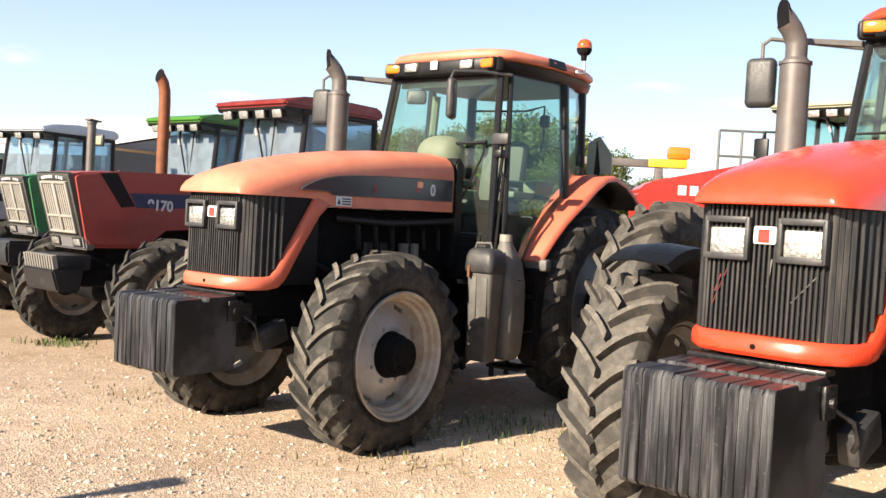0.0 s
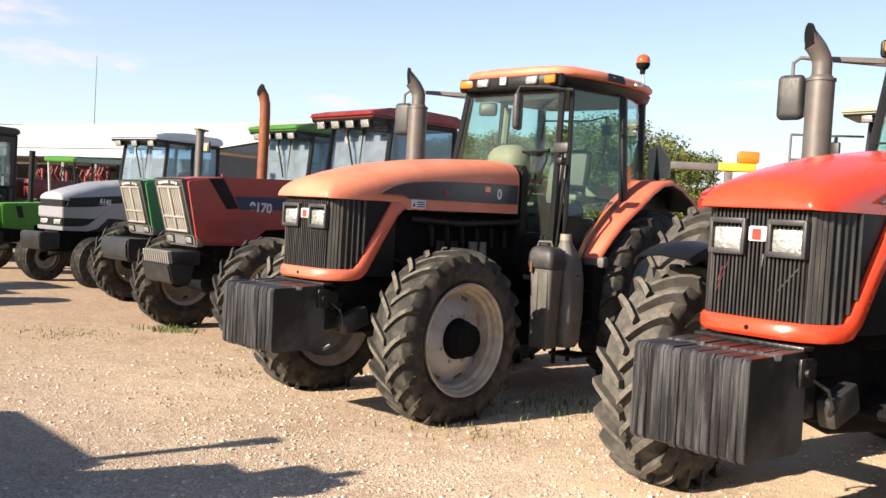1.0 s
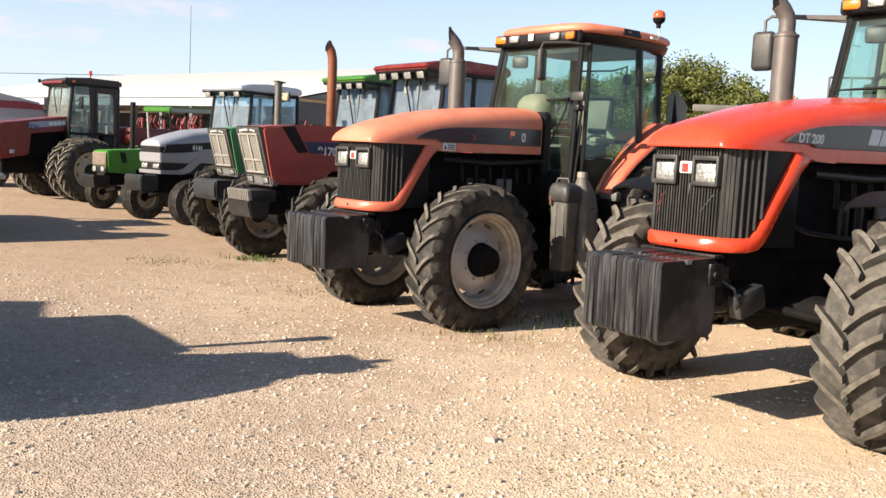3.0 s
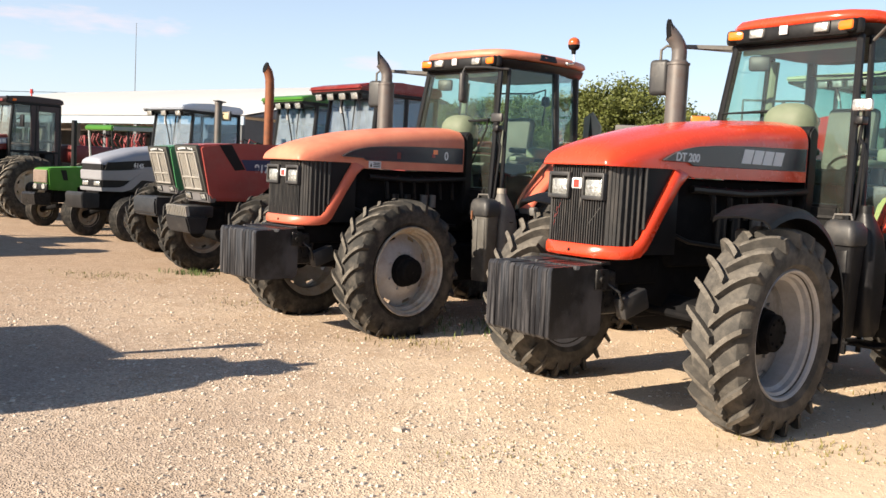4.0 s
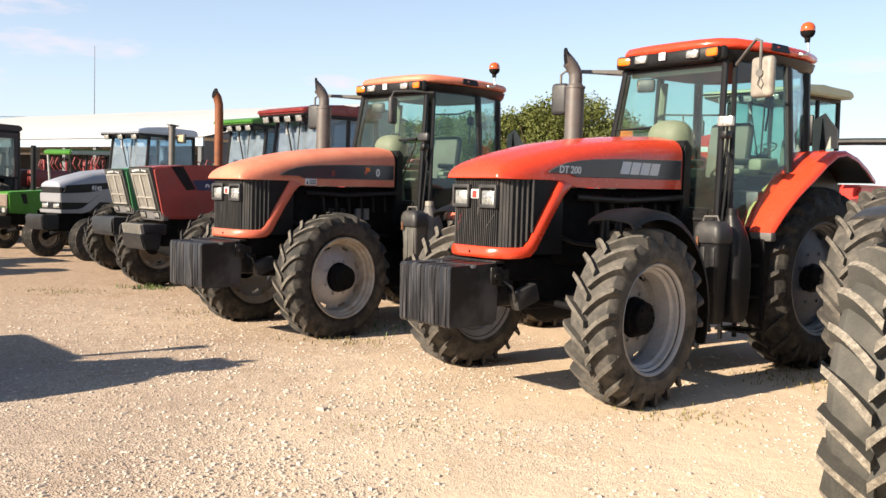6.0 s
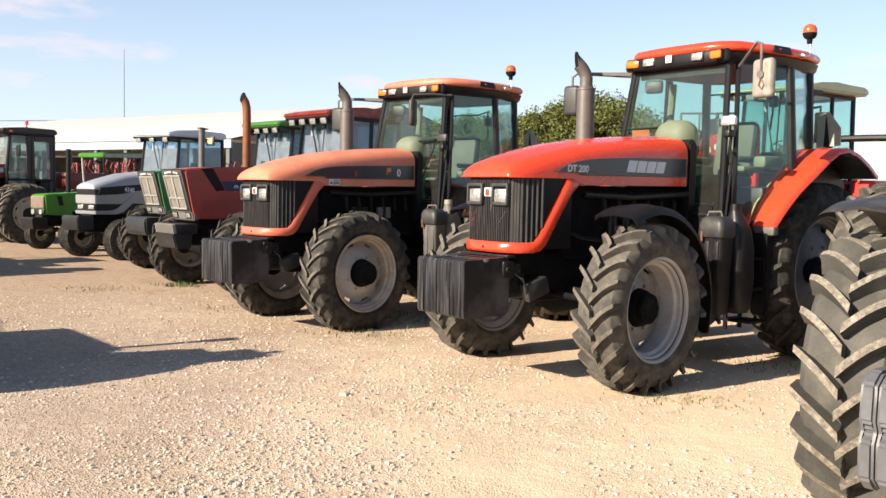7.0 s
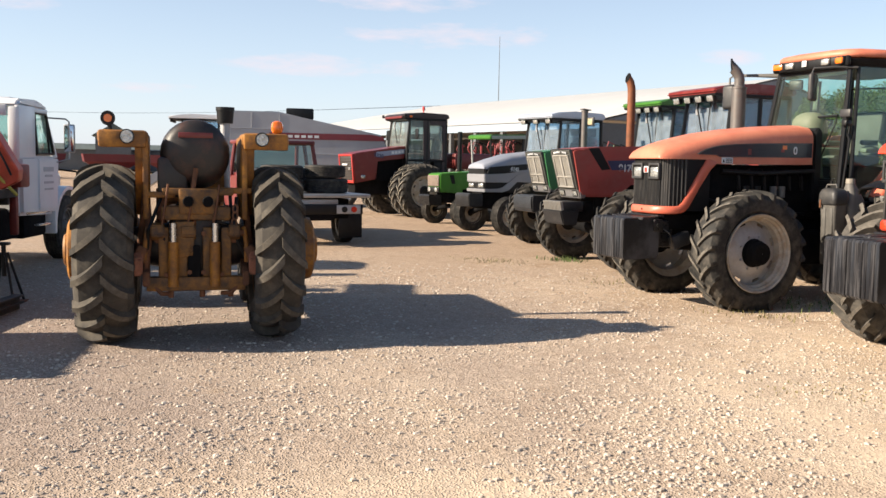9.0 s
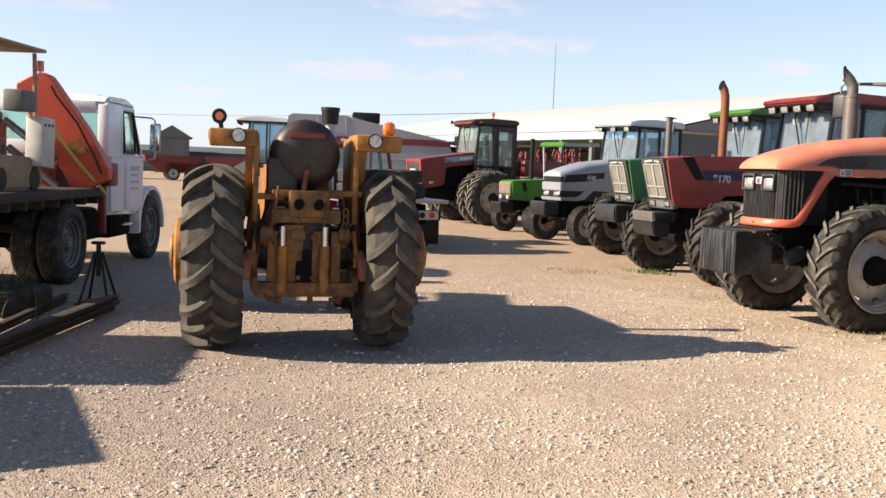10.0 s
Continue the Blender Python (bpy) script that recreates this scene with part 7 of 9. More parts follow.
# ---- tractor with grey weights at the end of the row: front end ----
def near_tractor(m):
    root = thing("near_tractor", m, "grey tractor with deep-lugged dusty tyres and grey front weights", "tractor")
    fr, track = 0.76, 0.95
    for s in (-1, 1):
        wheel("front_wheel", root, pose(0, s * track, fr - 0.015, 0, 0, 8), fr, 0.46, 0.42, s, 22, 0.085, RUBBER_DUSTY, RIM_GREY, 0.15, 0.12, BLACK, dish=0.03, fat=1.05, tread=LUG_WORN)
        bm = bmn()
        rings = []
        for i in range(19):
            a = radians(70 + 104 * i / 18)
            c, sn = math.cos(a), math.sin(a)
            ro = fr + 0.17
            prof = [(-0.23, -0.03), (-0.19, 0.0), (0, 0.025), (0.19, 0.0), (0.23, -0.03), (0.19, -0.014), (0, 0.01), (-0.19, -0.014)]
            rings.append([((ro + dz) * c, s * track + dy, fr - 0.01 + (ro + dz) * sn) for dy, dz in prof])
        loft(bm, rings)
        tube(bm, [(-0.1, s * 0.4, fr + 0.3), (-0.15, s * 0.55, fr + 0.78), (-0.2, s * track, fr + 0.92)], 0.025, 8)
        part("front_fender", bm, PLASTIC, root, "black plastic front fender")
    bm = bmn()
    tube(bm, [(0, -track + 0.12, fr), (0, -0.35, fr), (0, 0, fr - 0.04), (0, 0.35, fr), (0, track - 0.12, fr)], [0.12, 0.11, 0.17, 0.11, 0.12], 14)
    box(bm, (-0.4, 0, 1.0), (2.2, 0.46, 0.5), 0.05)
    box(bm, (-0.9, 0, 1.35), (1.2, 0.6, 0.5), 0.05)
    part("chassis", bm, ENGINE, root)
    for k in range(14):
        bm = bmn()
        y = -0.55 + 1.05 * (k + 0.5) / 14
        prism(bm, [(0.75, 0.46), (1.12, 0.44), (1.19, 0.50), (1.2, 0.665), (1.15, 0.69), (1.15, 0.72), (1.2, 0.745), (1.19, 0.91), (1.12, 0.96), (0.75, 0.96)], y - 0.034, y + 0.034, 0.014)
        part("weight_slab", bm, GREY_PAINT, root)
    bm = bmn()
    loft(bm, hood_rings([(0.62, 1.8, 0.3, 1.15), (0.5, 1.92, 0.33, 1.15), (-0.3, 2.02, 0.36, 1.2), (-1.6, 2.1, 0.38, 1.25)]))
    part("hood", bm, GREY_PAINT, root, "grey tractor hood", sharp=50)
    for s in (-1, 1):
        wheel("rear_wheel", root, pose(-2.75, s * 0.95, 0.9), 0.915, 0.48, 0.54, s, 22, 0.05, RUBBER_DRY, RIM_GREY, 0.14, 0.12, BLACK, dish=0.05)
    visor_cab(root, -1.65, -3.0, 0.66, 1.95, 2.92, GREY_PAINT, GLASS, 0.2, 2, TANK_GREY)
    fender_pair(root, -2.75, 0.9, 1.02, 0.66, 1.1, GREY_PAINT)
    bm = bmn()
    box(bm, (-2.2, 0, 0.9), (1.6, 0.5, 0.6), 0.05)
    tube(bm, [(-2.75, -0.95, 0.9), (-2.75, 0.95, 0.9)], 0.12, 12)
    part("rear_housing", bm, ENGINE, root)
    bm = bmn()
    box(bm, (0.75, 0, 0.8), (0.4, 0.5, 0.2), 0.03)
    part("weight_bracket", bm, CAST, root)
    return root


GREY_PAINT = surface("grey_weight_paint", (0.10, 0.103, 0.115), 0.4, 0, (0.1, 0.09, 0.08), 0.3, 6, 40, 0.001, 0.12)
near_tractor(pose(4.67, 0.80, 0, 0, 0, 234))


def tractor_wheel(m):
    root = thing("tractor_wheel", m, "large deep-lugged tractor wheel standing on gravel", "wheel")
    wheel("hub", root, pose(0, 0, 0.965), 0.98, 0.48, 0.56, -1, 23, 0.06, RUBBER_DRY, RIM_GREY, 0.14, 0.14, BLACK, dish=0.05, inset=0.16)
    return root


tractor_wheel(RED_POSE @ pose(-2.75, -2.6, 0))


# ---- truck with a folded crane, facing away ----
CHROME_DULL = surface("dull_deck_steel", (0.4, 0.4, 0.4), 0.4, 0.6, (0.2, 0.15, 0.11), 0.4, 3, 40, 0, 0.15)
# rim grey darkened for the shade at the truck's wheels, plus dirt
TRUCK_RIM_SHADED = surface("shaded_dirty_truck_rim", (0.2, 0.19, 0.18), 0.5, 0.2, (0.09, 0.07, 0.055), 0.6, 5, 40, 0, 0.2)

def truck_wheel(root, x, y, out, r=0.52):
    return wheel("wheel", root, pose(x, y, r - 0.01), r, 0.28, 0.29, out, rubber=RUBBER, rim_mat=TRUCK_RIM_SHADED, hub_r=0.1, hub_len=0.06, hub_mat=TRUCK_RIM_SHADED, plain=True, dish=0.03)


def crane_truck(m):
    root = thing("crane_truck", m, "white flatbed truck with folded orange crane behind its cab", "truck")
    for s in (-1, 1):
        truck_wheel(root, 0, s * 1.0, s)
        for y in (0.72, 1.03):
            truck_wheel(root, -3.4, s * y, s)
    # cab shell with openings between posts
    bm = bmn()
    prism(bm, [(-0.5, 0.75), (-0.48, 1.62), (-0.55, 1.66), (-2.0, 1.66), (-2.0, 0.8)], -1.0, 1.0, 0.05)
    part("cab", bm, WHITE, root)
    for s in (-1, 1):
        bm = bmn()
        tube(bm, [(-0.52, s * 0.95, 1.64), (-0.85, s * 0.9, 2.36)], 0.045, 8)
        part("windscreen_post", bm, WHITE, root)
        bm = bmn()
        box(bm, (-1.68, s * 0.95, 2.0), (0.62, 0.06, 0.76), 0.02)
        part("side_panel", bm, WHITE, root)
        bm = bmn()
        box(bm, (-1.2, s * 0.93, 2.33), (0.8, 0.06, 0.08), 0.02)
        part("door_header", bm, WHITE, root)
        bm = bmn()
        box(bm, (-1.98, s * 0.90, 2.0), (0.05, 0.12, 0.7), 0.02)
        part("rear_post", bm, WHITE, root)
    for z, h in ((1.72, 0.2), (2.3, 0.16)):
        bm = bmn()
        box(bm, (-1.985, 0, z), (0.05, 1.66, h), 0.02)
        part("rear_rail", bm, WHITE, root)
    bm = bmn()
    prism(bm, [(-0.78, 2.34), (-0.9, 2.44), (-1.2, 2.49), (-1.9, 2.47), (-2.02, 2.36)], -0.97, 0.97, 0.04)
    box(bm, (-1.15, -0.4, 2.5), (0.3, 0.5, 0.05), 0.02)
    part("roof", bm, WHITE, root)
    cab_pane("windscreen", [(-0.53, -0.9, 1.66), (-0.53, 0.9, 1.66), (-0.86, 0.86, 2.34), (-0.86, -0.86, 2.34)], GLASS, root)
    cab_pane("rear_window", [(-1.98, -0.84, 1.80), (-1.98, 0.84, 1.80), (-1.98, 0.84, 2.24), (-1.98, -0.84, 2.24)], GLASS, root)
    for s in (-1, 1):
        cab_pane("door_window", [(-0.6, s * 0.95, 1.68), (-1.36, s * 0.96, 1.68), (-1.36, s * 0.93, 2.3), (-0.86, s * 0.93, 2.3)], GLASS, root)
        bm = bmn()
        prism(bm, [(-0.62, 0.85), (-0.55, 1.62), (-1.38, 1.62), (-1.38, 0.85)], s * 0.985, s * 1.02, 0.012)
        dr = part("door", bm, WHITE, root)
        bm = bmn()
        tube(bm, [(-0.63, s * 0.975, 1.69), (-1.35, s * 0.985, 1.69), (-1.35, s * 0.955, 2.29), (-0.88, s * 0.955, 2.29), (-0.63, s * 0.975, 1.69)], 0.022, 6)
        tube(bm, [(-0.82, s * 0.975, 1.69), (-0.86, s * 0.957, 2.28)], 0.016, 6)
        part("window_seal", bm, BLACK, dr, "black rubber window seal")
        bm = bmn()
        for k in range(4):
            w = (0.42, 0.3, 0.38, 0.36)[k]
            box(bm, (-1.0, s * 1.022, 1.46 - 0.1 * k), (w, 0.006, (0.07, 0.035, 0.035, 0.03)[k]))
        part("door_lettering", bm, LETTER_GREY, dr, "grey bars of door lettering")
        bm = bmn()
        arc_band(bm, 0, 0.52, 0.6, 0.66, s * 0.78, s * 1.14, -5, 178, 18)
        box(bm, (-0.62, s * 0.95, 0.72), (0.1, 0.38, 0.55), 0.03)
        part("front_fender", bm, WHITE, root, "white front fender")
        bm = bmn()
        tube(bm, [(-0.72, s * 0.92, 2.25), (-0.62, s * 1.14, 2.24), (-0.60, s * 1.18, 2.2), (-0.60, s * 1.18, 1.62), (-0.65, s * 0.97, 1.55)], 0.013, 6)
        box(bm, (-0.58, s * 1.18, 1.94), (0.05, 0.15, 0.44), 0.02)
        mi = part("mirror", bm, CHROME_DULL, root, "tall steel truck mirror")
        bm = bmn()
        box(bm, (-0.608, s * 1.18, 1.94), (0.006, 0.125, 0.40), 0.002)
        part("mirror_glass", bm, MIRROR, mi)
    bm = bmn()
    loft(bm, hood_rings([(0.85, 1.35, 0.7, 0.75), (0.75, 1.48, 0.74, 0.72), (0.2, 1.58, 0.8, 0.75), (-0.5, 1.66, 0.9, 0.8)]))
    part("hood", bm, WHITE, root, sharp=50)
    bm = bmn()
    box(bm, (-2.6, 0, 0.85), (6.2, 0.8, 0.26), 0.03)
    tube(bm, [(0, -1.0, 0.52), (0, 1.0, 0.52)], 0.08, 10)
    tube(bm, [(-3.4, -1.0, 0.52), (-3.4, 1.0, 0.52)], 0.1, 10)
    box(bm, (-1.2, -0.85, 0.62), (0.9, 0.36, 0.36), 0.05)
    part("chassis", bm, ENGINE, root)
    bm = bmn()
    box(bm, (-1.25, -0.95, 0.82), (0.9, 0.3, 0.05), 0.01)
    box(bm, (-1.0, -0.98, 0.62), (0.5, 0.26, 0.04), 0.01)
    part("step", bm, CHROME, root)
    # deck
    bm = bmn()
    box(bm, (-4.3, 0, 1.14), (4.0, 2.4, 0.12), 0.02)
    part("deck", bm, DECK, root, "dark weathered truck deck")
    for k in range(9):
        bm = bmn()
        box(bm, (-2.5 - 0.44 * k, 0, 1.03), (0.07, 2.3, 0.1), 0.01)
        part("deck_beam", bm, DECK, root)
    for s in (-1, 1):
        bm = bmn()
        box(bm, (-1.95, s * 0.72, 0.68), (1.5, 0.46, 0.46), 0.06)
        part("fuel_tank", bm, ENGINE, root, "black side tank under the cab")
    bm = bmn()
    box(bm, (-2.28, -1.05, 1.38), (0.34, 0.5, 0.32), 0.03)
    box(bm, (-2.25, -1.12, 0.9), (0.1, 0.1, 0.7), 0.02)
    part("outrigger", bm, CRANE_DARK, root, "dark red crane outrigger")
    # crane: the folded boom lies slantwise behind the cab
    bm = bmn()
    rings = []
    line = [(-2.58, -1.16, 1.22, 0.20), (-2.59, -1.10, 1.34, 0.29), (-2.64, -0.84, 1.84, 0.28), (-2.70, -0.48, 2.40, 0.26), (-2.71, -0.40, 2.53, 0.25), (-2.72, -0.34, 2.62, 0.17)]
    along = Vector((-0.1, 0.46, 0.88)).normalized()
    flat = Vector((0.99, 0.10, 0.06))
    rise = Vector((0.0, -0.88, 0.46))
    for x, y, z, hh in line:
        c = Vector((x, y, z))
        rings.append([c + rise * hh * u + flat * 0.13 * v for u, v in ((-1, -1), (-1, 1), (1, 1), (1, -1))])
    loft(bm, rings)
    bmesh.ops.bevel(bm, geom=bm.edges[:], offset=0.015, segments=1, affect="EDGES")
    part("crane_boom", bm, CRANE, root, "faded orange crane boom")
    bm = bmn()
    prism(bm, [(-2.3, 1.15), (-2.3, 1.55), (-2.7, 1.55), (-2.7, 1.15)], -0.7, 0.3, 0.03)
    cyl(bm, (-2.5, 0.3, 1.2), (-2.5, 0.3, 2.0), 0.2, n=16)
    part("crane_column", bm, CRANE_DARK, root, "dark red crane column")
    for x0, z0 in ((-2.95, 2.05), (-2.85, 1.7)):
        bm = bmn()
        box(bm, (x0, 0.1, z0), (0.16, 0.3, 0.22), 0.03)
        cyl(bm, (x0, -0.1, z0), (x0 + 0.02, -0.75, z0 - 0.5), 0.05, n=10)
        part("crane_cylinder", bm, STEEL, root, "grey crane cylinder")
    bm = bmn()
    c = Vector((-2.635, -0.95, 1.72)) - flat * 0.135
    sheet(bm, [c + rise * 0.1 + along * 0.1, c + rise * 0.1 - along * 0.1, c - rise * 0.08 - along * 0.08, c - rise * 0.08 + along * 0.1], 0.006)
    part("boom_label", bm, YELLOW, root, "yellow label on the boom")
    for k in (2,):
        bm = bmn()
        off = rise * (0.1 * k + 0.02) - flat * 0.155
        tube(bm, [Vector(p) + off for p in ((-2.72, -0.46, 2.42), (-2.71, -0.52, 2.30), (-2.66, -0.78, 1.95), (-2.62, -1.0, 1.5), (-2.60, -1.08, 1.3))], 0.014, 6)
        part("crane_hose", bm, BLACK, root)
    bm = bmn()
    tube(bm, [(-3.1, -0.75, 2.0), (-2.85, -1.0, 1.55), (-2.6, -1.3, 1.12)], 0.022, 6)
    part("tie_strap", bm, STRAP, root, "yellow tie-down strap")
    # the cab is as broad as the wheels
    for o in root.children:
        if o.name.split(".")[0] in ("cab", "windscreen_post", "side_panel", "door_header", "rear_post", "rear_rail", "roof", "windscreen", "rear_window", "door_window", "door", "mirror"):
            o.scale.y = 1.14
    return root


LETTER_GREY = surface("pale_door_lettering", (0.42, 0.43, 0.46), 0.5, 0, None, 0, 4, 60, 0, 0.1)
# weathered colour, darkened further because the beams lie in shade
DECK = surface("weathered_deck", (0.035, 0.028, 0.025), 0.8, 0, (0.09, 0.05, 0.035), 0.5, 4, 30, 0.003, 0.3)
CRANE_DARK = surface("dark_red_crane", (0.22, 0.03, 0.022), 0.5, 0, (0.1, 0.04, 0.03), 0.4, 4, 30, 0, 0.2)
STRAP = surface("yellow_strap", (0.5, 0.42, 0.08), 0.7, 0, None, 0, 4, 60, 0, 0.1)
crane_truck(pose(-12.04, 4.23, 0, 0, 0, 127))


def lift_machine(m):
    """The cream machine with a canopy that stands on the truck's deck."""
    root = thing("cream_loader", m, "cream machine with canopy and white control box on deck", "machine")
    bm = bmn()
    prism(bm, [(0.55, 0.0), (0.58, 0.34), (0.4, 0.46), (-0.9, 0.5), (-1.0, 0.0)], -0.5, 0.5, 0.04)
    part("body", bm, CREAM_OLD, root)
    bm = bmn()
    box(bm, (0.45, -0.52, 0.68), (0.42, 0.26, 0.72), 0.02, (0, 4, 0))
    cb = part("control_box", bm, WHITE_WORN, root, "white worn control box")
    for k in range(3):
        bm = bmn()
        box(bm, (0.33 + 0.12 * k, -0.655, 0.93), (0.04, 0.01, 0.04))
        part("box_switch", bm, BLACK, cb)
    bm = bmn()
    box(bm, (0.05, -0.4, 1.25), (0.4, 0.3, 0.3), 0.03)
    part("engine_cover", bm, TANK_GREY, root)
    for x in (0.45, -0.7):
        for y in (-0.45, 0.45):
            bm = bmn()
            tube(bm, [(x, y, 0.5), (x - 0.04, y, 1.95)], 0.03, 8)
            part("canopy_post", bm, CREAM_OLD, root)
    bm = bmn()
    box(bm, (-0.15, 0, 2.0), (1.5, 1.1, 0.05), 0.015)
    part("canopy", bm, CREAM_OLD, root, "flat cream canopy")
    bm = bmn()
    cyl(bm, (0.66, -0.42, 1.72), (0.66, -0.42, 1.87), 0.055)
    tube(bm, [(0.44, -0.45, 1.6), (0.6, -0.43, 1.6), (0.66, -0.42, 1.64), (0.66, -0.42, 1.74)], 0.015, 6)
    part("warning_lamp", bm, LENS_RED, root, "red warning lamp")
    for y in (-0.45, 0.45):
        for x in (-0.7, 0.3):
            bm = bmn()
            cyl(bm, (x, y - 0.06, 0.16), (x, y + 0.06, 0.16), 0.16, n=20)
            part("roller", bm, BLACK, root)
    return root


CREAM_OLD = surface("old_cream_paint", (0.3, 0.22, 0.13), 0.6, 0, (0.14, 0.07, 0.035), 0.6, 4, 40, 0, 0.2)
WHITE_WORN = surface("worn_white_box", (0.5, 0.48, 0.44), 0.5, 0, (0.3, 0.22, 0.15), 0.4, 4, 40, 0, 0.12)
lift_machine(pose(-8.97, 1.11, 1.2, 0, 0, 125) @ Matrix.Diagonal((0.8, 0.8, 0.82, 1)))


def crate_stack(m):
    """Unseen stand-in beside the camera's way, added to throw the shadow over the beams."""
    root = thing("unseen_crate", m, "tall wooden crate added out of view to cast a shadow", "crate")
    bm = bmn()
    box(bm, (0, 0, 1.1), (1.9, 1.0, 2.14), 0.02)
    part("crate_body", bm, CREAM_OLD, root)
    for x in (-0.8, 0, 0.8):
        bm = bmn()
        box(bm, (x, 0, 1.09), (0.1, 1.06, 2.18), 0.01)
        part("batten", bm, DECK, root)
    return root


crate_stack(pose(-7.85, -3.05, 0, 0, 0, 132))


def jack_stand(m):
    root = thing("jack_stand", m, "black steel tripod jack stand on gravel", "jack stand")
    for k in range(4):
        a = math.pi / 4 + k * math.pi / 2
        bm = bmn()
        tube(bm, [(0.05 * math.cos(a), 0.05 * math.sin(a), 0.84), (0.26 * math.cos(a), 0.26 * math.sin(a), 0.02)], 0.018, 6)
        part("leg", bm, BLACK, root)
    bm = bmn()
    box(bm, (0, 0, 0.016), (0.46, 0.46, 0.03), 0.004)
    part("base_plate", bm, RUST, root)
    bm = bmn()
    cyl(bm, (0, 0, 0.45), (0, 0, 0.98), 0.03)
    box(bm, (0, 0, 0.99), (0.16, 0.1, 0.05), 0.01)
    part("jack_post", bm, BLACK, root)
    return root


jack_stand(pose(-7.45, 1.52, 0, 0, 0, 38) @ Matrix.Diagonal((0.85, 0.85, 0.68, 1)))


def steel_beam(name, a, b, size, mat, label):
    bm = bmn()
    d = Vector(b) - Vector(a)
    box(bm, (d.length / 2, 0, size / 2), (d.length, size * 0.7, size * 0.12), 0.004)
    box(bm, (d.length / 2, 0, size * 0.94), (d.length, size * 0.7, size * 0.12), 0.004)
    box(bm, (d.length / 2, 0, size / 2), (d.length, size * 0.12, size * 0.9), 0.004)
    o = part(name, bm, mat)
    o.matrix_basis = pose(a[0], a[1], a[2], 0, 0, math.degrees(math.atan2(d.y, d.x)))
    return tagged(o, label, "beam")


steel_beam("steel_beam", (-6.92, 1.36, 0), (-5.0, -1.3, 0), 0.17, DECK, "rusty dark steel beam lying on gravel")
steel_beam("steel_beam", (-7.72, 1.30, 0), (-6.1, -0.5, 0), 0.10, DECK, "dark steel beam lying on gravel")


def loose_tyre(m):
    bm = bmn()
    plain_tyre_mesh(bm, 0.5, 0.26, 0.27)
    o = part("loose_tyre", bm, RUBBER)
    o.matrix_basis = m @ pose(0, 0, 0.13, 90, 0, 0)
    return tagged(o, "old black tyre lying flat on the ground", "tyre")


loose_tyre(pose(-7.62, 0.5, 0))


def unseen_trailer(m):
    """Unseen stand-in at the yard's edge beside the camera's way, added to throw the foreground shadow."""
    root = thing("unseen_trailer", m, "cream box trailer added out of view to cast a shadow", "trailer")
    bm = bmn()
    box(bm, (0, 0, 1.1), (1.8, 1.6, 1.0), 0.04)
    part("box_body", bm, CREAM, root)
    for s in (-1, 1):
        wheel("wheel", root, pose(0, s * 0.9, 0.4), 0.41, 0.22, 0.22, s, rubber=RUBBER, rim_mat=RIM_GREY, hub_r=0.07, hub_len=0.04, plain=True, dish=0.02)
    bm = bmn()
    box(bm, (0.9, 0, 0.55), (2.4, 0.12, 0.1), 0.01)
    tube(bm, [(0, -0.9, 0.4), (0, 0.9, 0.4)], 0.05, 8)
    part("drawbar", bm, RUST, root)
    return root


unseen_trailer(pose(-6.02, -4.2, 0, 0, 0, 154))


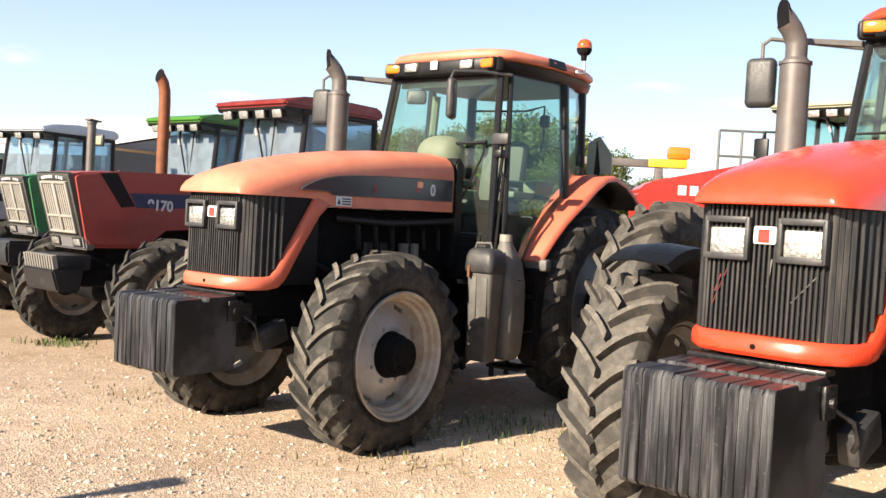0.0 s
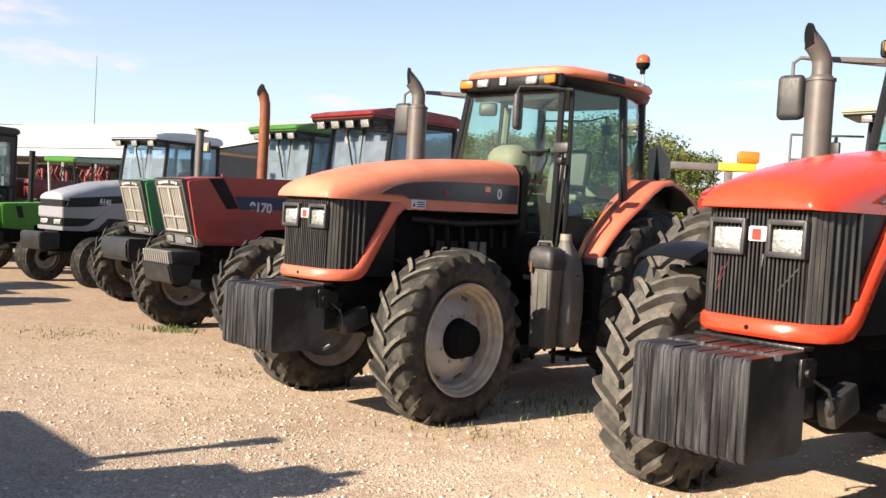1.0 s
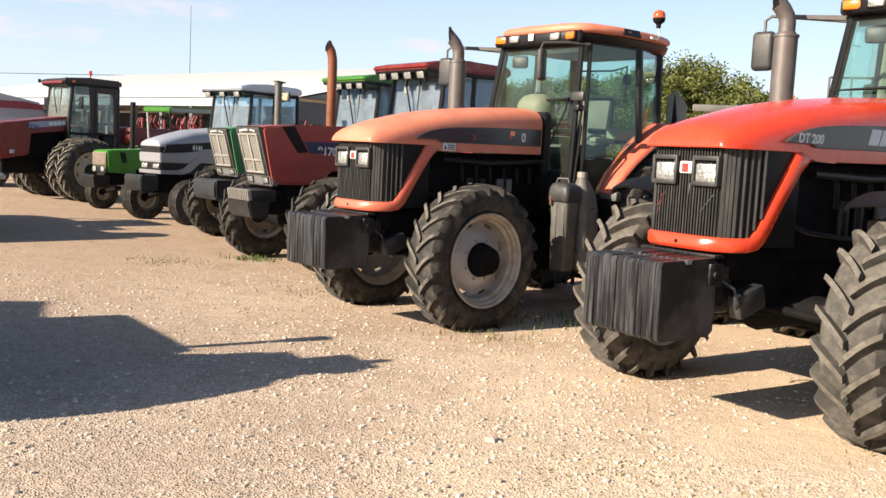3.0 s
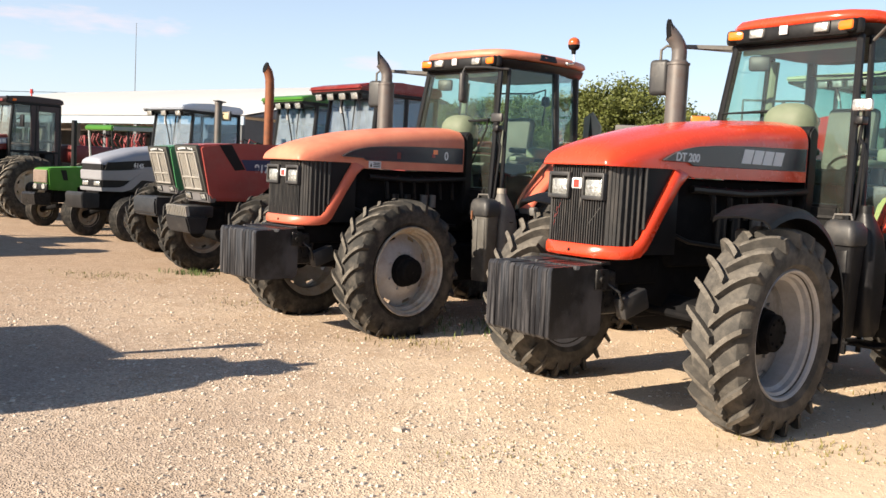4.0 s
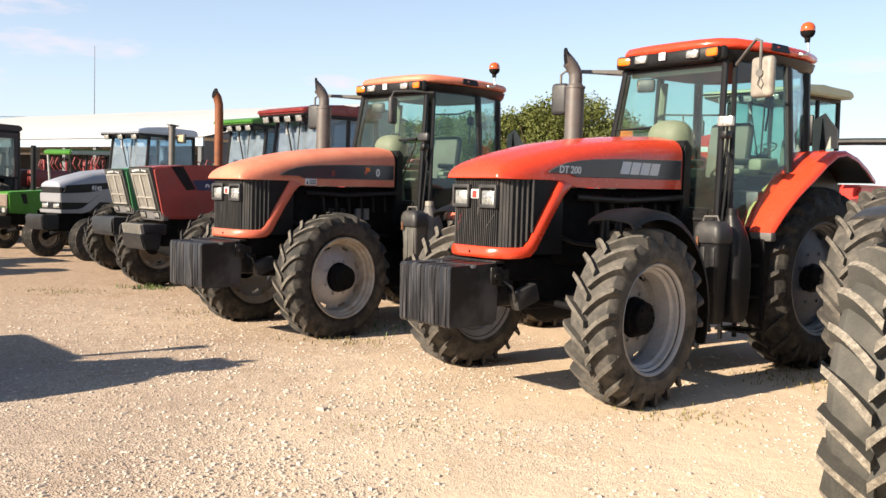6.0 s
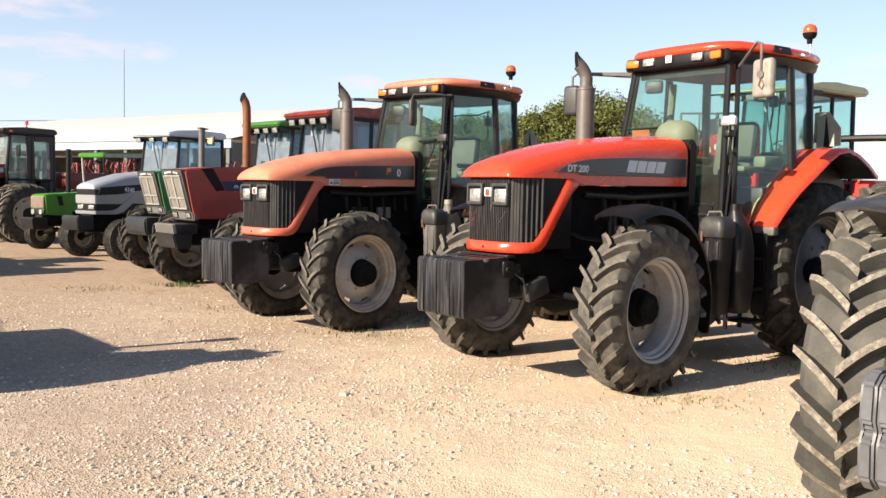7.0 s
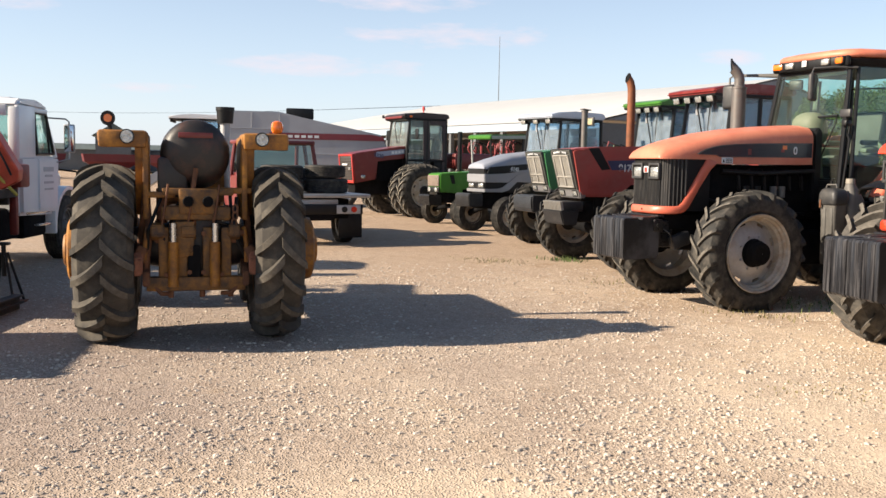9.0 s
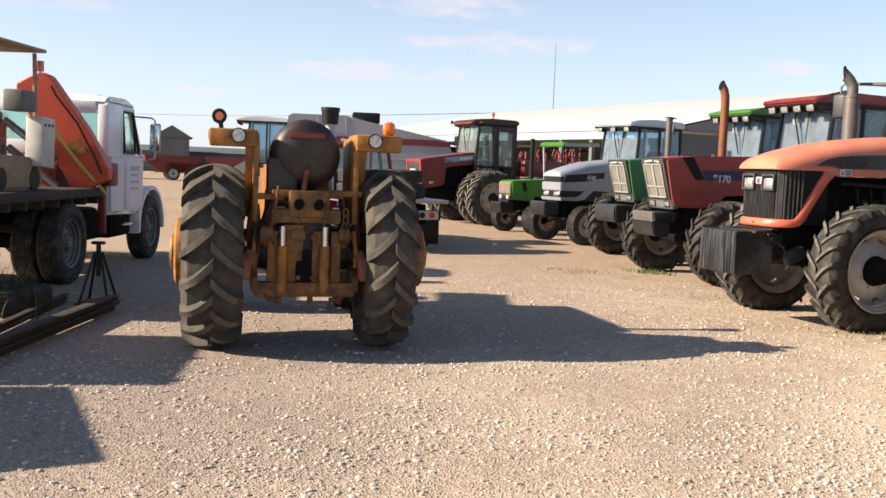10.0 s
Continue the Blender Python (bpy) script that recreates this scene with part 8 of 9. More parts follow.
# ---- flatbed truck beyond the yellow tractor ----
def flatbed_truck(m):
    root = thing("flatbed_truck", m, "maroon pickup truck with steel flatbed facing away", "truck")
    bm = bmn()
    box(bm, (1.2, 0, 0.985), (2.5, 2.2, 0.07), 0.015)
    box(bm, (1.2, 0, 0.84), (2.3, 0.9, 0.16), 0.02)
    part("flat_deck", bm, CHROME_DULL, root, "bare steel flat deck")
    # bumper in black, with the shade at the truck's rear in its colour
    bm = bmn()
    box(bm, (0.02, 0, 0.72), (0.08, 1.9, 0.2), 0.02)
    bp = part("rear_bumper", bm, BLACK, root, "worn rear bumper, black for the shade on it")
    for s in (-1, 1):
        bm = bmn()
        box(bm, (-0.024, s * 0.64, 0.72), (0.012, 0.5, 0.17), 0.004)
        part("lamp_panel", bm, RIM_GREY, bp, "pale lamp panel")
    for y in (-0.75, -0.55, 0.55, 0.75):
        bm = bmn()
        cyl(bm, (-0.03, y, 0.72), (-0.045, y, 0.72), 0.06)
        part("tail_lamp", bm, LENS_RED if abs(y) > 0.6 else BLACK, bp)
    for s in (-1, 1):
        bm = bmn()
        box(bm, (0.3, s * 0.8, 0.38), (0.02, 0.5, 0.5), 0.004)
        part("mud_flap", bm, BLACK, root)
        for x in (0.85, 4.1):
            truck_wheel(root, x, s * 0.85, s, 0.4)
    bm = bmn()
    prism(bm, [(2.6, 0.6), (2.6, 1.38), (4.3, 1.38), (4.9, 1.25), (5.0, 1.05), (5.0, 0.55)], -0.9, 0.9, 0.06)
    for s in (-1, 1):
        for x0, x1 in ((2.65, 2.72), (3.3, 3.3), (4.2, 3.85)):
            tube(bm, [(x0, s * 0.9, 1.3), (x1, s * 0.8, 2.02)], 0.045, 8)
    box(bm, (3.25, 0, 2.06), (1.3, 1.66, 0.09), 0.03)
    part("cab", bm, DEEP_RED, root, "maroon pickup cab")
    cab_pane("rear_window", [(2.66, -0.8, 1.36), (2.66, 0.8, 1.36), (2.72, 0.75, 2.02), (2.72, -0.75, 2.02)], GLASS, root)
    cab_pane("windscreen", [(4.2, -0.85, 1.36), (4.2, 0.85, 1.36), (3.87, 0.78, 2.02), (3.87, -0.78, 2.02)], GLASS, root)
    for s in (-1, 1):
        bm = bmn()
        tube(bm, [(4.0, s * 0.92, 1.3), (4.0, s * 1.15, 1.32)], 0.015, 6)
        box(bm, (4.0, s * 1.18, 1.4), (0.06, 0.16, 0.3), 0.02)
        part("mirror", bm, BLACK, root)
    bm = bmn()
    box(bm, (2.0, 0.0, 1.25), (0.7, 1.5, 0.5), 0.04)
    part("tool_box", bm, BLACK, root, "black deck tool box")
    bm = bmn()
    box(bm, (0.6, 0, 1.0), (1.2, 2.24, 0.03), 0.006)
    part("deck_edge", bm, DECK, root)
    bm = bmn()
    box(bm, (2.2, 0, 0.6), (4.4, 0.7, 0.2), 0.03)
    box(bm, (0.7, 0, 0.72), (0.9, 1.5, 0.4), 0.03)
    part("chassis", bm, ENGINE, root)
    return root


def deck_tyre(m, r, w):
    bm = bmn()
    plain_tyre_mesh(bm, r, w, r * 0.55)
    o = part("used_tyre", bm, RUBBER)
    o.matrix_basis = m
    return tagged(o, "used black tyre lying on the flat deck", "tyre", "tyres on the deck")


FLAT = pose(-9.67, 9.37, 0, 0, 0, 150)
flatbed_truck(FLAT)
for x, y, z, r, w in ((0.75, 0.5, 1.16, 0.44, 0.28), (0.8, 0.48, 1.44, 0.43, 0.27), (0.8, -0.45, 1.17, 0.45, 0.3), (0.78, -0.42, 1.46, 0.42, 0.26)):
    deck_tyre(FLAT @ pose(x, y, z, 90, 0, 0), r, w)


# ---- silver combine harvester ----
def combine(m):
    root = thing("silver_combine", m, "silver combine harvester with maroon stripe and grain tank", "combine")
    bm = bmn()
    prism(bm, [(1.0, 1.1), (1.0, 3.5), (0.9, 3.66), (-1.3, 3.66), (-2.0, 3.5), (-5.4, 2.85), (-5.6, 2.4), (-5.6, 1.3), (-3.0, 1.0)], -1.4, 1.4, 0.06)
    part("body", bm, SILVER_BODY, root, "silver ribbed body")
    for s in (-1, 1):
        for x0, x1, z0, z1 in ((1.0, -5.5, 2.1, 2.05), (1.0, -1.3, 3.0, 3.0), (-1.3, -1.3, 3.6, 2.1), (-0.2, -0.2, 3.6, 3.0)):
            bm = bmn()
            tube(bm, [(x0, s * 1.4, z0), (x1, s * 1.4, z1)], 0.022, 5)
            part("panel_seam", bm, SILVER_BODY, root)
    for s in (-1, 1):
        bm = bmn()
        prism(bm, [(-0.9, 2.62), (-0.9, 2.86), (-4.9, 2.86), (-5.45, 2.78), (-5.5, 2.62)], s * 1.4, s * 1.432)
        st = part("side_stripe", bm, MAROON, root, "maroon side stripe")
        bm = bmn()
        for k in range(7):
            box(bm, (-1.2 - 0.26 * k, s * 1.434, 2.73), (0.18, 0.006, 0.1))
        part("brand_bars", bm, DECAL_WHITE, st, "white bars of a brand mark")
        wheel("front_wheel", root, pose(0.4, s * 1.5, 0.87), 0.88, 0.6, 0.42, s, 20, 0.05, RUBBER, RIM_GREY, 0.14, 0.1)
        wheel("rear_wheel", root, pose(-3.9, s * 1.2, 0.52), 0.53, 0.35, 0.27, s, 18, 0.03, RUBBER, RIM_GREY, 0.1, 0.06)
    bm = bmn()
    box(bm, (-2.1, 0.2, 3.62), (1.1, 1.6, 0.42), 0.05)
    part("tank_hood", bm, BLACK, root, "black grain tank extension")
    visor_cab(root, 2.6, 1.1, 0.85, 2.0, 3.3, WHITE, GLASS_BLUE, 0.45, 4, TANK_GREY, 1.6)
    bm = bmn()
    prism(bm, [(2.5, 1.5), (2.5, 1.9), (4.2, 0.9), (4.2, 0.5)], -0.6, 0.6, 0.03)
    part("feeder_house", bm, SILVER, root)
    bm = bmn()
    tube(bm, [(1.0, -1.3, 3.2), (0.2, -1.7, 3.4), (-3.5, -1.8, 3.2)], 0.16, 12)
    part("unload_auger", bm, SILVER, root)
    bm = bmn()
    box(bm, (-1.2, 0, 1.0), (5.0, 1.2, 0.4), 0.05)
    tube(bm, [(0.4, -1.5, 0.87), (0.4, 1.5, 0.87)], 0.14, 10)
    tube(bm, [(-3.9, -1.2, 0.53), (-3.9, 1.2, 0.53)], 0.1, 10)
    part("chassis", bm, ENGINE, root)
    return root


SILVER_BODY = surface("dull_silver_body", (0.30, 0.31, 0.34), 0.4, 0.2, (0.24, 0.22, 0.2), 0.3, 1, 30, 0, 0.08)
MAROON = surface("maroon_stripe", (0.16, 0.02, 0.03), 0.4, 0, None, 0, 3, 40, 0, 0.1)
combine(pose(-22.7, 20.4, 0, 0, 0, 223) @ Matrix.Diagonal((0.9, 0.9, 0.93, 1)))


# ---- machines behind the red tractor ----
def red_combine(m):
    root = thing("red_combine", m, "red combine with pale yellow cab roof behind the tractors", "combine")
    for s in (-1, 1):
        wheel("front_wheel", root, pose(0, s * 1.2, 0.84), 0.85, 0.55, 0.42, s, 20, 0.05, RUBBER, RIM_GREY, 0.14, 0.1)
        wheel("rear_wheel", root, pose(-3.6, s * 1.1, 0.55), 0.56, 0.36, 0.28, s, 18, 0.03, RUBBER, RIM_GREY, 0.1, 0.06)
    bm = bmn()
    prism(bm, [(0.2, 1.0), (0.2, 1.7), (-1.3, 1.75), (-1.35, 2.05), (-4.6, 2.05), (-4.9, 1.6), (-4.6, 1.0)], -1.2, 1.2, 0.05)
    part("body", bm, RED_MID, root)
    visor_cab(root, 0.2, -1.3, 0.72, 2.3, 3.59, PALE_ROOF, GLASS, 0.42, 5, BLACK, 1.8, 0.24)
    bm = bmn()
    tube(bm, [(0.1, 0.8, 2.75), (0.0, 1.8, 2.75), (-0.1, 3.2, 2.72)], 0.06, 8)
    part("side_bar", bm, BLACK, root, "black horizontal bar")
    for s in (-1, 1):
        bm = bmn()
        tube(bm, [(0.2, s * 0.75, 3.3), (0.45, s * 1.1, 3.3), (0.45, s * 1.1, 3.2)], 0.02, 6)
        box(bm, (0.45, s * 1.12, 2.95), (0.07, 0.24, 0.5), 0.03)
        part("mirror", bm, BLACK, root)
    bm = bmn()
    box(bm, (-2.0, 0, 0.85), (4.6, 1.0, 0.4), 0.05)
    tube(bm, [(0, -1.2, 0.84), (0, 1.2, 0.84)], 0.12, 10)
    tube(bm, [(-3.6, -1.1, 0.55), (-3.6, 1.1, 0.55)], 0.09, 10)
    part("chassis", bm, ENGINE, root)
    return root


RED_MID = surface("red_paint", (0.5, 0.03, 0.022), 0.3, 0, (0.4, 0.1, 0.07), 0.2, 2, 60, 0, 0.08, coat=0.3)
PALE_ROOF = surface("pale_yellow_roof", (0.40, 0.42, 0.29), 0.5, 0, (0.4, 0.36, 0.2), 0.3, 3, 40, 0, 0.1)
red_combine(pose(5.28, 14.45, 0, 0, 0, 228))


def red_hood_machine(m):
    root = thing("red_loader", m, "bright red loader with sloping hood and amber lamp", "loader")
    bm = bmn()
    prism(bm, [(0.9, 1.6), (0.95, 2.2), (0.8, 2.34), (-1.8, 2.95), (-1.8, 1.6)], -0.5, 0.5, 0.05)
    hd = part("hood", bm, RED_MID, root)
    for s in (-1, 1):
        bm = bmn()
        for k in range(3):
            box(bm, (0.35 - 0.16 * k, s * 0.503, 2.24), (0.11, 0.006, 0.13))
        for k in range(5):
            box(bm, (-0.5 - 0.2 * k, s * 0.503, 2.40 + 0.05 * k), (0.14, 0.006, 0.09))
        part("model_bars", bm, DECAL_WHITE, hd, "white lettering bars")
        wheel("front_wheel", root, pose(0.2, s * 0.95, 0.8), 0.81, 0.5, 0.4, s, 20, 0.05, RUBBER, RIM_GREY, 0.14, 0.1)
        wheel("rear_wheel", root, pose(-2.6, s * 0.95, 0.8), 0.81, 0.5, 0.4, s, 20, 0.05, RUBBER, RIM_GREY, 0.14, 0.1)
    bm = bmn()
    box(bm, (-1.0, 0, 1.2), (4.2, 0.8, 0.8), 0.05)
    part("chassis", bm, ENGINE, root)
    bm = bmn()
    box(bm, (1.0, -0.62, 2.66), (1.3, 0.1, 0.12), 0.02)
    box(bm, (0.5, -0.62, 2.1), (0.12, 0.1, 1.0), 0.02)
    part("boom_bar", bm, TANK_GREY, root)
    bm = bmn()
    box(bm, (0.38, -0.62, 2.67), (0.56, 0.14, 0.13), 0.02)
    part("boom_tip", bm, YELLOW_BRIGHT, root, "yellow painted boom tip")
    bm = bmn()
    box(bm, (0.22, -0.62, 2.83), (0.32, 0.16, 0.18), 0.03)
    part("amber_lamp", bm, LENS_AMBER, root, "square amber lamp")
    return root


YELLOW_BRIGHT = surface("bright_yellow", (0.62, 0.42, 0.03), 0.5, 0, None, 0, 3, 40, 0, 0.08)
red_hood_machine(pose(2.95, 13.4, 0, 0, 0, 180))


def grey_railing(m):
    root = thing("platform_railing", m, "grey pipe railing on a machine platform", "railing")
    for x in (0, 0.35, 0.7):
        bm = bmn()
        tube(bm, [(x, 0, 0), (x, 0, 3.3)], 0.02, 6)
        part("post", bm, TANK_GREY, root)
    for z in (2.9, 3.3):
        bm = bmn()
        tube(bm, [(0, 0, z), (0.7, 0, z)], 0.02, 6)
        part("rail", bm, TANK_GREY, root)
    return root


grey_railing(pose(3.5, 14.9, 0))


# ---- red implements behind the lime tractor ----
def tillage_implement(m, mat, wide=4.0, seed=1):
    rnd = random.Random(seed)
    root = thing("folded_implement", m, "folded tillage implement with upright frames and tines", "implement", "implements by the shed")
    for k in range(11):
        x = -wide / 2 + wide * k / 10
        bm = bmn()
        tube(bm, [(x, 0, 0.0), (x + rnd.uniform(-0.1, 0.1), 0, 2.2 + rnd.uniform(-0.6, 0.5))], 0.05, 6)
        part("upright", bm, mat, root)
    for z in (0.5, 1.0, 1.5, 1.9):
        bm = bmn()
        tube(bm, [(-wide / 2, 0.05, z), (wide / 2, 0.05, z + rnd.uniform(-0.15, 0.15))], 0.045, 6)
        part("frame_bar", bm, mat, root)
    for k in range(64):
        bm = bmn()
        x, z = -wide / 2 + rnd.random() * wide, 0.5 + 0.5 * rnd.randrange(5)
        tube(bm, [(x, -0.05, z), (x, -0.35, z + 0.1), (x + 0.02, -0.45, z - 0.15), (x, -0.3, z - 0.35)], 0.02, 5)
        part("tine", bm, mat if k % 2 else ENGINE, root)
    return root


IMPL_RED = surface("implement_red", (0.27, 0.03, 0.035), 0.6, 0, (0.12, 0.05, 0.03), 0.4, 3, 40, 0, 0.2)
IMPL_GREEN = surface("implement_green", (0.05, 0.16, 0.06), 0.6, 0, (0.12, 0.08, 0.05), 0.4, 3, 40, 0, 0.2)
tillage_implement(pose(-17.2, 29.0, 0, 0, 0, -30), IMPL_RED, 5.5, 1)
tillage_implement(pose(-13.6, 29.5, 0, 0, 0, -25), IMPL_RED, 5.0, 2)
tillage_implement(pose(-11.0, 31.5, 0, 0, 0, -28), IMPL_GREEN, 5.0, 3)
tillage_implement(pose(-20.0, 33.0, 0, 0, 0, -30), IMPL_RED, 5.0, 4)
tillage_implement(pose(-8.5, 33.0, 0, 0, 0, -22), IMPL_RED, 4.0, 5)


CART_RED = surface("dark_cart_red", (0.13, 0.014, 0.02), 0.5, 0, (0.1, 0.03, 0.03), 0.4, 1, 20, 0, 0.2)


def grain_cart(m):
    root = thing("grain_cart", m, "dark red grain cart parked on far grass", "grain cart", "far carts")
    bm = bmn()
    loft(bm, [[(x * sx, y * sx, z) for x, y in ((-2.2, -1.3), (2.2, -1.3), (2.2, 1.3), (-2.2, 1.3))] for sx, z in ((0.35, 0.6), (0.95, 1.4), (1.0, 2.0))])
    part("hopper", bm, CART_RED, root)
    for s in (-1, 1):
        wheel("wheel", root, pose(0, s * 1.2, 0.54), 0.55, 0.45, 0.35, s, 18, 0.04, RUBBER, RIM_GREY, 0.1, 0.06)
    bm = bmn()
    tube(bm, [(0, -1.2, 0.55), (0, 1.2, 0.55)], 0.1, 8)
    tube(bm, [(1.0, 0, 0.8), (3.6, 0, 0.5)], 0.08, 8)
    part("drawbar", bm, ENGINE, root)
    return root


for i, (x, y, h) in enumerate(((-58.0, 41.0, 58), (-63.5, 38.0, 80), (-53.5, 43.5, 40), (-68.0, 36.5, 60), (-49.0, 46.0, 20))):
    grain_cart(pose(x, y, 0, 0, 0, h) @ Matrix.Scale(0.95, 4))


# ---- buildings ----
GABLE_GREY = surface("grey_gable_sheet", (0.20, 0.205, 0.22), 0.6, 0, None, 0, 0.4, 6, 0, 0.12)


def long_shed():
    m = pose(-35.6, 72.4, 0, 0, 0, -24.6)
    root = thing("long_shed", m, "long white-roofed machinery shed with open front", "shed")
    half, right, deep, eave, ridge, hip = 22.3, 23.5, 16.0, 4.55, 8.0, 9.0
    bm = bmn()
    a, b = (-half, 0, ridge), (right, 0, ridge)
    c = [(-half - hip, -deep, eave), (right, -deep, eave), (right, deep, eave), (-half - hip, deep, eave)]
    v = [bm.verts.new(p) for p in (a, b, *c)]
    for f in ((2, 3, 1, 0), (4, 5, 0, 1), (5, 2, 0), (2, 5, 4, 3)):
        bm.faces.new([v[k] for k in f])
    part("roof", bm, ROOF_WHITE, root)
    bm = bmn()
    loft(bm, [[(x, -deep + 0.3, eave - 0.05), (x, 0, ridge - 0.1), (x, deep - 0.3, eave - 0.05)] for x in (right - 0.25, right - 0.1)])
    part("gable_wall", bm, GABLE_GREY, root, "grey sheet gable end")
    full, mid = half + right + hip, (right - half - hip) / 2
    bm = bmn()
    box(bm, (mid, -deep + 0.1, eave - 0.3), (full, 0.12, 0.5))
    part("fascia", bm, FASCIA, root, "pale blue-grey eave band")
    bm = bmn()
    box(bm, (mid, 2.0, eave / 2 - 0.1), (full - 0.4, 0.2, eave - 0.2))
    part("back_wall", bm, WALL_DARK, root)
    for k in range(17):
        bm = bmn()
        box(bm, (-half - hip + 0.4 + k * (full - 0.8) / 16, -deep + 0.3, (eave - 0.5) / 2), (0.3, 0.3, eave - 0.5))
        part("post", bm, WALL_DARK, root)
    for x in (-half - hip + 0.3, right - 0.3):
        bm = bmn()
        box(bm, (x, -deep / 2 + 1, eave / 2 - 0.1), (0.2, deep + 1.4, eave - 0.2))
        part("end_wall", bm, WALL_DARK, root)
    return root


long_shed()


def gable_house(name, m, w, d, eave, ridge, wall_mat, roof_mat, label):
    root = thing(name, m, label, "building")
    bm = bmn()
    box(bm, (0, 0, eave / 2), (w, d, eave))
    part("wall", bm, wall_mat, root)
    bm = bmn()
    loft(bm, [[(x, -d / 2 - 0.4, eave), (x, 0, ridge), (x, d / 2 + 0.4, eave)] for x in (-w / 2 - 0.4, w / 2 + 0.4)])
    part("roof", bm, roof_mat, root)
    bm = bmn()
    box(bm, (w / 2 + 0.01, 0, eave * 0.45), (0.06, d * 0.4, eave * 0.8))
    part("door", bm, DECAL, root)
    return root


DARK_ROOF = surface("dark_green_roof", (0.10, 0.12, 0.11), 0.7, 0, None, 0, 0.5, 5, 0, 0.2)
gable_house("far_shed", pose(-93.8, 68.3, 0, 0, 0, 142.6), 8, 4.0, 4.2, 5.65, WALL_DARK, DARK_ROOF, "distant dark shed with a steep gabled roof")
gable_house("far_shed", pose(-112, 62, 0, 0, 0, 50), 60, 12, 2.6, 3.4, WALL_DARK, DARK_ROOF, "distant long low dark shed")
bm = bmn()
tube(bm, [(0, 0, 0), (0, 0, 12), (0, 0, 22)], [0.09, 0.06, 0.035], 6)
mast = part("radio_mast", bm, TANK_GREY)
mast.matrix_basis = pose(-73, 125.5, 0)
tagged(mast, "thin grey radio mast behind the shed", "mast")

bm = bmn()
tube(bm, [(0, 0, 0), (0, 0, 9.6)], [0.16, 0.11], 8)
box(bm, (0, 0, 9.2), (0.12, 2.0, 0.12), 0.01)
pole = part("power_pole", bm, BARK)
pole.matrix_basis = pose(-150, 60, 0)
tagged(pole, "wooden power pole beyond the yard", "pole")
for k in range(2):
    bm = bmn()
    ends = Vector((-150, 59.1 + 1.8 * k, 9.3)), Vector((-56.2 + 1.5 * k, 81.9 - 0.7 * k, 8.02))
    pts = [ends[0].lerp(ends[1], i / 14) - Vector((0, 0, 1.3 * math.sin(math.pi * i / 14))) for i in range(15)]
    tube(bm, pts, 0.014, 4)
    tagged(part("power_line", bm, ENGINE), "thin dark overhead power line from pole to shed", "cable")


# ---- trees ----
CROWNS = {}


def crown_mesh(seed, wide, leaves):
    """A crown of one metre's height: clumps of small leaves round the limbs' tips, with gaps and an uneven edge."""
    if (seed, wide) in CROWNS:
        return CROWNS[(seed, wide)]
    rnd = random.Random(seed)
    verts, faces = [], []
    for _ in range(84):
        c = Vector((rnd.gauss(0, 0.2) * wide, rnd.gauss(0, 0.2) * wide, rnd.uniform(0.16, 0.92)))
        top = max(0.0, c.z - 0.55)
        c = Vector((c.x * (1 - 1.2 * top), c.y * (1 - 1.2 * top), c.z))
        cr = rnd.uniform(0.06, 0.125)
        for _ in range(leaves):
            d = Vector((rnd.gauss(0, 1), rnd.gauss(0, 1), rnd.gauss(0, 0.75)))
            p = c + d.normalized() * cr * rnd.uniform(0.4, 1.12)
            u = Vector((rnd.gauss(0, 1), rnd.gauss(0, 1), rnd.gauss(0, 0.7))).normalized()
            v = u.cross(Vector((rnd.gauss(0, 1), rnd.gauss(0, 1), rnd.gauss(0, 1)))).normalized()
            s = rnd.uniform(0.007, 0.014)
            i = len(verts)
            verts += [p - u * s, p + v * s * 0.6, p + u * s, p - v * s * 0.6]
            faces.append((i, i + 1, i + 2, i + 3))
    me = bpy.data.meshes.new("crown")
    me.from_pydata(verts, [], faces)
    me.materials.append(LEAF)
    CROWNS[(seed, wide)] = me
    return me


def tree(x, y, h, seed, wide=1.0, leaves=320):
    rnd = random.Random(seed)
    root = thing("tree", pose(x, y, 0, 0, 0, rnd.uniform(0, 360)), "broad leafy green tree behind the yard", "tree", "trees behind the yard")
    bm = bmn()
    tube(bm, [(0, 0, 0), (0.1, 0.05, h * 0.25), (0.0, 0.1, h * 0.55)], [h * 0.035, h * 0.026, h * 0.012], 8)
    for k in range(9):
        a, z = rnd.uniform(0, 6.28), h * rnd.uniform(0.22, 0.5)
        q = Vector((math.cos(a) * h * 0.28 * wide, math.sin(a) * h * 0.28 * wide, z + h * rnd.uniform(0.12, 0.35)))
        tube(bm, [(0.03, 0.05, z), q * 0.5 + Vector((0, 0, z * 0.5)), q], [h * 0.014, h * 0.009, h * 0.004], 5)
    part("trunk", bm, BARK, root)
    cr = new("crown", crown_mesh(seed % 6, wide, leaves))
    cr.parent = root
    cr.matrix_basis = Matrix.Scale(h, 4)
    tagged(cr, kind="stuff")
    return root


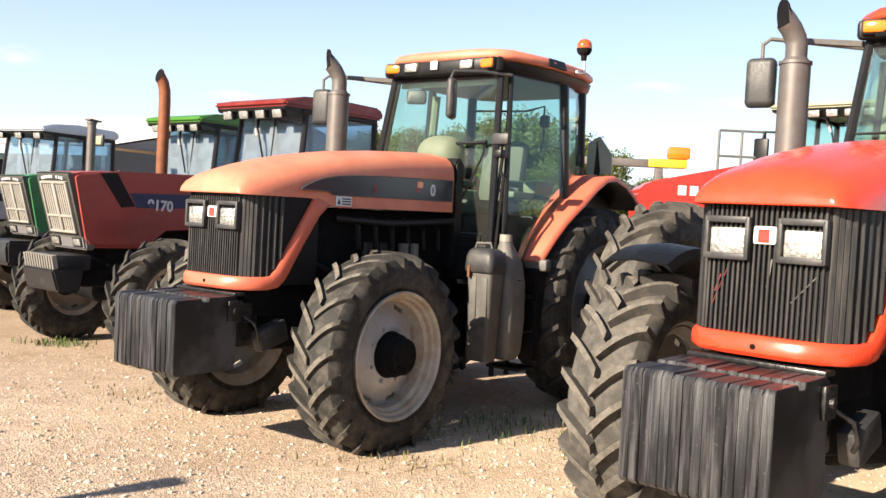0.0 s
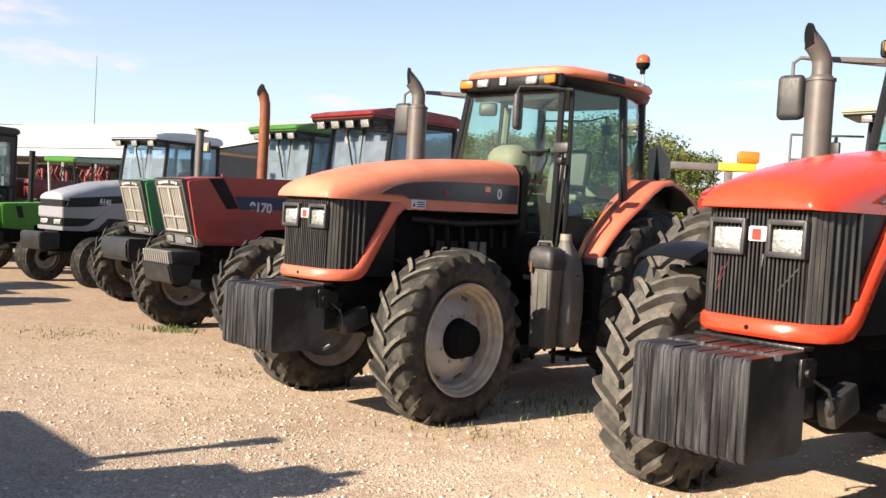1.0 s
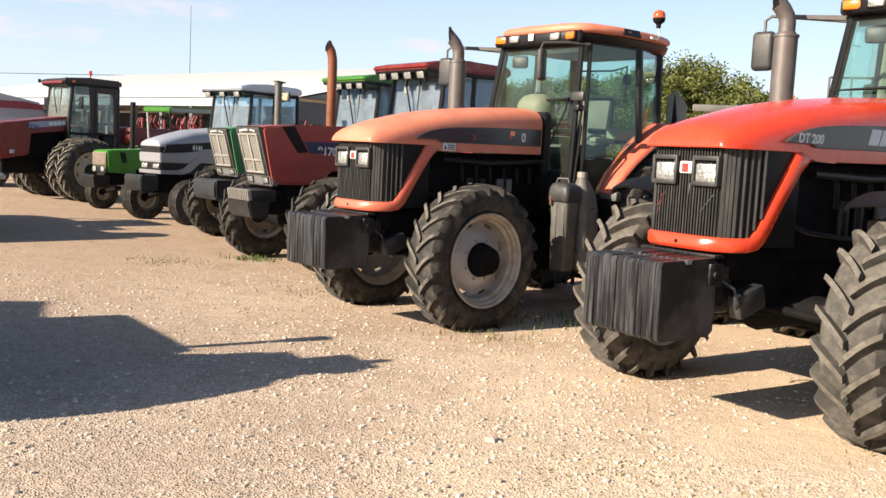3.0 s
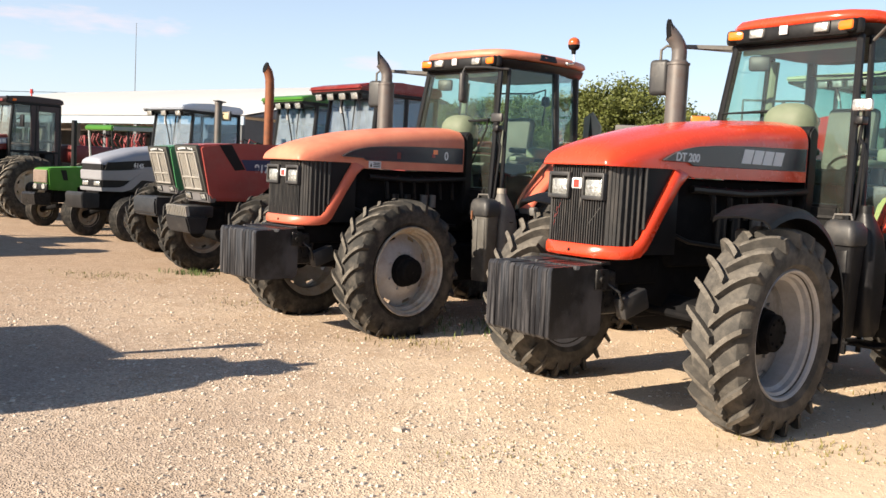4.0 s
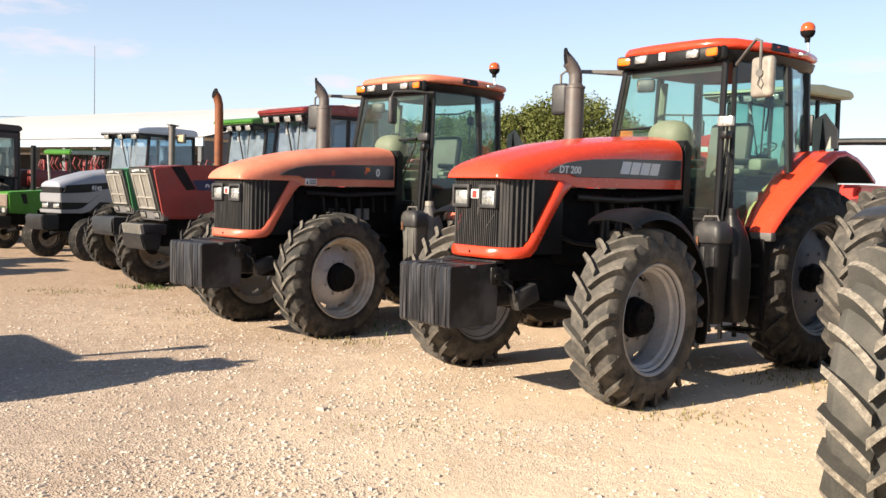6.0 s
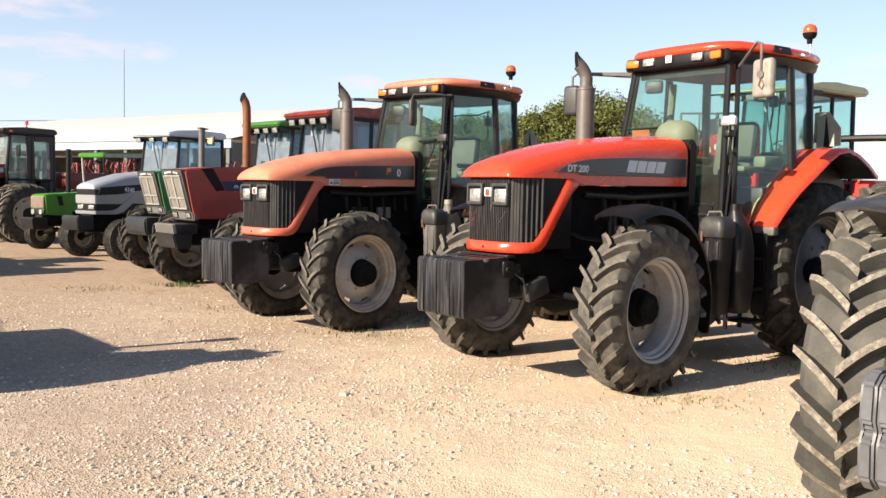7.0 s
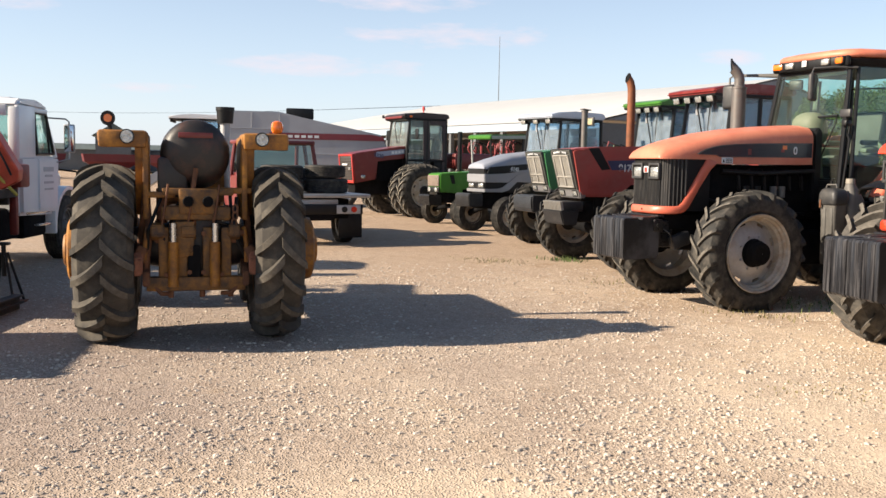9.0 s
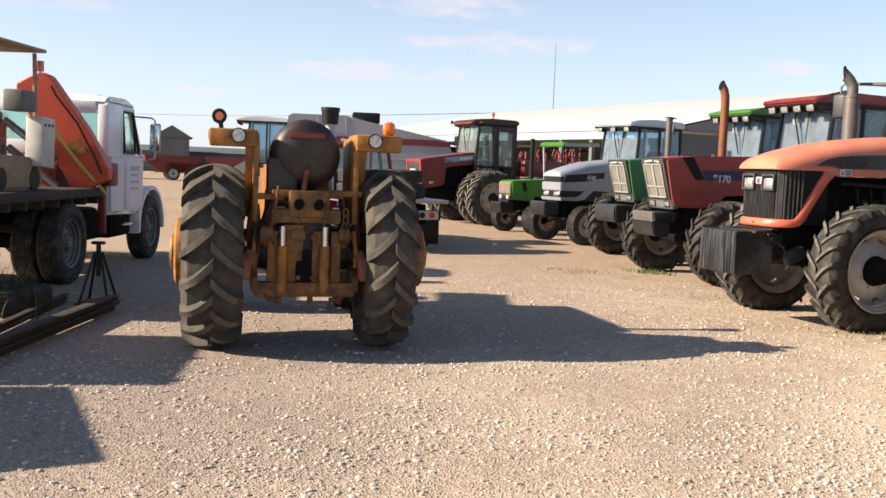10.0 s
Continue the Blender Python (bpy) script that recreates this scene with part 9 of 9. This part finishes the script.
rnd = random.Random(5)
for i in range(17):
    b = 93.5 - 0.95 * i + rnd.uniform(-0.5, 0.5)
    dist = (44 if b > 83 else 58) + rnd.uniform(-3, 3) + (6 if i % 2 else 0)
    tree(2 + dist * math.cos(radians(b)), -4 + dist * math.sin(radians(b)), (5.7 + rnd.uniform(-0.8, 0.9)) * min(1.0, max(0.72, 0.72 + (b - 86) * 0.07)), 10 + i, 1.2)
for i, (b, dist, h) in enumerate(((95.2, 52, 6.0), (96.3, 47, 5.6), (97.4, 53, 6.3), (98.5, 49, 5.9), (99.7, 54, 6.2), (100.8, 50, 5.6))):
    tree(2 + dist * math.cos(radians(b)), -4 + dist * math.sin(radians(b)), h, 70 + i, 1.25)
for i, (b, dist, h) in enumerate(((153, 130, 7), (155.5, 140, 8), (157, 120, 7), (150, 160, 7), (160, 140, 8), (163, 130, 7))):
    tree(2 + dist * math.cos(radians(b)), -4 + dist * math.sin(radians(b)), h, 50 + i, 1.3, 120)


# ---- small things on the ground ----
def scatter_stones():
    rnd = random.Random(3)
    verts, faces = [], []
    def stone(x, y, s):
        n = len(verts)
        k = 5
        for z, r in ((0.0, 1.0), (0.45, 0.85)):
            for j in range(k):
                a = 2 * math.pi * j / k + rnd.uniform(-0.3, 0.3)
                rr = s * r * rnd.uniform(0.7, 1.15)
                verts.append((x + rr * math.cos(a), y + rr * math.sin(a), max(0.0, z * s * rnd.uniform(0.7, 1.2))))
        verts.append((x, y, s * 0.62))
        for j in range(k):
            faces.append((n + j, n + (j + 1) % k, n + k + (j + 1) % k, n + k + j))
            faces.append((n + k + j, n + k + (j + 1) % k, n + 2 * k))
    for _ in range(46000):
        d, a = 1.6 + 11 * rnd.random() ** 1.5, radians(rnd.uniform(62, 168))
        x, y = 1.6 + d * math.cos(a), -3.9 + d * math.sin(a)
        w = noise.noise(Vector((x * 0.8, y * 0.8, 0)))
        if rnd.random() < (0.5 if x < 1.8 else 0.28) + w * 2.0:
            stone(x, y, 0.005 + 0.014 * rnd.random() ** 2.2)
    for _ in range(30000):
        d, a = 1.8 + 13 * rnd.random() ** 1.3, radians(rnd.uniform(62, 168))
        x, y = 1.6 + d * math.cos(a), -3.9 + d * math.sin(a)
        w = noise.noise(Vector((x * 0.5, y * 0.5, 3.0)))
        if rnd.random() < (0.6 if x < 1.6 else 0.16) + w * 1.2:
            stone(x, y, 0.007 + 0.017 * rnd.random() ** 2.4)
    stone(0.32, 3.2, 0.05)
    me = bpy.data.meshes.new("loose_stones")
    me.from_pydata(verts, [], faces)
    me.materials.append(STONE_MIX)
    tagged(new("loose_stones", me), "loose pale limestone chips over the yard", "gravel", kind="stuff")


scatter_stones()


def weeds(name, x, y, count, spread, h, mat, seed, label):
    rnd = random.Random(seed)
    verts, faces = [], []
    for _ in range(count):
        px, py = x + rnd.gauss(0, spread), y + rnd.gauss(0, spread * 0.6)
        a, hh, w = rnd.uniform(0, 6.28), h * rnd.uniform(0.4, 1.1), 0.004 + 0.004 * rnd.random()
        lean = Vector((math.cos(a), math.sin(a), 0)) * hh * rnd.uniform(0.1, 0.8)
        side = Vector((-math.sin(a), math.cos(a), 0)) * w
        base = Vector((px, py, 0))
        n = len(verts)
        verts += [base - side, base + side, base + lean * 0.4 + Vector((0, 0, hh * 0.6)) + side * 0.7, base + lean * 0.4 + Vector((0, 0, hh * 0.6)) - side * 0.7, base + lean + Vector((0, 0, hh))]
        faces += [(n, n + 1, n + 2, n + 3), (n + 3, n + 2, n + 4)]
    me = bpy.data.meshes.new(name)
    me.from_pydata(verts, [], faces)
    me.materials.append(mat)
    return tagged(new(name, me), label, "weeds", kind="stuff")


weeds("weed_patch", -4.75, 10.3, 160, 0.2, 0.09, GRASS_GREEN, 1, "green weeds at a tyre on gravel")
weeds("weed_patch", -5.7, 9.4, 260, 0.4, 0.03, GRASS, 2, "dry grass patch on gravel")
weeds("weed_patch", 0.3, 7.6, 260, 0.5, 0.08, GRASS_GREEN, 3, "green weeds between the tractors")
weeds("weed_patch", 3.0, 3.8, 140, 0.3, 0.035, GRASS, 4, "dry grass patch on gravel")
weeds("weed_patch", 4.4, 5.6, 220, 0.45, 0.05, GRASS, 5, "dry grass between the tractors")
weeds("weed_patch", 1.1, 2.9, 160, 0.35, 0.02, GRASS, 6, "trampled dry grass on gravel")
weeds("weed_patch", -8.4, 0.3, 320, 0.5, 0.6, GRASS_GREEN, 7, "tall green weeds beside the truck")
weeds("weed_patch", -0.45, 6.35, 120, 0.25, 0.05, GRASS, 8, "dry grass at a tyre on gravel")
weeds("weed_patch", -2.6, 8.0, 200, 0.5, 0.03, GRASS, 9, "dry grass patch on gravel")
